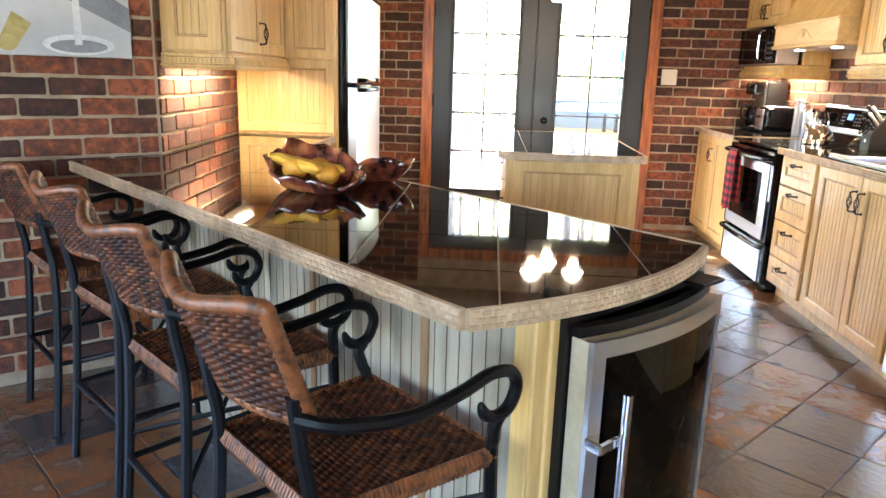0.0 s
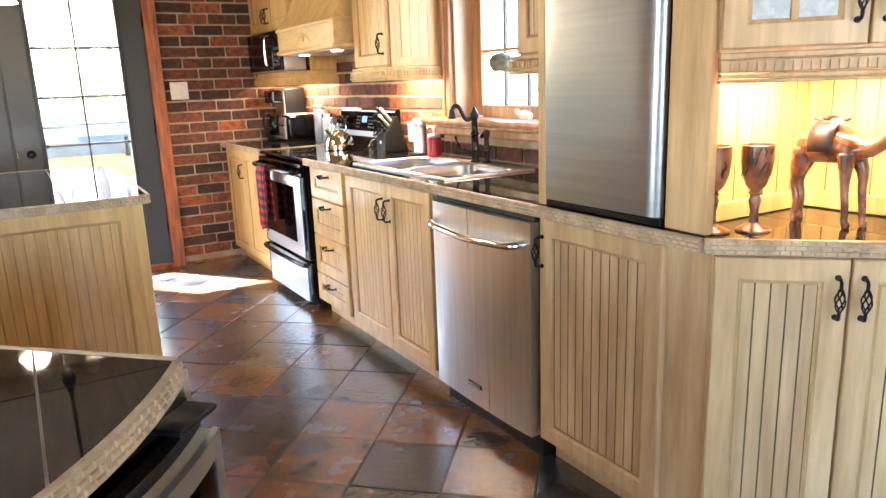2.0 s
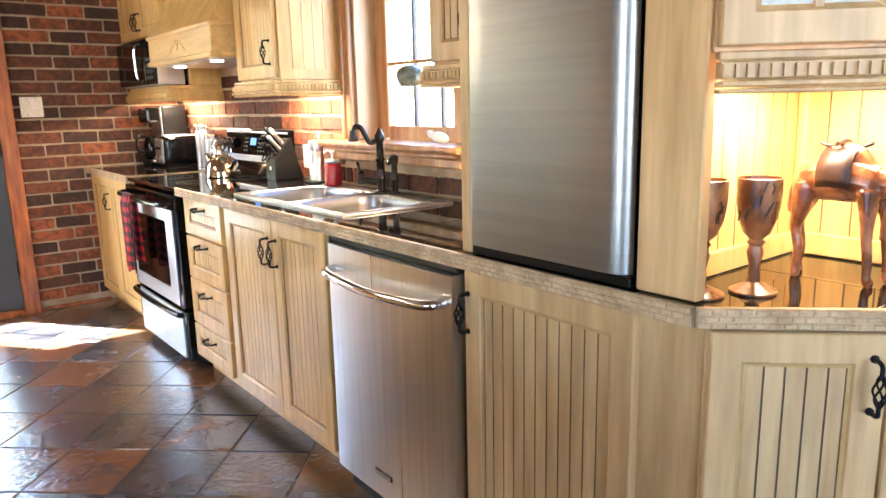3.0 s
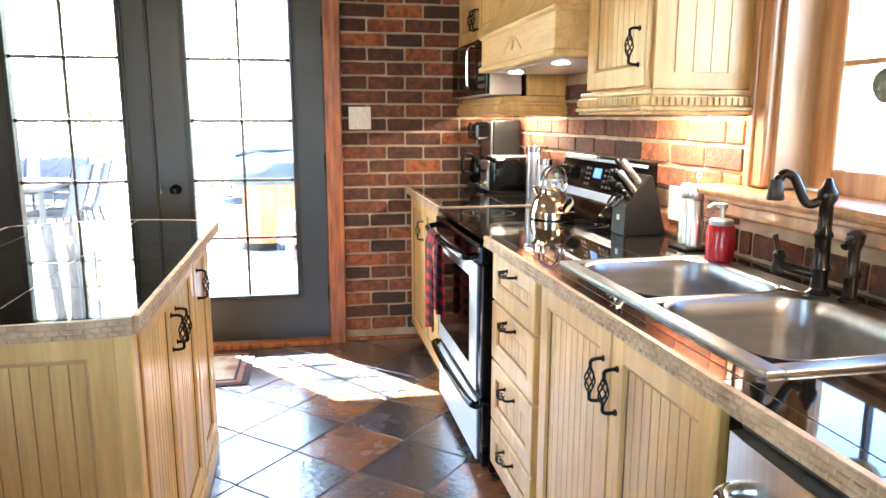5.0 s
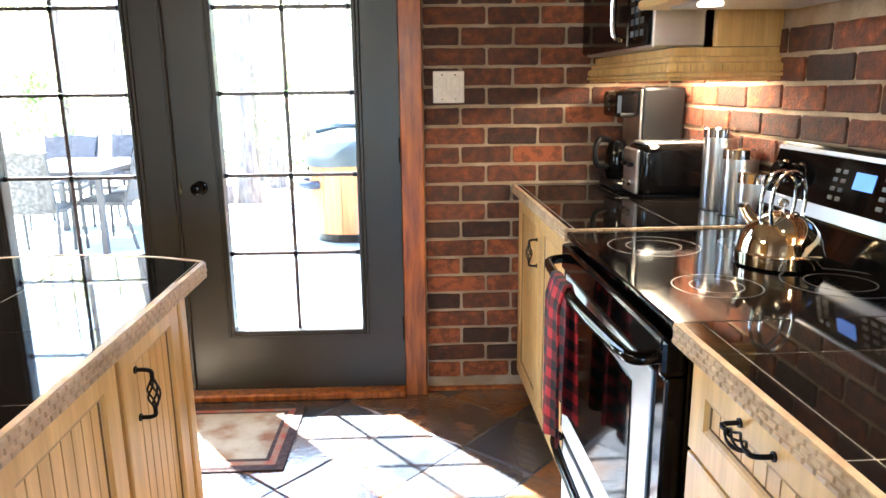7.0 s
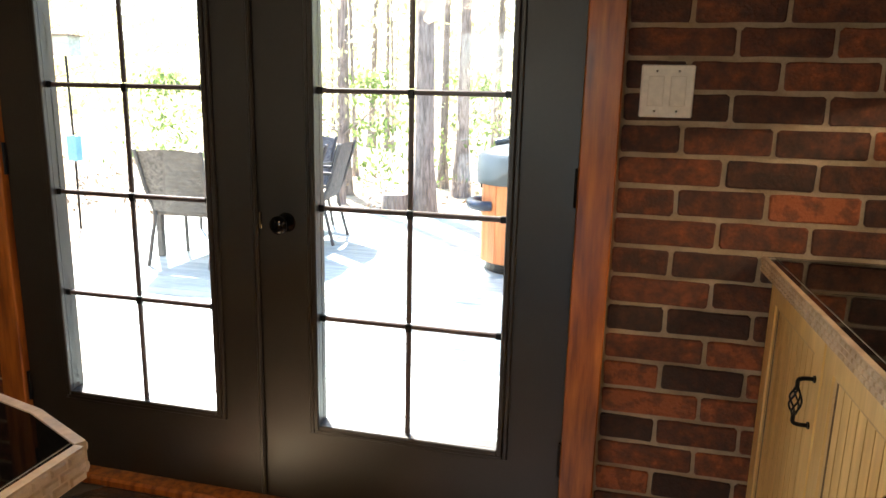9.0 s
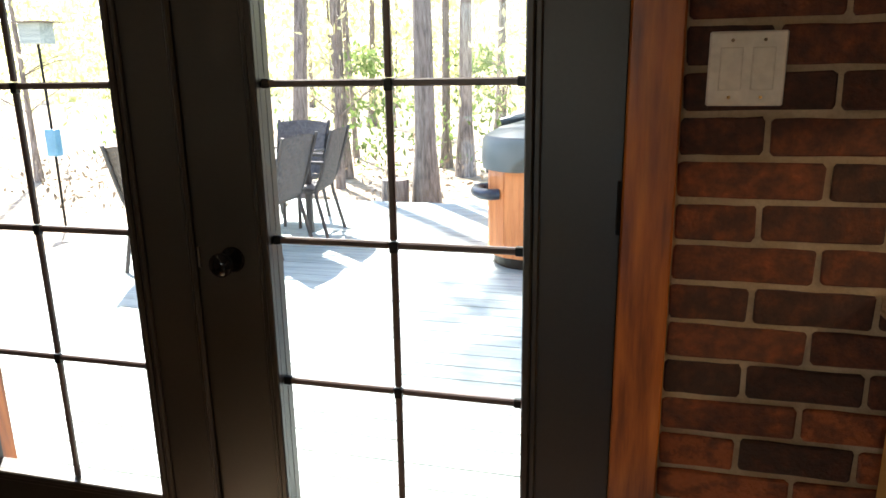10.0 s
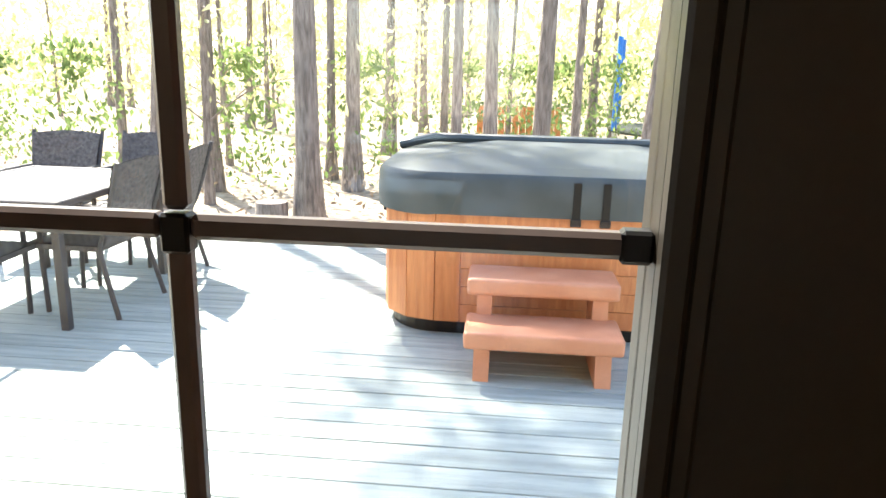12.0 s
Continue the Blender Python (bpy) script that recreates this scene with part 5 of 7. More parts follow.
# ---- wine cooler in the end of the peninsula ----
def wine_cooler():
    a = math.degrees(math.atan2(chord.y, chord.x))
    t = thing("wine_cooler", "under-counter wine cooler with stainless framed glass door", "wine cooler", pose(0.432, 1.702, 0, 0, 0, a))
    w = 0.508

    def bow(x, o=0.0):
        u = min(max(x / w, 0), 1)
        return -0.045 * 4 * u * (1 - u) * 0.8 + o

    bm = bms()
    for p in ((0.0, w, 0.50, 0.53, 0.02, 0.845), (0.0, 0.022, 0.0, 0.50, 0.02, 0.845), (w - 0.022, w, 0.0, 0.50, 0.02, 0.845), (0.022, w - 0.022, 0.0, 0.50, 0.82, 0.845), (0.022, w - 0.022, 0.0, 0.50, 0.02, 0.06)):
        box(bm, *p)
    part("body", bm, BLACK_MATT, t)

    def curved(name, x0, x1, z0, z1, o0, o1, material, parent, n=10, label=""):
        q = bms()
        xs = [x0 + (x1 - x0) * i / n for i in range(n + 1)]
        prism(q, [(x, bow(x, o0)) for x in xs] + [(x, bow(x, o1)) for x in xs[::-1]], z0, z1)
        return part(name, q, material, parent, label, True)

    d = curved("door", 0.014, 0.050, 0.085, 0.80, -0.040, 0.0, CREAM, t, 3, "cream door liner")
    curved("liner_stile", w - 0.040, w - 0.006, 0.085, 0.80, -0.040, 0.0, CREAM, d, 3)
    curved("liner_rail", 0.050, w - 0.040, 0.760, 0.80, -0.040, 0.0, CREAM, d)
    curved("liner_rail", 0.050, w - 0.040, 0.085, 0.120, -0.040, 0.0, CREAM, d)
    curved("door_stile", 0.014, 0.044, 0.083, 0.802, -0.052, -0.0405, STEEL, d, 3, "stainless door frame")
    curved("door_stile", w - 0.034, w - 0.004, 0.083, 0.802, -0.052, -0.0405, STEEL, d, 3)
    curved("door_rail", 0.044, w - 0.034, 0.768, 0.802, -0.052, -0.0405, STEEL, d)
    curved("door_rail", 0.044, w - 0.034, 0.083, 0.115, -0.052, -0.0405, STEEL, d)
    curved("door_glass", 0.044, w - 0.034, 0.115, 0.768, -0.049, -0.043, SMOKE, d, label="smoked glass")
    curved("gasket", 0.012, w - 0.004, 0.802, 0.822, -0.020, 0.004, BLACK_MATT, t)
    bm = bms()
    tube(bm, [(0.072, -0.100, 0.16), (0.072, -0.100, 0.70)], 0.011, 10)
    part("bar_handle", bm, CHROME, d, smooth=True)
    for z in (0.24, 0.60):
        bm = bms()
        box(bm, 0.006, 0.082, -0.094, -0.053, z - 0.013, z + 0.013, 0.004)
        part("handle_bracket", bm, CHROME, d)
    bm = bms()
    lathe(bm, [(0.014, 0), (0.014, 0.004), (0.008, 0.006)], 14)
    for v in bm.verts:
        v.co = Vector((w - 0.062 + v.co.x, bow(w - 0.06, -0.037) - v.co.z, 0.715 + v.co.y))
    part("lock", bm, CHROME, d, smooth=True)
    for z in (0.23, 0.36, 0.49, 0.62):
        bm = bms()
        box(bm, 0.03, w - 0.03, 0.03, 0.48, z, z + 0.012)
        part("shelf", bm, PINE, t)
    bm = bms()
    box(bm, w - 0.10, w - 0.005, -0.055, 0.0, 0.833, 0.843, 0.003)
    part("hinge_plate", bm, BLACK_MATT, t)
    GREEN = mat("bottle_glass", (0.012, 0.02, 0.012), (0.02, 0.03, 0.018), rough=0.08, bump=0)
    for i, z in enumerate((0.242, 0.372, 0.502)):
        for j in range(4):
            q = bms()
            lathe(q, [(0.036, 0.0), (0.037, 0.01), (0.037, 0.19), (0.03, 0.215), (0.015, 0.24), (0.014, 0.30)], 14)
            for v in q.verts:
                v.co = Vector((0.09 + j * 0.115 + v.co.x, 0.38 - v.co.z, z + 0.037 + v.co.y))
            b = part("bottle", q, GREEN, t, "dark wine bottle lying on the shelf", True)


wine_cooler()


# ---- bar stools ----
def weave(bm, fn, cols, rows, su, sv, amp):
    """A woven sheet: fn(u, v) gives place and outward direction; strands pass over and under."""
    nu, nv = cols * su, rows * sv
    g = []
    for i in range(nv + 1):
        v = i / nv
        r = v * rows
        line = []
        for j in range(nu + 1):
            u = j / nu
            p, nn = fn(u, v)
            c = u * cols
            k = math.floor(min(r, rows - 1e-6))
            d = amp * (abs(math.sin(math.pi * r)) ** 0.6) * (0.5 + 0.5 * math.sin(math.pi * (c + k * 0.66)))
            line.append(bm.verts.new(p + nn * d))
        g.append(line)
    for i in range(nv):
        for j in range(nu):
            bm.faces.new((g[i][j], g[i][j + 1], g[i + 1][j + 1], g[i + 1][j]))
    return g


def bar_stool(m):
    t = thing("bar_stool", "woven brown rattan bar stool with black iron frame", "bar stool", m, group="bar stools along the peninsula")
    SZ = 0.59

    def seat_fn(u, v):
        x = (u - 0.5) * (0.355 + 0.055 * v)
        y = -0.20 + 0.37 * v
        sag = -0.012 * math.sin(math.pi * u) * math.sin(math.pi * v)
        return Vector((x, y, SZ + sag)), Vector((0, 0, 1))

    bm = bms()
    weave(bm, seat_fn, 34, 30, 4, 4, 0.005)
    seat = part("seat", bm, RATTAN, t, "herringbone woven rattan seat", True)
    bm = bms()
    per = [(-0.1775, -0.20), (0.1775, -0.20), (0.205, 0.17), (-0.205, 0.17)]
    for k in range(4):
        a, b = Vector(per[k]), Vector(per[(k + 1) % 4])
        nseg = 36
        dd = (b - a) / nseg
        for i in range(nseg):
            p, q = a + dd * (i + 0.06), a + dd * (i + 0.94)
            tube(bm, [(*((p + q) / 2), SZ + 0.004), (*((p + q) / 2 + Vector((dd.y, -dd.x)).normalized() * 0.010), SZ - 0.014), (*((p + q) / 2), SZ - 0.034)], dd.length * 0.5, 6)
    ob = part("seat_binding", bm, RATTAN_RIM, seat, "wrapped rattan edge", True)
    ob["kind"] = "stuff"
    bm = bms()
    box(bm, -0.175, 0.175, -0.195, 0.16, SZ - 0.032, SZ - 0.014)
    part("seat_base", bm, RATTAN, seat)

    def back_fn(side):
        def fn(u, v):
            x = (u - 0.5) * (0.345 + 0.015 * v)
            yb = -0.205 - 0.075 * v - 0.045 * math.cos((u - 0.5) * math.pi)
            z = 0.748 + (0.190 - 0.012 * math.cos((u - 0.5) * 2 * math.pi)) * v
            nn = Vector((0.25 * (u - 0.5) * side, -1.0 * side, -0.25 * side)).normalized()
            return Vector((x, yb, z)) + nn * 0.009, nn
        return fn

    bm = bms()
    weave(bm, back_fn(1), 26, 22, 4, 5, 0.0050)
    back = part("backrest", bm, RATTAN, t, "curved woven rattan backrest", True)
    bm = bms()
    weave(bm, back_fn(-1), 26, 22, 4, 5, 0.0050)
    part("backrest_front", bm, RATTAN, back, smooth=True)
    bm = bms()
    mid = lambda u, v: Vector(((u - 0.5) * (0.345 + 0.015 * v), -0.205 - 0.075 * v - 0.045 * math.cos((u - 0.5) * math.pi), 0.748 + (0.190 - 0.012 * math.cos((u - 0.5) * 2 * math.pi)) * v))
    rim = [mid(i / 16, 1) for i in range(17)] + [mid(1, 1 - i / 8) for i in range(1, 9)] + [mid(1 - i / 16, 0) for i in range(1, 17)] + [mid(0, i / 8) for i in range(1, 8)]
    rim = [p.lerp(q, f) for p, q in zip(rim, rim[1:] + rim[:1]) for f in (0.0, 0.25, 0.5, 0.75)]
    rr = [0.0128 + 0.0020 * (i % 2) for i in range(len(rim))]
    tube(bm, rim, rr, 10, closed=True)
    part("backrest_rim", bm, RATTAN_RIM, back, "thick wrapped rattan rim", True)
    for s in (-1, 1):
        bm = bms()
        tube(bm, smooth_pts([(s * 0.172, -0.235, 0.80), (s * 0.170, -0.222, 0.70), (s * 0.172, -0.208, 0.585), (s * 0.177, -0.225, 0.30), (s * 0.182, -0.255, 0.0)], 4), 0.0135, 8)
        part("leg", bm, IRON, t, smooth=True)
        bm = bms()
        tube(bm, smooth_pts([(s * 0.222, 0.165, 0.668), (s * 0.222, 0.152, 0.648), (s * 0.214, 0.158, 0.615), (s * 0.204, 0.165, 0.565), (s * 0.206, 0.175, 0.30), (s * 0.212, 0.195, 0.0)], 4), 0.0135, 8)
        part("leg", bm, IRON, t, smooth=True)
        bm = bms()
        pts = smooth_pts([(s * 0.176, -0.236, 0.765), (s * 0.212, -0.18, 0.750), (s * 0.236, -0.06, 0.738), (s * 0.236, 0.05, 0.748), (s * 0.233, 0.125, 0.762), (s * 0.230, 0.180, 0.750), (s * 0.228, 0.198, 0.715), (s * 0.226, 0.182, 0.678), (s * 0.224, 0.152, 0.667), (s * 0.222, 0.125, 0.678), (s * 0.222, 0.112, 0.704)], 5)
        tube(bm, pts, [0.0125] * (len(pts) - 6) + [0.0125, 0.012, 0.011, 0.009, 0.007, 0.004], 8)
        part("armrest", bm, IRON, t, "black iron scroll armrest", True)
        bm = bms()
        tube(bm, [(s * 0.178, -0.230, 0.26), (s * 0.207, 0.178, 0.26)], 0.009, 8)
        part("stretcher", bm, IRON, t, smooth=True)
    for y, z in ((0.182, 0.20), (-0.23, 0.26)):
        bm = bms()
        hw = 0.207 if y > 0 else 0.178
        tube(bm, [(-hw, y, z), (hw, y, z)], 0.010, 8)
        part("stretcher", bm, IRON, t, smooth=True)
    for s in (-1, 1):
        bm = bms()
        tube(bm, [(s * 0.176, -0.222, 0.33), (-s * 0.204, 0.165, 0.50 + 0.012 * s)], 0.007, 6)
        part("cross_brace", bm, IRON, t, smooth=True)
    return t


s0 = bar_stool(pose(0.040, 1.680, 0, 0, 0, -45))
for x, y, a in ((-0.365, 2.115, -43), (-0.76, 2.545, -41), (-1.162, 2.905, -43)):
    copy_thing(s0, pose(x, y, 0, 0, 0, a))


# ---- on the peninsula: shell-shaped bowl with fruit ----
BOWL = mat("varnished_root_wood", (0.03, 0.008, 0.006), (0.58, 0.20, 0.06), scale=14, rough=0.10, bump=0.35, bscale=26, coat=0.7, c3=(0.24, 0.055, 0.03))
FRUIT = mat("orange_fruit", (0.75, 0.30, 0.02), (0.85, 0.42, 0.04), rough=0.4, bump=0.2, bscale=120)
BANANA = mat("banana_skin", (0.74, 0.38, 0.03), (0.85, 0.52, 0.06), rough=0.5, bump=0.05)


def wood_bowl(name, label, m, a, b, h, lift):
    bm = bms()
    n, k = 36, 9
    rings = []
    for i in range(k):
        u = i / (k - 1)
        row = []
        for j in range(n):
            q = 2 * math.pi * j / n
            w = 1 + 0.10 * math.sin(3 * q + 1) + 0.07 * math.sin(7 * q) + 0.05 * math.sin(11 * q + 2)
            r = (0.25 + 0.75 * u ** 0.6) * (1 + (w - 1) * u)
            z = h * u ** 1.8 * (1 + lift * math.cos(q - 2.6) + 0.10 * math.sin(5 * q) + 0.07 * math.sin(9 * q + 1) + 0.04 * math.sin(13 * q))
            row.append(bm.verts.new((a * r * math.cos(q), b * r * math.sin(q), 0.004 + z)))
        rings.append(row)
    for p, r in zip(rings, rings[1:]):
        for j in range(n):
            bm.faces.new((p[j], p[(j + 1) % n], r[(j + 1) % n], r[j]))
    bm.faces.new(rings[0][::-1])
    ob = solid(name, bm, BOWL, label, "bowl", smooth=True, m=m)
    so = ob.modifiers.new("thick", "SOLIDIFY")
    so.thickness = 0.010
    so.offset = 1
    return ob


wood_bowl("fruit_bowl", "glossy red-brown free-form root wood fruit bowl", pose(-0.275, 2.615, 0.911, 0, 0, -42), 0.185, 0.115, 0.085, 0.55)
wood_bowl("small_bowl", "glossy dark wooden leaf-shaped dish", pose(-0.135, 2.86, 0.911, 0, 0, -25), 0.14, 0.07, 0.06, -0.4)
for x, y, z, r in ((-0.335, 2.605, 0.975, 0.040), (-0.275, 2.675, 0.97, 0.038), (-0.225, 2.585, 0.965, 0.036)):
    bm = bms()
    bmesh.ops.create_icosphere(bm, subdivisions=3, radius=r, matrix=Matrix.Diagonal((1, 1, 0.92, 1)))
    solid("orange", bm, FRUIT, "ripe orange in the wooden bowl", "fruit", smooth=True, m=pose(x, y, z), group="fruit in the bowl")
for k in range(3):
    bm = bms()
    pts = smooth_pts([(-0.095, 0.0, 0.055), (-0.085, 0.0, 0.03), (-0.045, 0.0, 0.003), (0.01, 0.0, -0.004), (0.06, 0.0, 0.006), (0.09, 0.0, 0.022)], 4)
    tube(bm, pts, [0.006, 0.006, 0.008, 0.012, 0.016] + [0.018] * (len(pts) - 9) + [0.016, 0.013, 0.009, 0.005], 8)
    solid("banana", bm, BANANA, "yellow banana lying in the wooden bowl", "fruit", smooth=True, m=pose(-0.305 + 0.022 * k, 2.585 + 0.03 * k, 0.990 - 0.006 * k, 70, 6, -30 + 9 * k), group="fruit in the bowl")


# ---- chandelier over the island ----
t = thing("chandelier", "three-armed iron chandelier with frosted bell shades", "chandelier", pose(0.683, 4.800, 0))
bm = bms()
tube(bm, [(0, 0, 1.86), (0, 0, 2.44)], 0.008, 8)
lathe(bm, [(0.012, 1.84), (0.03, 1.86), (0.035, 1.90), (0.018, 1.94), (0.01, 1.98)], 14)
lathe(bm, [(0.06, 2.425), (0.055, 2.438), (0.02, 2.448)], 18)
part("stem", bm, IRON, t, smooth=True)
for k in range(3):
    a = 2 * math.pi * k / 3 + 1.65
    cx, cy = 0.15 * math.cos(a), 0.15 * math.sin(a)
    bm = bms()
    tube(bm, smooth_pts([(0, 0, 1.89), (cx * 0.4, cy * 0.4, 1.86), (cx * 0.8, cy * 0.8, 1.88), (cx, cy, 1.86), (cx, cy, 1.81)], 5), 0.006, 8)
    part("arm", bm, IRON, t, smooth=True)
    bm = bms()
    lathe(bm, [(0.018, 1.772), (0.034, 1.768), (0.048, 1.752), (0.058, 1.732), (0.066, 1.722), (0.064, 1.723), (0.046, 1.748), (0.02, 1.762)], 20, cx, cy)
    part("shade", bm, BULB, t, "frosted bell glass shade", True)
    pl = new("chandelier_lamp", bpy.data.lights.new("chandelier_lamp", "POINT"))
    pl.data.energy, pl.data.color, pl.data.shadow_soft_size = 0.3, WARM, 0.03
    pl.matrix_world = pose(0.683 + cx, 4.800 + cy, 1.68)


# ---- recessed ceiling light in front of the fridge ----
t = thing("recessed_light", "small round recessed ceiling light", "light", pose(-0.33, 5.46, 2.45))
bm = bms()
lathe(bm, [(0.062, 0.0), (0.062, -0.006), (0.046, -0.006), (0.044, 0.0)], 28)
part("trim_ring", bm, WHITE, t, smooth=True)
bm = bms()
lathe(bm, [(0.043, -0.0005), (0.043, -0.003), (0.030, -0.004)], 24)
part("bulb", bm, BULB, t, smooth=True)
dl = new("recessed_lamp", bpy.data.lights.new("recessed_lamp", "SPOT"))
dl.data.energy, dl.data.color, dl.data.spot_size, dl.data.spot_blend, dl.data.shadow_soft_size = 3.0, WARM, radians(120), 0.6, 0.04
dl.matrix_world = pose(-0.33, 5.46, 2.435)


# ---- wall plates ----
def wall_plate(name, label, m, w, h, rockers):
    t = thing(name, label, "switch" if rockers else "outlet", m)
    bm = bms()
    box(bm, -w / 2, w / 2, -0.007, 0.0, -h / 2, h / 2, 0.003)
    part("plate", bm, WHITE, t)
    for x in ((-0.026, 0.026) if rockers else (0.0,)):
        bm = bms()
        box(bm, x - 0.0186, x + 0.0186, -0.0074, -0.0065, -0.0362, 0.0362)
        part("recess", bm, PLASTER, t)
        bm = bms()
        vs = box(bm, x - 0.0178, x + 0.0178, -0.0095, -0.006, -0.0352, 0.0352, 0.001)
        if rockers:
            for v in bm.verts:
                v.co.y -= 0.0045 * max(0.0, -v.co.z / 0.035) if v.co.y < -0.008 else 0.0
        r = part("rocker" if rockers else "socket", bm, WHITE, t)
        for z in (-0.048, 0.048):
            bm = bms()
            lathe(bm, [(0.003, 0), (0.003, 0.001)], 8)
            for v in bm.verts:
                v.co = Vector((x + v.co.x, -0.0075 - v.co.z, z + v.co.y))
            part("screw", bm, CHROME, t)


wall_plate("light_switch", "white double rocker switch plate on brick", pose(1.730, 6.588, 1.306), 0.126, 0.126, True)
wall_plate("wall_outlet", "white outlet plate on the brick splashback", pose(2.629, 4.678, 1.024, 0, 0, -90), 0.075, 0.115, False)


# ---- things on the worktops ----
t = thing("kettle", "polished steel kettle with loop handle on the range", "kettle", pose(2.385, 5.20, 0.9075, 0, 0, -60))
bm = bms()
lathe(bm, [(0.088, 0.0), (0.094, 0.004), (0.094, 0.030), (0.091, 0.033), (0.090, 0.036), (0.087, 0.055), (0.078, 0.078), (0.062, 0.097), (0.045, 0.108), (0.036, 0.112), (0.034, 0.117), (0.012, 0.121)], 40)
b = part("body", bm, GOLD_TINT_STEEL, t, "mirror polished dome", True)
bm = bms()
lathe(bm, [(0.004, 0.120), (0.004, 0.130), (0.013, 0.134), (0.013, 0.141), (0.006, 0.147)], 14)
part("lid_knob", bm, CHROME, t, smooth=True)
for dx in (-0.012, 0.012):
    bm = bms()
    tube(bm, smooth_pts([(dx, -0.060, 0.098), (dx, -0.066, 0.145), (dx, -0.050, 0.190), (dx, 0.0, 0.210), (dx, 0.050, 0.190), (dx, 0.066, 0.145), (dx, 0.060, 0.098)], 5), 0.004, 8)
    part("handle", bm, CHROME, t, smooth=True)
bm = bms()
tube(bm, [(-0.058, 0.0, 0.075), (-0.084, 0.0, 0.100), (-0.097, 0.0, 0.118)], [0.020, 0.015, 0.012], 12)
part("spout", bm, GOLD_TINT_STEEL, t, smooth=True)
bm = bms()
lathe(bm, [(0.013, 0.116), (0.014, 0.119), (0.010, 0.124)], 12, -0.098, 0.0)
part("spout_cap", bm, BLACK_MATT, t, smooth=True)

t = thing("knife_block", "black slanted knife block with knives", "knife block", pose(2.457, 4.757, 0.911))
bm = bms()
prof = [(0.0, 0.0), (0.155, 0.0), (0.098, 0.205), (0.080, 0.205), (0.005, 0.105)]
lo = [bm.verts.new((x, -0.055, z)) for x, z in prof]
hi = [bm.verts.new((x, 0.055, z)) for x, z in prof]
for i in range(5):
    bm.faces.new((lo[i], lo[(i + 1) % 5], hi[(i + 1) % 5], hi[i]))
bm.faces.new(lo[::-1])
bm.faces.new(hi)
bmesh.ops.bevel(bm, geom=bm.edges[:], offset=0.004, segments=2, affect="EDGES")
part("block", bm, BLACK_MATT, t)
bm = bms()
box(bm, -0.001, 0.003, -0.008, 0.008, 0.05, 0.068)
part("badge", bm, STEEL, t)
ax = Vector((-0.65, 0, 0.76))
for i, (u, y, ln, metal) in enumerate(((0.22, -0.038, 0.075, 0), (0.22, -0.010, 0.085, 0), (0.22, 0.030, 0.08, 0), (0.50, -0.034, 0.10, 1), (0.50, 0.0, 0.105, 0), (0.50, 0.034, 0.10, 0), (0.80, -0.025, 0.115, 1), (0.80, 0.022, 0.12, 0))):
    p = Vector((0.005 + 0.083 * u, y, 0.105 + 0.08 * u))
    bm = bms()
    tube(bm, [p, p + ax * ln * 0.2, p + ax * ln * 0.6, p + ax * ln * 0.92, p + ax * ln], [0.008, 0.010, 0.0095, 0.0115, 0.006], 8)
    k = part("knife_handle", bm, STEEL if metal else BLACK_MATT, t, smooth=True)
    for w in (0.3, 0.6):
        bm = bms()
        tube(bm, [p + ax * ln * w + Vector((0, -0.0112, 0)), p + ax * ln * w + Vector((0, 0.0112, 0))], 0.0028, 6)
        part("rivet", bm, CHROME, k)
# scissors loops at the front of the block
for y in (-0.022, 0.022):
    bm = bms()
    tube(bm, [(-0.012 + 0.016 * math.sin(q), y + 0.018 * math.cos(q), 0.12 + 0.022 * math.sin(q)) for q in [2 * math.pi * i / 16 for i in range(16)]], 0.0045, 8, closed=True)
    part("scissor_loop", bm, BLACK_MATT, t, smooth=True)

t = thing("pepper_mill_set", "two brushed steel mills on a black stand", "pepper mill", pose(2.560, 4.465, 0.911))
bm = bms()
box(bm, -0.045, 0.045, -0.055, 0.055, 0.0, 0.010, 0.004)
part("stand", bm, BLACK_MATT, t)
for y in (-0.025, 0.025):
    bm = bms()
    lathe(bm, [(0.0205, 0.010), (0.023, 0.012), (0.023, 0.150), (0.0215, 0.152), (0.023, 0.155), (0.023, 0.192), (0.019, 0.199), (0.004, 0.201)], 22, 0.0, y)
    part("mill", bm, STEEL_V, t, "brushed steel cylinder", True)
bm = bms()
tube(bm, [(0.018, 0, 0.01), (0.018, 0, 0.215)], 0.003, 6)
tube(bm, [(0.018, 0.010 * math.cos(q), 0.224 + 0.010 * math.sin(q)) for q in [2 * math.pi * i / 12 for i in range(12)]], 0.0025, 6, closed=True)
part("carry_ring", bm, CHROME, t, smooth=True)

RED_GLASS = mat("red_enamel", (0.42, 0.012, 0.02), (0.5, 0.02, 0.03), rough=0.25, bump=0.03)
t = thing("soap_dispenser", "red jar soap dispenser with steel pump", "soap dispenser", pose(2.515, 4.235, 0.919))
bm = bms()
lathe(bm, [(0.034, 0.0), (0.038, 0.004), (0.038, 0.085), (0.034, 0.097), (0.029, 0.101)], 26)
part("jar", bm, RED_GLASS, t, "red glass jar", True)
bm = bms()
lathe(bm, [(0.0305, 0.099), (0.0315, 0.101), (0.0315, 0.113), (0.028, 0.116), (0.008, 0.117)], 24)
part("lid", bm, STEEL, t, smooth=True)
bm = bms()
tube(bm, [(0, 0, 0.116), (0, 0, 0.15)], 0.006, 8)
lathe(bm, [(0.012, 0.146), (0.013, 0.15), (0.013, 0.158), (0.010, 0.16)], 12)
tube(bm, smooth_pts([(0, 0, 0.155), (-0.02, 0.006, 0.156), (-0.036, 0.011, 0.147)], 3), 0.0045, 8)
part("pump", bm, STEEL, t, smooth=True)

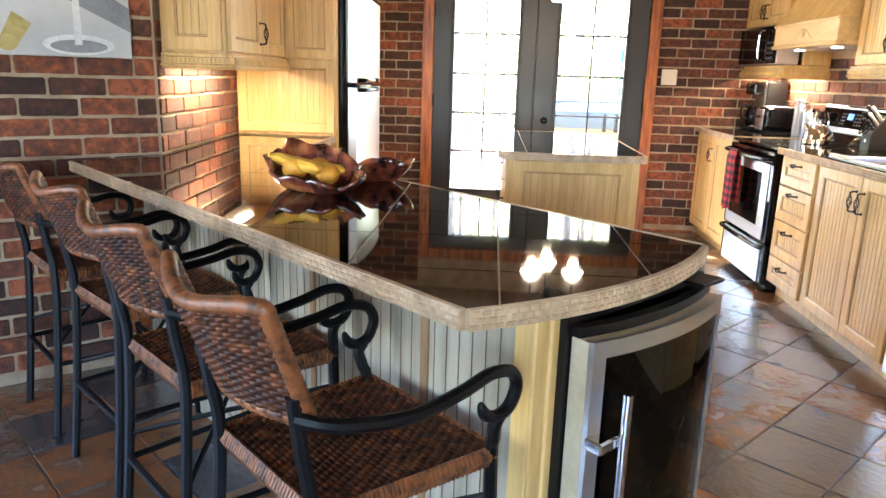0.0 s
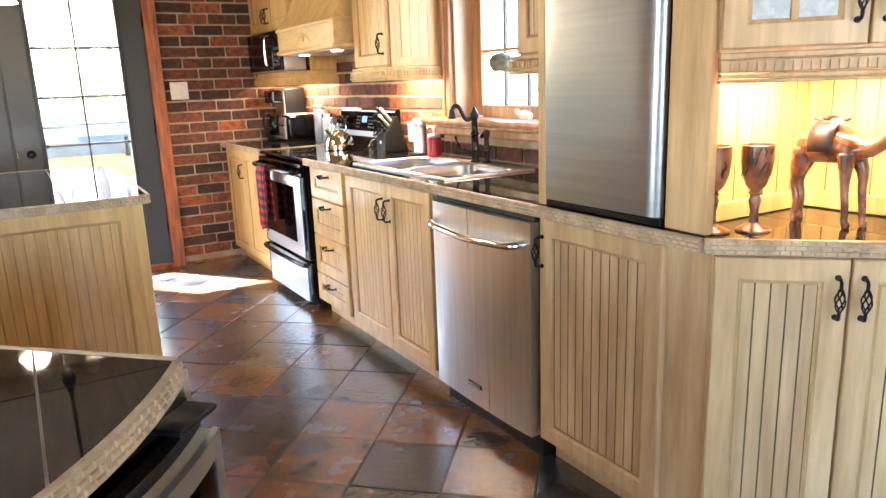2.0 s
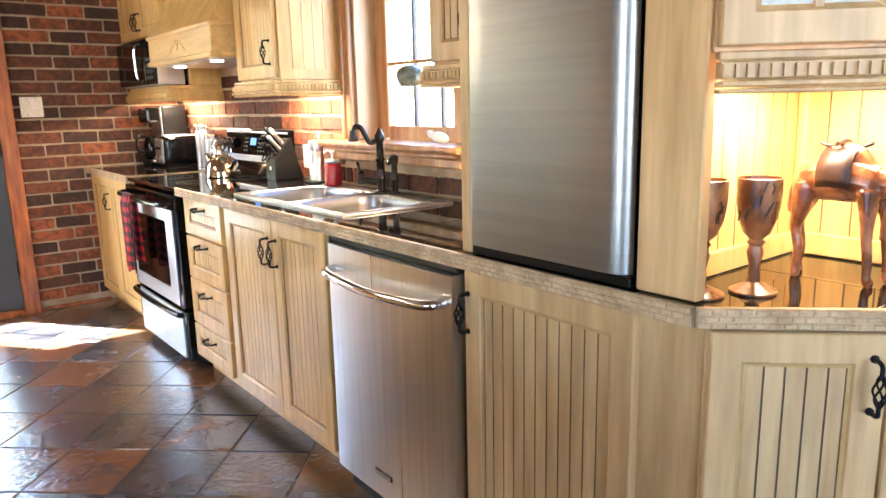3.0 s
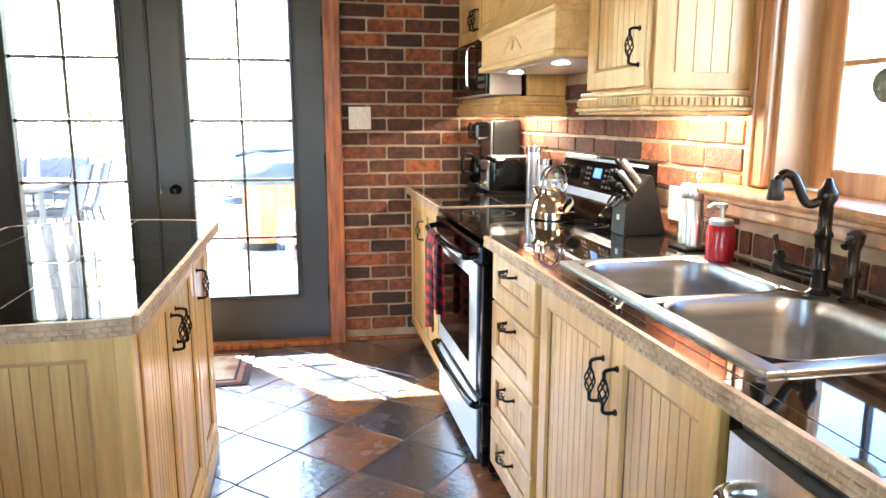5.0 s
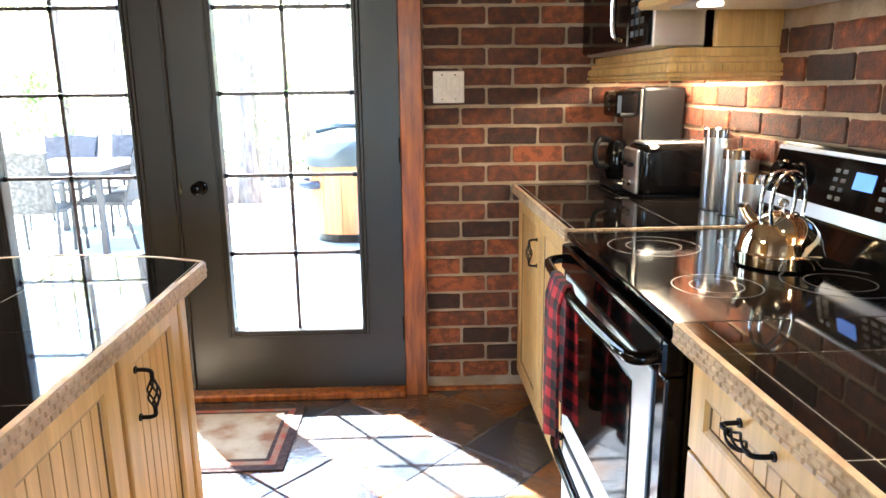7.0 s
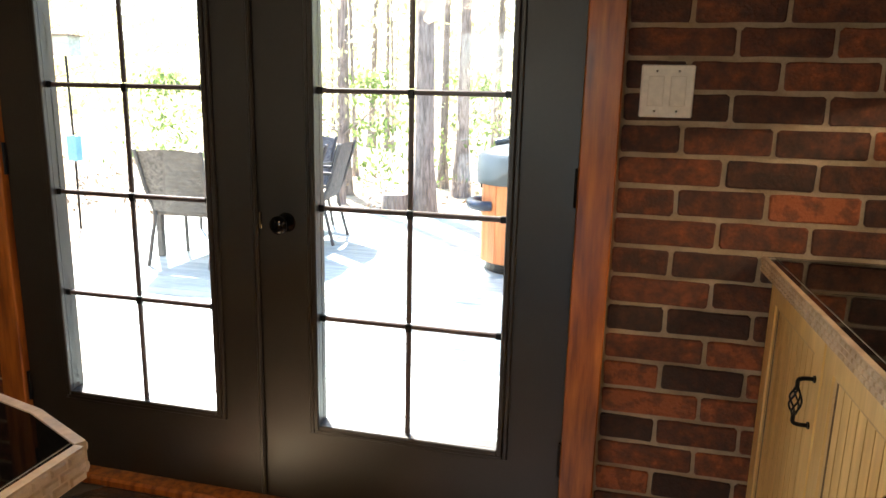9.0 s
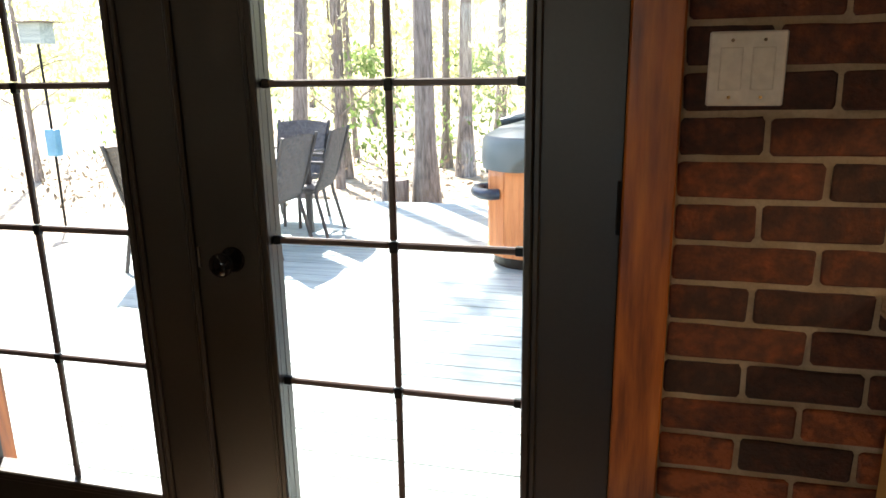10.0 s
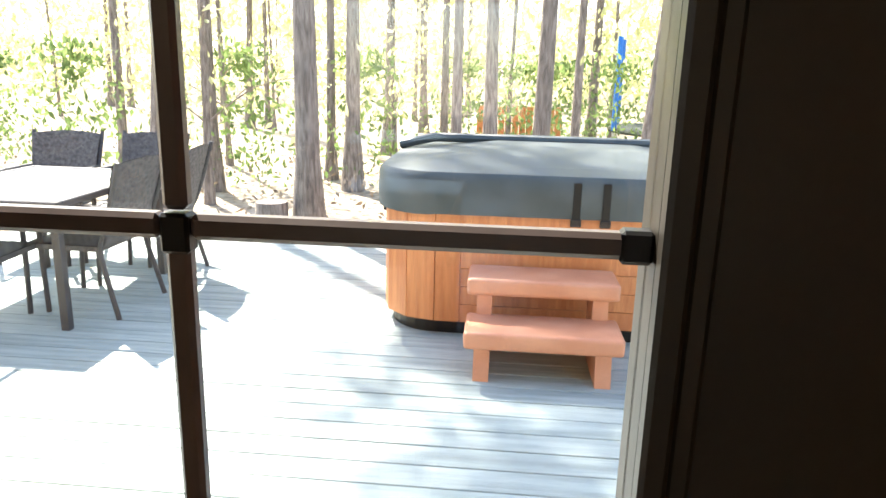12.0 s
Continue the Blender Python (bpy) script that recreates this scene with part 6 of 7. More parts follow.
t = thing("toaster", "black and steel four-slice toaster", "toaster", pose(2.49, 6.205, 0.911))
bm = bms()
box(bm, -0.118, 0.142, -0.085, 0.085, 0.012, 0.192, 0.035, 4)
part("body", bm, BLACK_GLOSS, t, smooth=True)
bm = bms()
box(bm, -0.131, -0.118, -0.075, 0.075, 0.015, 0.175, 0.006)
part("end_plate", bm, STEEL, t)
bm = bms()
box(bm, -0.10, 0.12, -0.06, 0.06, 0.188, 0.198, 0.004)
part("top_plate", bm, STEEL, t)
for y in (-0.03, 0.03):
    bm = bms()
    box(bm, -0.08, 0.10, y - 0.012, y + 0.012, 0.1965, 0.1995)
    part("slot", bm, BLACK_MATT, t)
    bm = bms()
    box(bm, -0.15, -0.13, y - 0.018, y + 0.018, 0.11, 0.125, 0.004)
    part("lever", bm, BLACK_MATT, t)
    bm = bms()
    lathe(bm, [(0.014, 0), (0.014, 0.012), (0.010, 0.016)], 14)
    for v in bm.verts:
        v.co = Vector((-0.131 - v.co.z, y + v.co.x, 0.055 + v.co.y))
    part("dial", bm, CHROME, t, smooth=True)
bm = bms()
box(bm, -0.10, 0.12, -0.07, 0.07, 0.0, 0.013, 0.003)
part("foot", bm, BLACK_MATT, t)

t = thing("coffee_maker", "black coffee maker with steel edged tower", "coffee maker", pose(2.475, 6.445, 0.911))
bm = bms()
box(bm, -0.13, 0.13, -0.11, 0.10, 0.0, 0.032, 0.008)
part("base", bm, BLACK_MATT, t)
bm = bms()
box(bm, -0.03, 0.13, -0.11, 0.10, 0.033, 0.385, 0.010, 2)
part("tower", bm, BLACK_MATT, t)
bm = bms()
box(bm, -0.042, -0.031, -0.108, 0.098, 0.040, 0.380, 0.004)
part("front_plate", bm, STEEL_V, t, "narrow steel front plate")
bm = bms()
box(bm, -0.13, -0.043, -0.10, 0.09, 0.275, 0.375, 0.018, 2)
part("head", bm, BLACK_GLOSS, t)
for z in (0.30, 0.32, 0.34):
    bm = bms()
    box(bm, -0.1325, -0.129, -0.012, 0.002, z, z + 0.008)
    part("button", bm, GREY_PRINT, t)
bm = bms()
lathe(bm, [(0.035, 0.033), (0.044, 0.05), (0.047, 0.10), (0.042, 0.15), (0.032, 0.175), (0.032, 0.185)], 22, -0.090, 0.0)
c = part("carafe", bm, BLACK_GLOSS, t, smooth=True)
bm = bms()
tube(bm, smooth_pts([(-0.125, -0.02, 0.185), (-0.175, -0.05, 0.195), (-0.195, -0.06, 0.150), (-0.185, -0.055, 0.095), (-0.135, -0.02, 0.085)], 5), 0.011, 8)
part("carafe_handle", bm, BLACK_MATT, c, smooth=True)

for x, y, h in ((2.555, 5.905, 0.262), (2.572, 5.795, 0.205), (2.572, 5.690, 0.145)):
    t = thing("canister", "brushed steel lidded storage canister", "canister", pose(x, y, 0.911), group="steel canisters")
    bm = bms()
    lathe(bm, [(0.051, 0), (0.052, 0.003), (0.052, h - 0.032)], 32)
    part("body", bm, STEEL_V, t, smooth=True)
    bm = bms()
    lathe(bm, [(0.0540, h - 0.032), (0.0545, h - 0.004), (0.050, h), (0.01, h + 0.001)], 32)
    part("lid", bm, CHROME, t, smooth=True)

# window: hanging glass globe, glass bird on the sill
t = thing("hanging_globe", "grey-green glass globe planter hanging at the window", "planter", pose(2.69, 3.865, 1.385))
bm = bms()
bmesh.ops.create_uvsphere(bm, u_segments=24, v_segments=16, radius=0.058)
for v in bm.verts:
    v.co.z = max(v.co.z, -0.045) * (0.75 if v.co.z > 0 else 1.0)
g = part("globe", bm, mat("green_glass_globe", (0.10, 0.12, 0.085), (0.26, 0.29, 0.24), scale=30, rough=0.12, bump=0.1, bscale=40), t, "grey-green glass globe", True)
bm = bms()
tube(bm, [(0, 0, 0.054), (0.004, 0, 0.09), (0, 0, 0.12), (0, 0, 0.66)], 0.0022, 6)
part("cord", bm, WHITE, t)
MOSS = mat("moss", (0.05, 0.09, 0.03), (0.12, 0.16, 0.06), scale=40, rough=0.9, bump=0.6)
bm = bms()
rg = random.Random(4)
for i in range(40):
    a, r = rg.uniform(0, 6.28), rg.uniform(0, 0.036)
    bmesh.ops.create_icosphere(bm, subdivisions=1, radius=rg.uniform(0.006, 0.012), matrix=pose(r * math.cos(a), r * math.sin(a), -0.030 + rg.uniform(0, 0.012)))
q = part("moss", bm, MOSS, t, "green moss", True)
q["kind"] = "stuff"
bm = bms()
tube(bm, smooth_pts([(-0.0, -0.06, 0.02), (0.0, -0.045, 0.022), (0, -0.01, 0.028), (0, 0.03, 0.03), (0, 0.055, 0.045), (0, 0.07, 0.05)], 4), [0.004, 0.006, 0.009, 0.013, 0.017, 0.019, 0.02, 0.021, 0.022, 0.022, 0.02, 0.017, 0.014, 0.012, 0.013, 0.013, 0.011, 0.008, 0.005, 0.003, 0.002], 10)
solid("glass_bird", bm, mat("milk_glass", (0.75, 0.76, 0.76), (0.8, 0.8, 0.8), rough=0.15, bump=0), "small white glass bird on the window sill", "ornament", smooth=True, m=pose(2.62, 3.60, 1.113))


# ---- ornaments in the lit niche ----
CARVED = mat("carved_wood", (0.10, 0.032, 0.012), (0.40, 0.165, 0.062), scale=10, rough=0.28, bump=0.25, bscale=50, stretch=(2, 2, 1), coat=0.4, c3=(0.25, 0.088, 0.032))
INK = mat("dark_inlay", (0.03, 0.012, 0.008), (0.06, 0.025, 0.015), rough=0.5)


def goblet(m, s):
    t = thing("goblet", "carved brown wooden goblet in the niche", "goblet", m, group="wooden goblets")
    bm = bms()
    s *= 1.12
    lathe(bm, [(0.036 * s, 0), (0.036 * s, 0.004), (0.026 * s, 0.010), (0.010 * s, 0.020), (0.0085 * s, 0.05), (0.013 * s, 0.075), (0.010 * s, 0.088), (0.014 * s, 0.094), (0.010 * s, 0.10), (0.020 * s, 0.112), (0.029 * s, 0.14), (0.033 * s, 0.175), (0.033 * s, 0.212), (0.031 * s, 0.213), (0.029 * s, 0.17), (0.01 * s, 0.125)], 28)
    c = part("cup", bm, CARVED, t, "turned and polished wood", True)
    rg = random.Random(round(s * 100))
    for k in range(9):
        a = radians(190 + rg.uniform(-55, 75))
        z = rg.uniform(0.135, 0.195)
        pts = [(0.0338 * s * math.cos(a + 0.10 * i * rg.choice((-1, 1))) * (0.90 + 0.1 * min(1, (z + 0.012 * i - 0.12) / 0.05)), 0.0338 * s * math.sin(a + 0.10 * i) * (0.90 + 0.1 * min(1, (z + 0.012 * i - 0.12) / 0.05)), z + 0.010 * i) for i in range(3)]
        q = bms()
        tube(q, pts, 0.0016, 5)
        part("inlay", q, INK, c)


goblet(pose(2.078, 2.142, 0.911), 1.12)
goblet(pose(2.167, 2.086, 0.911), 1.05)


def camel():
    bm = bms()
    tube(bm, smooth_pts([(-0.095, 0, 0.215), (-0.07, 0, 0.222), (-0.02, 0, 0.225), (0.03, 0, 0.222), (0.07, 0, 0.212), (0.09, 0, 0.205)], 4), [0.022, 0.030, 0.038, 0.044, 0.047, 0.049, 0.050, 0.050, 0.050, 0.050, 0.050, 0.049, 0.048, 0.046, 0.044, 0.042, 0.038, 0.034, 0.029, 0.022, 0.012], 14)
    tube(bm, smooth_pts([(-0.055, 0, 0.25), (-0.03, 0, 0.272), (0.0, 0, 0.285), (0.03, 0, 0.268), (0.055, 0, 0.245)], 3), [0.018, 0.022, 0.024, 0.024, 0.023, 0.021, 0.020, 0.022, 0.024, 0.024, 0.023, 0.020, 0.015], 10)
    tube(bm, smooth_pts([(0.075, 0, 0.218), (0.11, 0, 0.222), (0.142, 0, 0.238), (0.165, 0, 0.262), (0.178, 0, 0.288), (0.186, 0, 0.312)], 4), [0.034, 0.032, 0.029, 0.026, 0.024, 0.023, 0.022, 0.021, 0.020, 0.0195, 0.019, 0.0185, 0.018, 0.0175, 0.017, 0.017, 0.017, 0.017, 0.0175, 0.018, 0.018], 12)
    tube(bm, smooth_pts([(0.170, 0, 0.312), (0.188, 0, 0.326), (0.215, 0, 0.338), (0.236, 0, 0.345)], 4), [0.018, 0.024, 0.027, 0.027, 0.025, 0.023, 0.021, 0.020, 0.020, 0.021, 0.020, 0.017, 0.010], 12)
    for s in (-1, 1):
        tube(bm, [(0.168, s * 0.014, 0.335), (0.160, s * 0.020, 0.348), (0.156, s * 0.022, 0.352)], [0.006, 0.005, 0.002], 6)
        sh = 0.0 if s < 0 else 0.02
        tube(bm, smooth_pts([(-0.075, s * 0.022, 0.215), (-0.080 - sh, s * 0.026, 0.165), (-0.092 - sh, s * 0.026, 0.115), (-0.082 - sh, s * 0.026, 0.06), (-0.088 - sh, s * 0.026, 0.012), (-0.078 - sh, s * 0.026, 0.004)], 3), [0.030, 0.030, 0.027, 0.024, 0.020, 0.016, 0.0135, 0.012, 0.0115, 0.0105, 0.010, 0.0095, 0.010, 0.011, 0.012, 0.011], 10)
        tube(bm, smooth_pts([(0.058, s * 0.022, 0.205), (0.062 + sh, s * 0.025, 0.155), (0.064 + sh, s * 0.025, 0.105), (0.070 + sh, s * 0.025, 0.055), (0.072 + sh, s * 0.025, 0.012), (0.084 + sh, s * 0.025, 0.004)], 3), [0.026, 0.024, 0.021, 0.018, 0.0155, 0.0135, 0.0125, 0.0115, 0.011, 0.0105, 0.010, 0.0095, 0.010, 0.011, 0.012, 0.011], 10)
    tube(bm, smooth_pts([(-0.098, 0, 0.225), (-0.118, 0, 0.20), (-0.124, 0, 0.165), (-0.120, 0, 0.14)], 3), [0.010, 0.008, 0.007, 0.006, 0.006, 0.005, 0.005, 0.006, 0.007, 0.003], 8)
    m = pose(2.372, 2.022, 0.911, 0, 0, -90) @ Matrix.Diagonal((0.84, 0.95, 0.88, 1))
    ob = solid("camel_figure", bm, CARVED, "carved reddish wooden camel figure in the niche", "figurine", smooth=True, m=m)
    rm = ob.modifiers.new("fuse", "REMESH")
    rm.mode, rm.voxel_size, rm.use_smooth_shade = "VOXEL", 0.0032, True
    q = bms()
    n = 12
    loops = []
    for u in (-0.045, -0.02, 0.005, 0.028):
        loops.append([q.verts.new((u, 0.052 * math.cos(a), 0.236 + 0.060 * math.sin(a) - 0.004 * abs(u + 0.01) * 20)) for a in [radians(-25 + 230 * i / n) for i in range(n + 1)]])
    for p, r in zip(loops, loops[1:]):
        for i in range(n):
            q.faces.new((p[i], p[i + 1], r[i + 1], r[i]))
    sd = solid("saddle_cloth", q, INK, "dark leather saddle cloth on the wooden camel", "saddle", smooth=True, m=m)
    so = sd.modifiers.new("thick", "SOLIDIFY")
    so.thickness = 0.004
    q = bms()
    tube(q, smooth_pts([(-0.062, 0, 0.302), (-0.04, 0, 0.296), (-0.005, 0, 0.300), (0.03, 0, 0.296), (0.05, 0, 0.304)], 3), 0.0045, 8)
    tube(q, smooth_pts([(-0.012, 0.03, 0.302), (-0.008, 0, 0.308), (-0.012, -0.03, 0.302)], 3), 0.005, 8)
    solid("saddle", q, INK, "small dark saddle frame on the wooden camel", "saddle", smooth=True, m=m)


camel()


# ---- painting on the angled wall ----
def painting():
    along = (CA - CB).normalized()
    p = CA - along * 0.098
    t = thing("painting", "unframed canvas of bottle, cork and wine glass", "painting", pose(p.x, p.y, 1.300, 0, 0, ang) @ pose(0, -0.012, 0))
    CANVAS = mat("painted_canvas", (0.42, 0.43, 0.43), (0.66, 0.66, 0.63), scale=2.2, rough=0.7, bump=0.15, bscale=300)
    bm = bms()
    box(bm, -1.15, 0.0, -0.030, 0.0, 0.0, 0.80, 0.003)
    c = part("canvas", bm, CANVAS, t, "pale grey canvas")

    def blob(name, pts, material, y=-0.0312):
        q = bms()
        f = [q.verts.new((x, y, z)) for x, z in pts]
        b = [q.verts.new((x, y + 0.001, z)) for x, z in pts]
        for i in range(len(pts)):
            q.faces.new((f[i], f[(i + 1) % len(pts)], b[(i + 1) % len(pts)], b[i]))
        q.faces.new(f)
        part(name, q, material, c)

    el = lambda cx, cz, rx, rz, a0=0, a1=360, n=28: [(cx + rx * math.cos(radians(a0 + (a1 - a0) * i / n)), cz + rz * math.sin(radians(a0 + (a1 - a0) * i / n))) for i in range(n)]
    GREYP = mat("painted_shadow", (0.20, 0.21, 0.22), (0.36, 0.37, 0.37), scale=5, rough=0.7)
    DARKP = mat("painted_bottle", (0.03, 0.035, 0.04), (0.12, 0.13, 0.14), scale=6, rough=0.6)
    CORKP = mat("painted_cork", (0.40, 0.33, 0.10), (0.55, 0.46, 0.18), scale=25, rough=0.7)
    PALEP = mat("painted_glass", (0.66, 0.67, 0.66), (0.78, 0.78, 0.75), scale=6, rough=0.7)
    blob("bottle_shadow", [(-0.30, 0.25), (0.0, 0.10), (0.0, 0.19), (-0.25, 0.34)], GREYP)
    blob("bottle", [(-0.55, 0.62), (-0.55, 0.27)] + el(-0.43, 0.25, 0.12, 0.05, 180, 360) + [(-0.31, 0.27), (-0.31, 0.62)], DARKP)
    blob("bottle_foot", el(-0.43, 0.235, 0.10, 0.035), GREYP, -0.0318)
    blob("cork", [(-0.455, 0.055), (-0.40, 0.030), (-0.345, 0.115), (-0.405, 0.155)], CORKP, -0.0320)
    blob("cork_end", el(-0.428, 0.045, 0.034, 0.030), CORKP, -0.0324)
    blob("glass_foot", el(-0.19, 0.045, 0.125, 0.038), PALEP, -0.0318)
    blob("glass_foot_line", el(-0.19, 0.040, 0.10, 0.024), GREYP, -0.0321)
    blob("glass_stem", [(-0.205, 0.045), (-0.178, 0.045), (-0.180, 0.45), (-0.200, 0.45)], PALEP, -0.0326)


painting()


# ---- door mat ----
t = thing("door_mat", "patterned mat with dark border by the door", "mat", pose(0.72, 6.19, 0.001))
MATB = mat("mat_border", (0.05, 0.025, 0.02), (0.10, 0.06, 0.05), scale=60, rough=0.95, bump=0.6, bscale=300)
MATC = mat("mat_field", (0.30, 0.13, 0.05), (0.58, 0.49, 0.34), scale=7, rough=0.95, bump=0.6, bscale=300, c3=(0.50, 0.41, 0.27))
MATP = mat("mat_band", (0.34, 0.24, 0.15), (0.42, 0.10, 0.06), scale=22, rough=0.95, bump=0.6, bscale=300)
for nm, a, b, h, mm in (("border", 0.39, 0.26, 0.006, MATB), ("band", 0.355, 0.225, 0.0075, MATP), ("inner_border", 0.33, 0.20, 0.0085, MATB), ("field", 0.315, 0.185, 0.0095, MATC)):
    bm = bms()
    box(bm, -a, a, -b, b, 0.0, h, 0.002)
    part(nm, bm, mm, t)


# ---- the kitchen stands slightly out of square with the glazed wall ----
SQUARE = ("wall_north", "wall_south", "wall_side", "floor", "ceiling", "roof_eave", "door_", "trim_", "baseboard", "light_switch", "sun", "window_light")
OUT_OF_SQUARE = Matrix.Translation((1.99, 6.60, 0)) @ Matrix.Rotation(radians(1.4), 4, "Z") @ Matrix.Translation((-1.99, -6.60, 0))
for ob in list(bpy.data.objects):
    if ob.parent is None and ob.type != "CAMERA" and not ob.name.startswith(SQUARE):
        ob.matrix_basis = OUT_OF_SQUARE @ ob.matrix_basis


# ---- outside: deck, ground, trees ----
DECK_Z = -0.05
BOARD = mat("weathered_deck_board", (0.27, 0.32, 0.30), (0.39, 0.445, 0.42), scale=3, rough=0.75, bump=0.35, bscale=30, stretch=(0.6, 8, 8), rnd=0.10)
SOIL = mat("leaf_litter", (0.20, 0.15, 0.10), (0.42, 0.36, 0.28), scale=7, rough=0.95, bump=0.8, bscale=40, c3=(0.34, 0.27, 0.19))
bm = bms()
n = 40
gv = [[bm.verts.new((-150 + 300 * i / n, 6.9 + 220 * (j / n) ** 2.2 - 0.0, -0.40 - 0.0035 * 220 * (j / n) ** 2.2 + (noise.noise(Vector((i * 0.7, j * 0.9, 0))) * 0.25 if j > 8 else 0))) for j in range(n + 1)] for i in range(n + 1)]
for i in range(n):
    for j in range(n):
        bm.faces.new((gv[i][j], gv[i + 1][j], gv[i + 1][j + 1], gv[i][j + 1]))
back = [bm.verts.new((x, y, -0.42)) for x, y in ((-150, -150), (150, -150), (150, 6.9), (-150, 6.9))]
bm.faces.new(back)
solid("ground", bm, SOIL, "sunlit forest floor with dry leaves", "ground", "structure", smooth=True)
deck = thing("deck", "weathered grey wooden deck behind the house", "deck", kind="structure")
bm = bms()
box(bm, -2.9, 5.5, 6.82, 12.20, -0.30, DECK_Z - 0.042)
part("deck_frame", bm, BOARD, deck)
bw = 0.142
board_me = None
for i in range(38):
    if board_me is None:
        bm = bms()
        box(bm, -2.4, 6.0, 0.0, bw - 0.006, -0.038, 0.0, 0.003)
        board_me = mesh_of("board", bm, BOARD)
    ob = new("board", board_me)
    ob.parent = deck
    ob.matrix_basis = pose(-0.5, 6.815 + i * bw, DECK_Z + random.uniform(-0.001, 0.001))

BARK = mat("bark", (0.13, 0.105, 0.088), (0.31, 0.26, 0.22), scale=6, rough=0.95, bump=0.9, bscale=18, stretch=(5, 5, 0.9), rnd=0.15)
LEAF = leaf_mat("spring_leaf", (0.46, 0.47, 0.20), (0.64, 0.63, 0.34))
LEAF_G = leaf_mat("evergreen_leaf", (0.10, 0.16, 0.05), (0.22, 0.30, 0.10))


def leaves(bm, centre, spread, count, size, rg):
    for k in range(count):
        p = Vector(centre) + Vector((rg.gauss(0, spread[0]), rg.gauss(0, spread[1]), rg.gauss(0, spread[2])))
        e = Euler((rg.uniform(0, 6.28), rg.uniform(0, 6.28), rg.uniform(0, 6.28))).to_matrix()
        s = size * rg.uniform(0.6, 1.3)
        q = [bm.verts.new(p + e @ Vector(v) * s) for v in ((-1, 0, 0), (-0.2, -0.45, 0.1), (1, 0, 0), (-0.2, 0.45, 0.1))]
        bm.faces.new(q)


def tree(name, label, h, r, seed, crown_from, leaf_count, group):
    rg = random.Random(seed)
    t = thing(name, label, "tree", group=group)
    bm = bms()
    lean = Vector((rg.uniform(-0.5, 0.5), rg.uniform(-0.3, 0.3), 0)) * h * 0.05
    pts, rad = [], []
    for i in range(16):
        u = i / 15
        pts.append(Vector((lean.x * u + 0.05 * math.sin(3 * u * rg.uniform(0.9, 1.1)), lean.y * u, -0.15 + h * u)))
        rad.append(r * (1 - 0.75 * u) * (1 + 0.9 * math.exp(-u * 34)) * (1 + rg.uniform(-0.05, 0.05)))
    tube(bm, pts, rad, 10)
    part("trunk", bm, BARK, t, smooth=True)
    cr = bms()
    for k in range(9):
        u = rg.uniform(crown_from, 0.95)
        p = pts[int(u * 15)]
        a = rg.uniform(0, 6.28)
        ln = h * rg.uniform(0.10, 0.22) * (1.2 - u)
        e = p + Vector((math.cos(a) * ln, math.sin(a) * ln, ln * rg.uniform(0.1, 0.6)))
        q = bms()
        tube(q, smooth_pts([p, (p + e) / 2 + Vector((0, 0, 0.1 * ln)), e], 3), [r * 0.3 * (1 - u * 0.6) * (1 - 0.13 * i) for i in range(7)], 6)
        part("limb", q, BARK, t, smooth=True)
        for w in (0.55, 1.0):
            c = p + (e - p) * w
            leaves(cr, c, (ln * 0.32, ln * 0.32, ln * 0.22), leaf_count // 18, 0.07, rg)
    part("crown", cr, LEAF, t, "sparse yellow-green spring leaves")
    return t


G = "forest trees beyond the deck"
LBL = "tall bare-trunked forest tree with spring leaves"
kinds = [tree("tree", LBL, 16, 0.108, 1, 0.45, 360, G), tree("tree", LBL, 14, 0.105, 2, 0.4, 360, G), tree("tree", LBL, 12, 0.075, 3, 0.3, 300, G), tree("tree", LBL, 9, 0.05, 4, 0.12, 360, G)]
kinds[0].matrix_world = pose(-0.53, 12.55, -0.35)
kinds[1].matrix_world = pose(-2.85, 14.2, -0.35, 0, 2, 30)
kinds[2].matrix_world = pose(0.62, 15.6, -0.38, 0, -1, 80)
kinds[3].matrix_world = pose(-8.2, 15.2, -0.38, 0, 0, 10)
spots = [(1, 1.05, 16.6), (0, 1.7, 15.2), (2, 2.35, 17.5), (1, 3.1, 15.8), (0, 3.9, 17.2), (2, 4.6, 15.0), (0, -1.0, 16.6), (2, -1.55, 17.5), (1, -3.0, 16.2), (0, -4.1, 15.3), (2, -4.8, 17.0), (1, -5.6, 14.2), (3, -2.6, 15.1), (3, -0.65, 18.5), (2, 0.15, 19.0), (1, 5.4, 18.5), (0, -6.6, 17.8), (2, -7.6, 15.5), (3, -3.7, 18.6), (3, 1.3, 20.5)]
rg = random.Random(12)
for i in range(34):
    spots.append((rg.randrange(4), rg.uniform(-16, 13), rg.uniform(20, 38)))
for k, x, y in spots:
    if -0.77 * (y - 6.6) - 1.6 < x < -0.77 * (y - 6.6) + 2.6 and y < 26:
        continue
    copy_thing(kinds[k], pose(x, y, -0.40 - 0.0035 * (y - 7), 0, rg.uniform(-1.5, 1.5), rg.uniform(0, 360)))


def undergrowth(name, label, spotlist, mm, size, seed):
    q = bms()
    r2 = random.Random(seed)
    for x, y, z, s, k in spotlist:
        leaves(q, (x, y, z), (s, s * 0.8, s * 0.55), k, size, r2)
    return solid(name, q, mm, label, "undergrowth", "stuff")


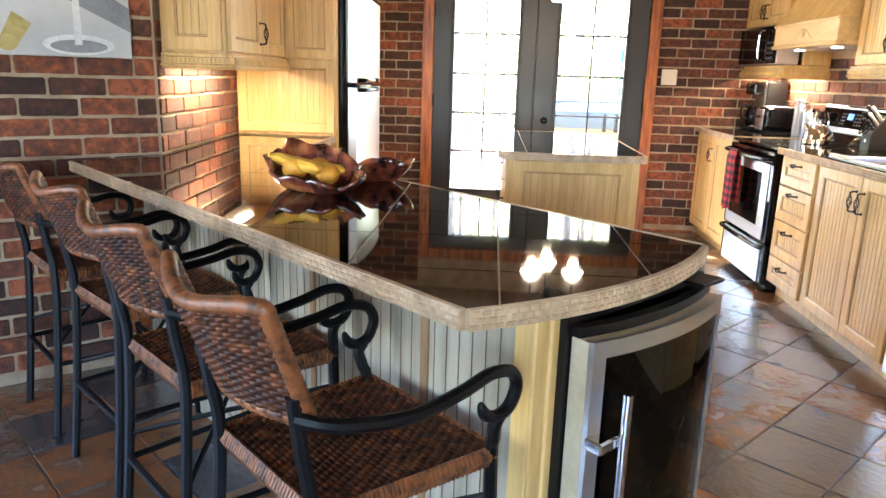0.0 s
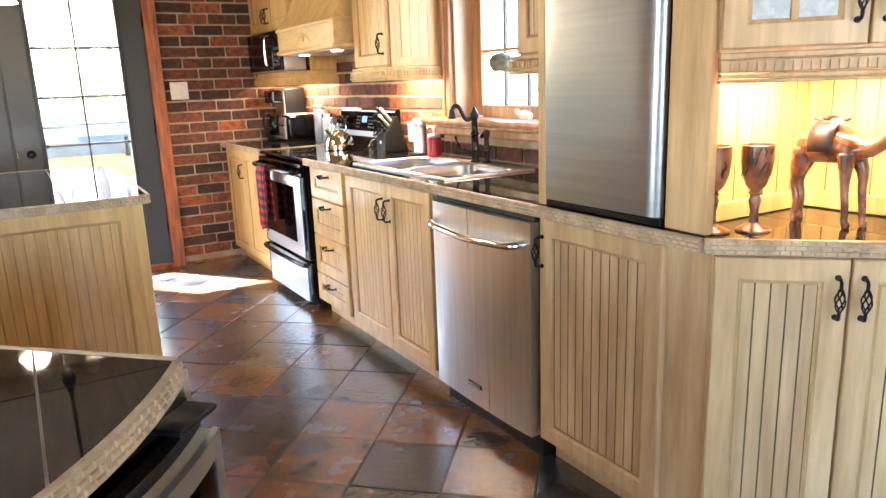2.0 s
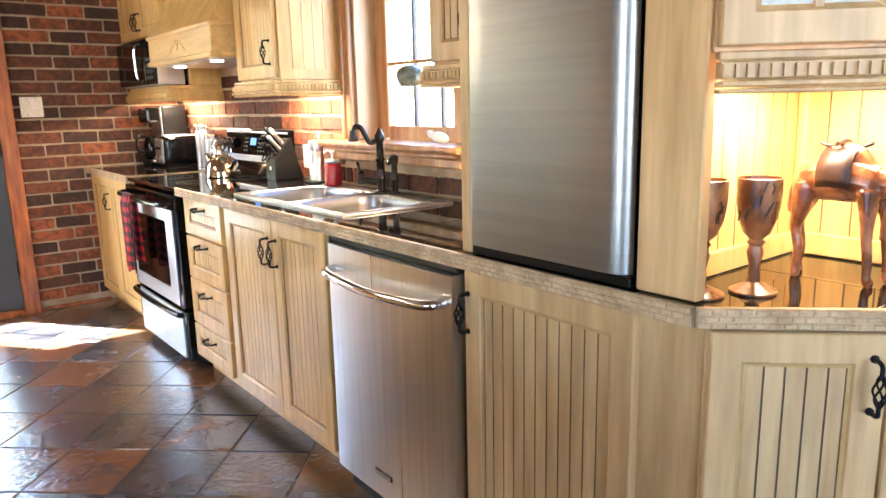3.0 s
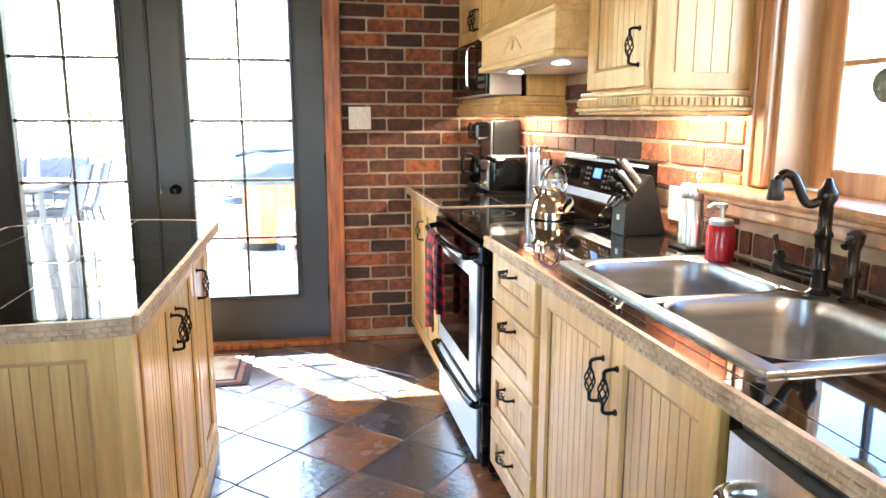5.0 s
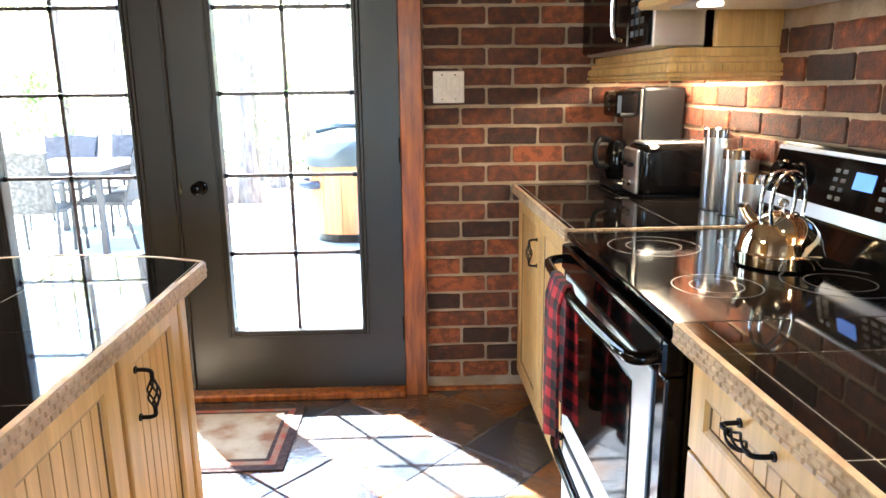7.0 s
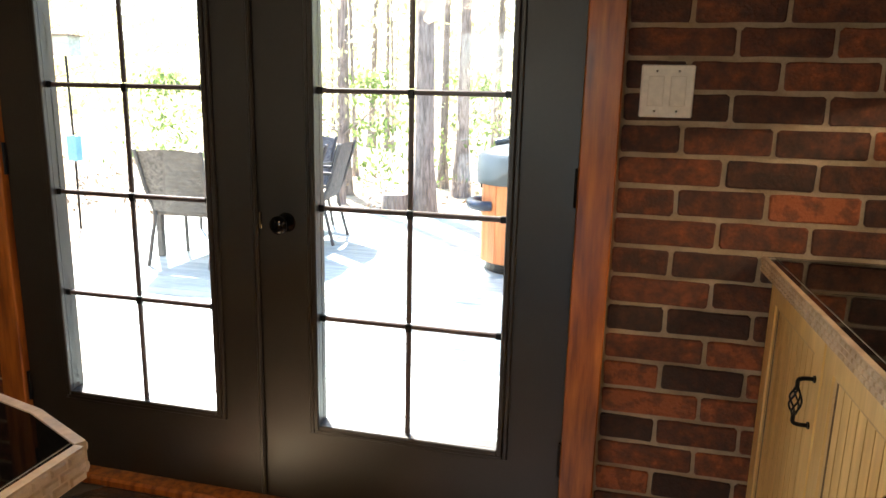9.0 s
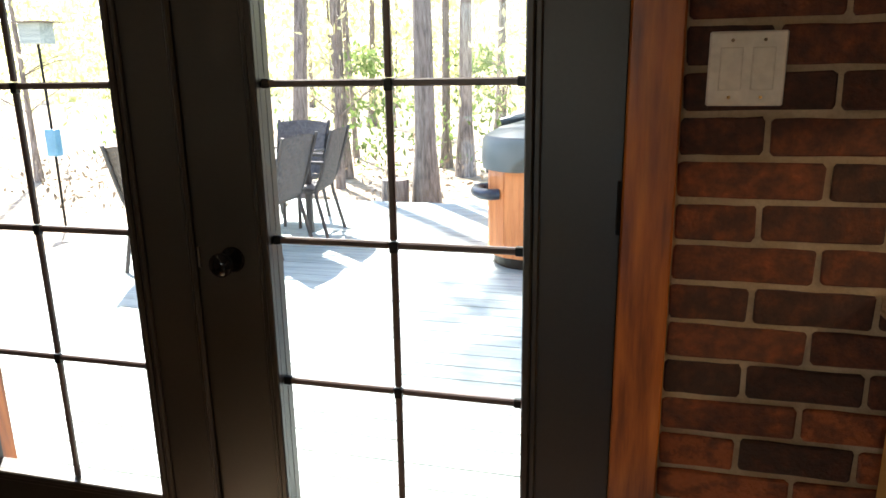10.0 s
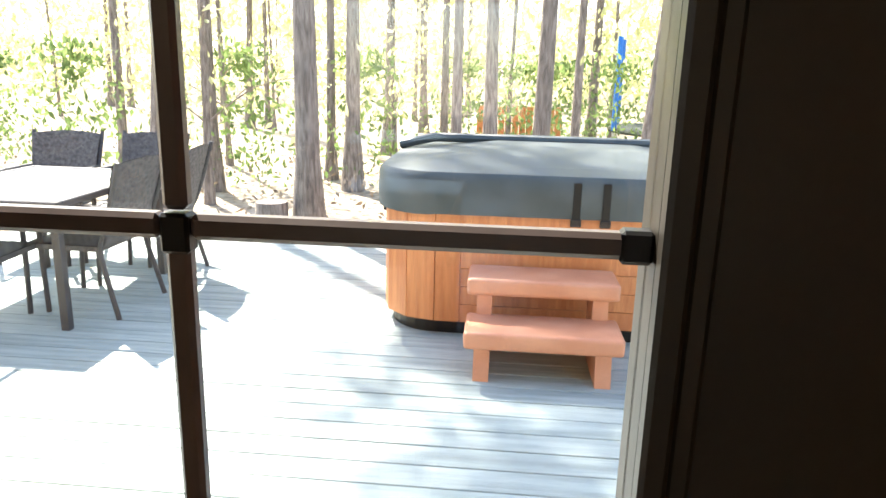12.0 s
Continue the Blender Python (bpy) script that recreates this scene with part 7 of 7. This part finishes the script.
r3 = random.Random(21)
undergrowth("young_foliage", "yellow-green spring foliage between the trunks", [(r3.uniform(-17, 14), r3.uniform(17, 36), r3.uniform(0.2, 8.0), r3.uniform(0.5, 1.4), 130) for i in range(280)], LEAF, 0.085, 3)
undergrowth("evergreen_bushes", "dark green young evergreens at the forest edge", [(x, y, z, s, 260) for x, y in ((-2.6, 16.5), (-0.9, 17.2), (1.6, 18.4), (-4.6, 15.6), (3.2, 19.0), (-7.0, 17.0), (0.4, 20.5), (2.4, 21)) for z, s in ((0.0, 0.55), (0.7, 0.42), (1.4, 0.25))], LEAF_G, 0.06, 5)
undergrowth("far_woods", "pale far woods beyond the clearing", [(r3.uniform(-60, 55), r3.uniform(45, 75), r3.uniform(0, 17), r3.uniform(2, 4), 70) for i in range(420)], LEAF, 0.42, 8)
r4 = random.Random(33)
undergrowth("dry_leaves", "dry leaves scattered over the forest floor", [(r4.uniform(-8, 6), r4.uniform(12.4, 19), -0.385 - 0.03, 0.5, 26) for i in range(110)], SOIL, 0.045, 9)

# unseen leaf clumps added in the sun's path to dapple the deck with shade
undergrowth("crown_foliage", "unseen leaves added high up to cast dappled shade on the deck", [(-2.9 + r4.uniform(-0.8, 0.8), 14.0 + r4.uniform(-0.6, 0.8), r4.uniform(7.4, 9.0), 0.33, 120) for i in range(15)], LEAF, 0.085, 11)

# stump and stones
bm = bms()
lathe(bm, [(0.19, -0.42), (0.165, -0.30), (0.15, -0.15), (0.15, 0.14), (0.145, 0.15)], 18)
solid("tree_stump", bm, BARK, "cut tree stump at the edge of the deck", "stump", smooth=True, m=pose(-0.86, 12.45, 0))
ROCK = mat("field_stone", (0.10, 0.10, 0.11), (0.24, 0.24, 0.25), scale=5, rough=0.9, bump=0.6, bscale=20)
for i in range(14):
    bm = bms()
    bmesh.ops.create_icosphere(bm, subdivisions=2, radius=r4.uniform(0.09, 0.2))
    for v in bm.verts:
        v.co *= 1 + 0.25 * noise.noise(v.co * 6 + Vector((i, 0, 0)))
        v.co.z *= 0.6
    solid("stone", bm, ROCK, "grey field stone in a fire ring", "stone", smooth=True, m=pose(0.55 + 0.42 * math.cos(i * 0.449), 14.3 + 0.42 * math.sin(i * 0.449), -0.36 + 0.06 * (i % 2)), group="stones of the fire ring")


# ---- hot tub with cover and step ----
CEDAR = mat("orange_cedar", (0.50, 0.17, 0.055), (0.62, 0.25, 0.09), scale=4, rough=0.5, bump=0.15, bscale=20, stretch=(8, 8, 0.7))
VINYL = mat("dark_vinyl", (0.040, 0.052, 0.054), (0.066, 0.080, 0.082), scale=5, rough=0.45, bump=0.3, bscale=14)
STEP_P = mat("terracotta_plastic", (0.52, 0.22, 0.12), (0.60, 0.28, 0.16), rough=0.5, bump=0.1, bscale=80)


def round_rect(x0, x1, y0, y1, r, n=7):
    out = []
    for cx, cy, a0 in ((x1 - r, y1 - r, 0), (x0 + r, y1 - r, 90), (x0 + r, y0 + r, 180), (x1 - r, y0 + r, 270)):
        out += [(cx + r * math.cos(radians(a0 + 90 * i / n)), cy + r * math.sin(radians(a0 + 90 * i / n))) for i in range(n + 1)]
    return out


t = thing("hot_tub", "cedar-sided hot tub under a dark vinyl cover", "hot tub", pose(0.60, 9.84, DECK_Z))
bm = bms()
prism(bm, round_rect(0.05, 2.05, 0.05, 2.05, 0.28), 0.0, 0.09)
part("plinth", bm, BLACK_MATT, t)
bm = bms()
prism(bm, round_rect(0.012, 2.088, 0.012, 2.088, 0.31), 0.09, 0.695)
part("shell", bm, CEDAR, t)
pts = round_rect(0.0, 2.1, 0.0, 2.1, 0.32, 9)
TOP = 0.70


def tub_piece(name, a, b, z0, z1):
    d = b - a
    nn = Vector((d.y, -d.x)).normalized()
    p, q = a + d.normalized() * 0.003, b - d.normalized() * 0.003
    bm = bms()
    prism(bm, [tuple(p), tuple(q), tuple(q - nn * 0.02), tuple(p - nn * 0.02)], z0, z1)
    part(name, bm, CEDAR, t)


arc_run = []
for a, b in zip(pts, pts[1:] + pts[:1]):
    a, b = Vector(a), Vector(b)
    if (b - a).length > 0.5:
        d = (b - a).normalized()
        for c0, c1 in ((a, a + d * 0.14), (b - d * 0.14, b)):
            tub_piece("stave", c0, c1, 0.085, TOP)
        for k in range(6):
            tub_piece("board", a + d * 0.14, b - d * 0.14, 0.085 + k * (TOP - 0.085) / 6, 0.085 + (k + 1) * (TOP - 0.085) / 6 - 0.004)
    else:
        arc_run.append((a, b))
        if len(arc_run) == 3:
            tub_piece("stave", arc_run[0][0], b, 0.085, TOP)
            arc_run = []
bm = bms()
rings = []
for z, o in ((0.690, 0.025), (0.695, 0.035), (0.775, 0.042), (0.880, 0.036), (0.910, 0.012), (0.950, -0.30), (0.985, -0.62)):
    rings.append([bm.verts.new((x, y, z - (0.012 * math.sin(x * 9 + y * 7) if 0.69 < z < 0.85 else 0))) for x, y in round_rect(-o, 2.1 + o, -o, 2.1 + o, max(0.08, 0.33 + o), 9)])
for p, q in zip(rings, rings[1:]):
    for i in range(len(p)):
        bm.faces.new((p[i], p[(i + 1) % len(p)], q[(i + 1) % len(p)], q[i]))
bm.faces.new(rings[0][::-1])
bm.faces.new(rings[-1])
cv = part("cover", bm, VINYL, t, "dark tapered vinyl cover", True)
bm = bms()
tube(bm, [(-0.03, 1.05, 0.935), (0.2, 1.05, 0.990), (1.9, 1.05, 0.990), (2.13, 1.05, 0.935)], 0.03, 8)
part("cover_seam", bm, VINYL, cv, smooth=True)
for x in (1.05, 1.20):
    bm = bms()
    box(bm, x - 0.02, x + 0.02, -0.047, -0.038, 0.655, 0.885, 0.003)
    part("strap", bm, BLACK_MATT, cv)
    bm = bms()
    box(bm, x - 0.028, x + 0.028, -0.055, -0.04, 0.655, 0.695, 0.004)
    part("buckle", bm, BLACK_MATT, cv)
bm = bms()
tube(bm, smooth_pts([(0.32 + r * math.cos(radians(a)), 0.32 + r * math.sin(radians(a)), 0.52) for a, r in ((172, 0.31), (178, 0.375), (190, 0.40), (206, 0.40), (222, 0.375), (228, 0.31))], 5), 0.038, 10)
part("hand_rail", bm, mat("dark_blue_plastic", (0.02, 0.035, 0.06), (0.035, 0.05, 0.08), rough=0.35, bump=0.05), t, smooth=True)
bm = bms()
box(bm, -0.025, 0.002, 0.36, 0.44, 0.62, 0.66, 0.006)
part("lock_clip", bm, BLACK_MATT, t)

t = thing("tub_step", "terracotta plastic two-tread hot tub step", "step", pose(1.150, 9.25, DECK_Z))
for z, y0, y1 in ((0.165, 0.0, 0.30), (0.355, 0.24, 0.52)):
    bm = bms()
    box(bm, -0.035, 0.71, y0, y1, z, z + 0.085, 0.022, 3)
    part("tread", bm, STEP_P, t, smooth=True)
for x in (0.015, 0.585):
    bm = bms()
    pts = [(0.02, 0.0), (0.50, 0.0), (0.50, 0.36), (0.28, 0.36), (0.26, 0.17), (0.06, 0.17)]
    a = [bm.verts.new((x, y, z)) for y, z in pts]
    b = [bm.verts.new((x + 0.075, y, z)) for y, z in pts]
    for i in range(6):
        bm.faces.new((a[i], a[(i + 1) % 6], b[(i + 1) % 6], b[i]))
    bm.faces.new(a[::-1])
    bm.faces.new(b)
    part("side_leg", bm, STEP_P, t)


# ---- patio table and chairs ----
PATIO = mat("dark_patio_metal", (0.045, 0.042, 0.042), (0.075, 0.07, 0.07), scale=20, rough=0.5, bump=0.2, bscale=120)
WICKER = mat("dark_wicker", (0.05, 0.045, 0.045), (0.13, 0.12, 0.115), scale=40, rough=0.6, bump=0.4, bscale=160)
TABLE_GLASS = mat("table_glass", (0.45, 0.50, 0.52), (0.52, 0.56, 0.58), rough=0.06, bump=0)
t = thing("patio_table", "dark metal patio table with glass top", "table", pose(-1.49, 10.16, DECK_Z))
bm = bms()
box(bm, -0.44, 0.44, -0.55, 0.55, 0.70, 0.709)
part("tabletop", bm, TABLE_GLASS, t, "pale reflective glass top")
for b in ((-0.48, 0.48, -0.60, -0.552), (-0.48, 0.48, 0.552, 0.60), (-0.48, -0.442, -0.55, 0.55), (0.442, 0.48, -0.55, 0.55)):
    bm = bms()
    box(bm, *b, 0.675, 0.715, 0.006)
    part("rail", bm, PATIO, t)
for x in (-0.43, 0.43):
    for y in (-0.55, 0.55):
        bm = bms()
        box(bm, x - 0.024, x + 0.024, y - 0.024, y + 0.024, 0.0, 0.676, 0.004)
        part("leg", bm, PATIO, t)


def patio_chair(m):
    t = thing("patio_chair", "dark wicker patio armchair at the glass table", "chair", m, group="patio chairs")
    bm = bms()
    weave(bm, lambda u, v: (Vector(((u - 0.5) * 0.46, -0.20 + 0.44 * v, 0.42)), Vector((0, 0, 1))), 14, 14, 3, 3, 0.006)
    box(bm, -0.23, 0.23, -0.20, 0.24, 0.385, 0.415)
    part("seat", bm, WICKER, t, smooth=True)
    bm = bms()
    for s in (1, -1):
        weave(bm, lambda u, v: (Vector(((u - 0.5) * (0.44 + 0.08 * v), -0.22 - 0.13 * v - 0.03 * math.cos((u - 0.5) * 3.1) - 0.008 * s, 0.42 + 0.46 * v + 0.02 * math.cos((u - 0.5) * 3.1) * v)), Vector((0, -s, 0))), 12, 16, 3, 3, 0.006)
    part("backrest", bm, WICKER, t, smooth=True)
    for s in (-1, 1):
        bm = bms()
        tube(bm, smooth_pts([(s * 0.265, -0.375, 0.90), (s * 0.245, -0.27, 0.55), (s * 0.235, -0.21, 0.40), (s * 0.245, -0.25, 0.2), (s * 0.255, -0.30, 0.0)], 4), 0.015, 8)
        part("leg", bm, PATIO, t, smooth=True)
        bm = bms()
        tube(bm, smooth_pts([(s * 0.25, 0.25, 0.0), (s * 0.25, 0.24, 0.3), (s * 0.25, 0.235, 0.60), (s * 0.26, 0.20, 0.635), (s * 0.26, 0.0, 0.645), (s * 0.255, -0.30, 0.64)], 4), 0.015, 8)
        part("arm_leg", bm, PATIO, t, smooth=True)
    return t


c0 = patio_chair(pose(-1.16, 10.06, DECK_Z, 0, 0, 88))
for x, y, a in ((-1.11, 10.66, 97), (-1.57, 9.60, 3), (-1.45, 11.10, 176), (-2.05, 11.0, 184)):
    copy_thing(c0, pose(x, y, DECK_Z, 0, 0, a))

# bird feeder on a pole, trampoline poles, far orange fence
t = thing("bird_feeder", "wooden bird feeder on a thin iron pole", "bird feeder", pose(-4.62, 11.8, -0.40))
bm = bms()
tube(bm, [(0, 0, 0), (0.01, 0, 1.0), (0, 0, 2.02)], 0.014, 8)
part("pole", bm, IRON, t)
bm = bms()
box(bm, -0.14, 0.14, -0.10, 0.10, 2.02, 2.24, 0.005)
part("house", bm, BOARD, t)
bm = bms()
prism(bm, [(-0.22, -0.16), (0.22, -0.16), (0.22, 0.16), (-0.22, 0.16)], 2.241, 2.25)
for v in bm.verts:
    v.co.z += 0.10 - 0.6 * abs(v.co.x) * 0.75
part("roof", bm, BARK, t)
bm = bms()
box(bm, -0.06, 0.08, -0.05, 0.05, 0.82, 1.12, 0.02, 2)
part("seed_holder", bm, mat("blue_plastic", (0.10, 0.28, 0.42), (0.14, 0.34, 0.5), rough=0.4), t, "blue plastic seed holder")
BLUE = mat("blue_foam", (0.02, 0.16, 0.55), (0.03, 0.22, 0.65), rough=0.6)
NET = mat("dark_net", (0.02, 0.03, 0.02), (0.04, 0.05, 0.04), rough=0.8)
t = thing("trampoline", "round trampoline with blue padded poles", "trampoline", pose(5.0, 20.5, -0.45))
for k in range(8):
    a = 2 * math.pi * k / 8 + 0.2
    bm = bms()
    tube(bm, [(1.7 * math.cos(a), 1.7 * math.sin(a), 0.0), (1.7 * math.cos(a), 1.7 * math.sin(a), 0.75)], 0.03, 8)
    part("leg", bm, STEEL, t)
    bm = bms()
    tube(bm, [(1.7 * math.cos(a), 1.7 * math.sin(a), 0.75), (1.7 * math.cos(a), 1.7 * math.sin(a), 2.5)], 0.05, 8)
    part("padded_pole", bm, BLUE, t, "blue foam padded pole", True)
bm = bms()
lathe(bm, [(1.72, 0.72), (1.74, 0.76), (1.72, 0.80), (1.3, 0.79), (0.01, 0.775), (0.01, 0.765), (1.3, 0.76)], 32)
part("mat", bm, NET, t)
EF = mat("orange_fence", (0.5, 0.16, 0.05), (0.6, 0.24, 0.08), rough=0.7)
t = thing("far_fence", "low orange wooden fence among the trees", "fence", pose(0.6, 22.5, -0.45))
for i in range(12):
    bm = bms()
    box(bm, i * 0.16, i * 0.16 + 0.145, 0, 0.025, 0.0, 1.05)
    part("slat", bm, EF, t)

# ---- bricks and floor tiles, piece by piece ----
lay_bricks()
lay_floor()
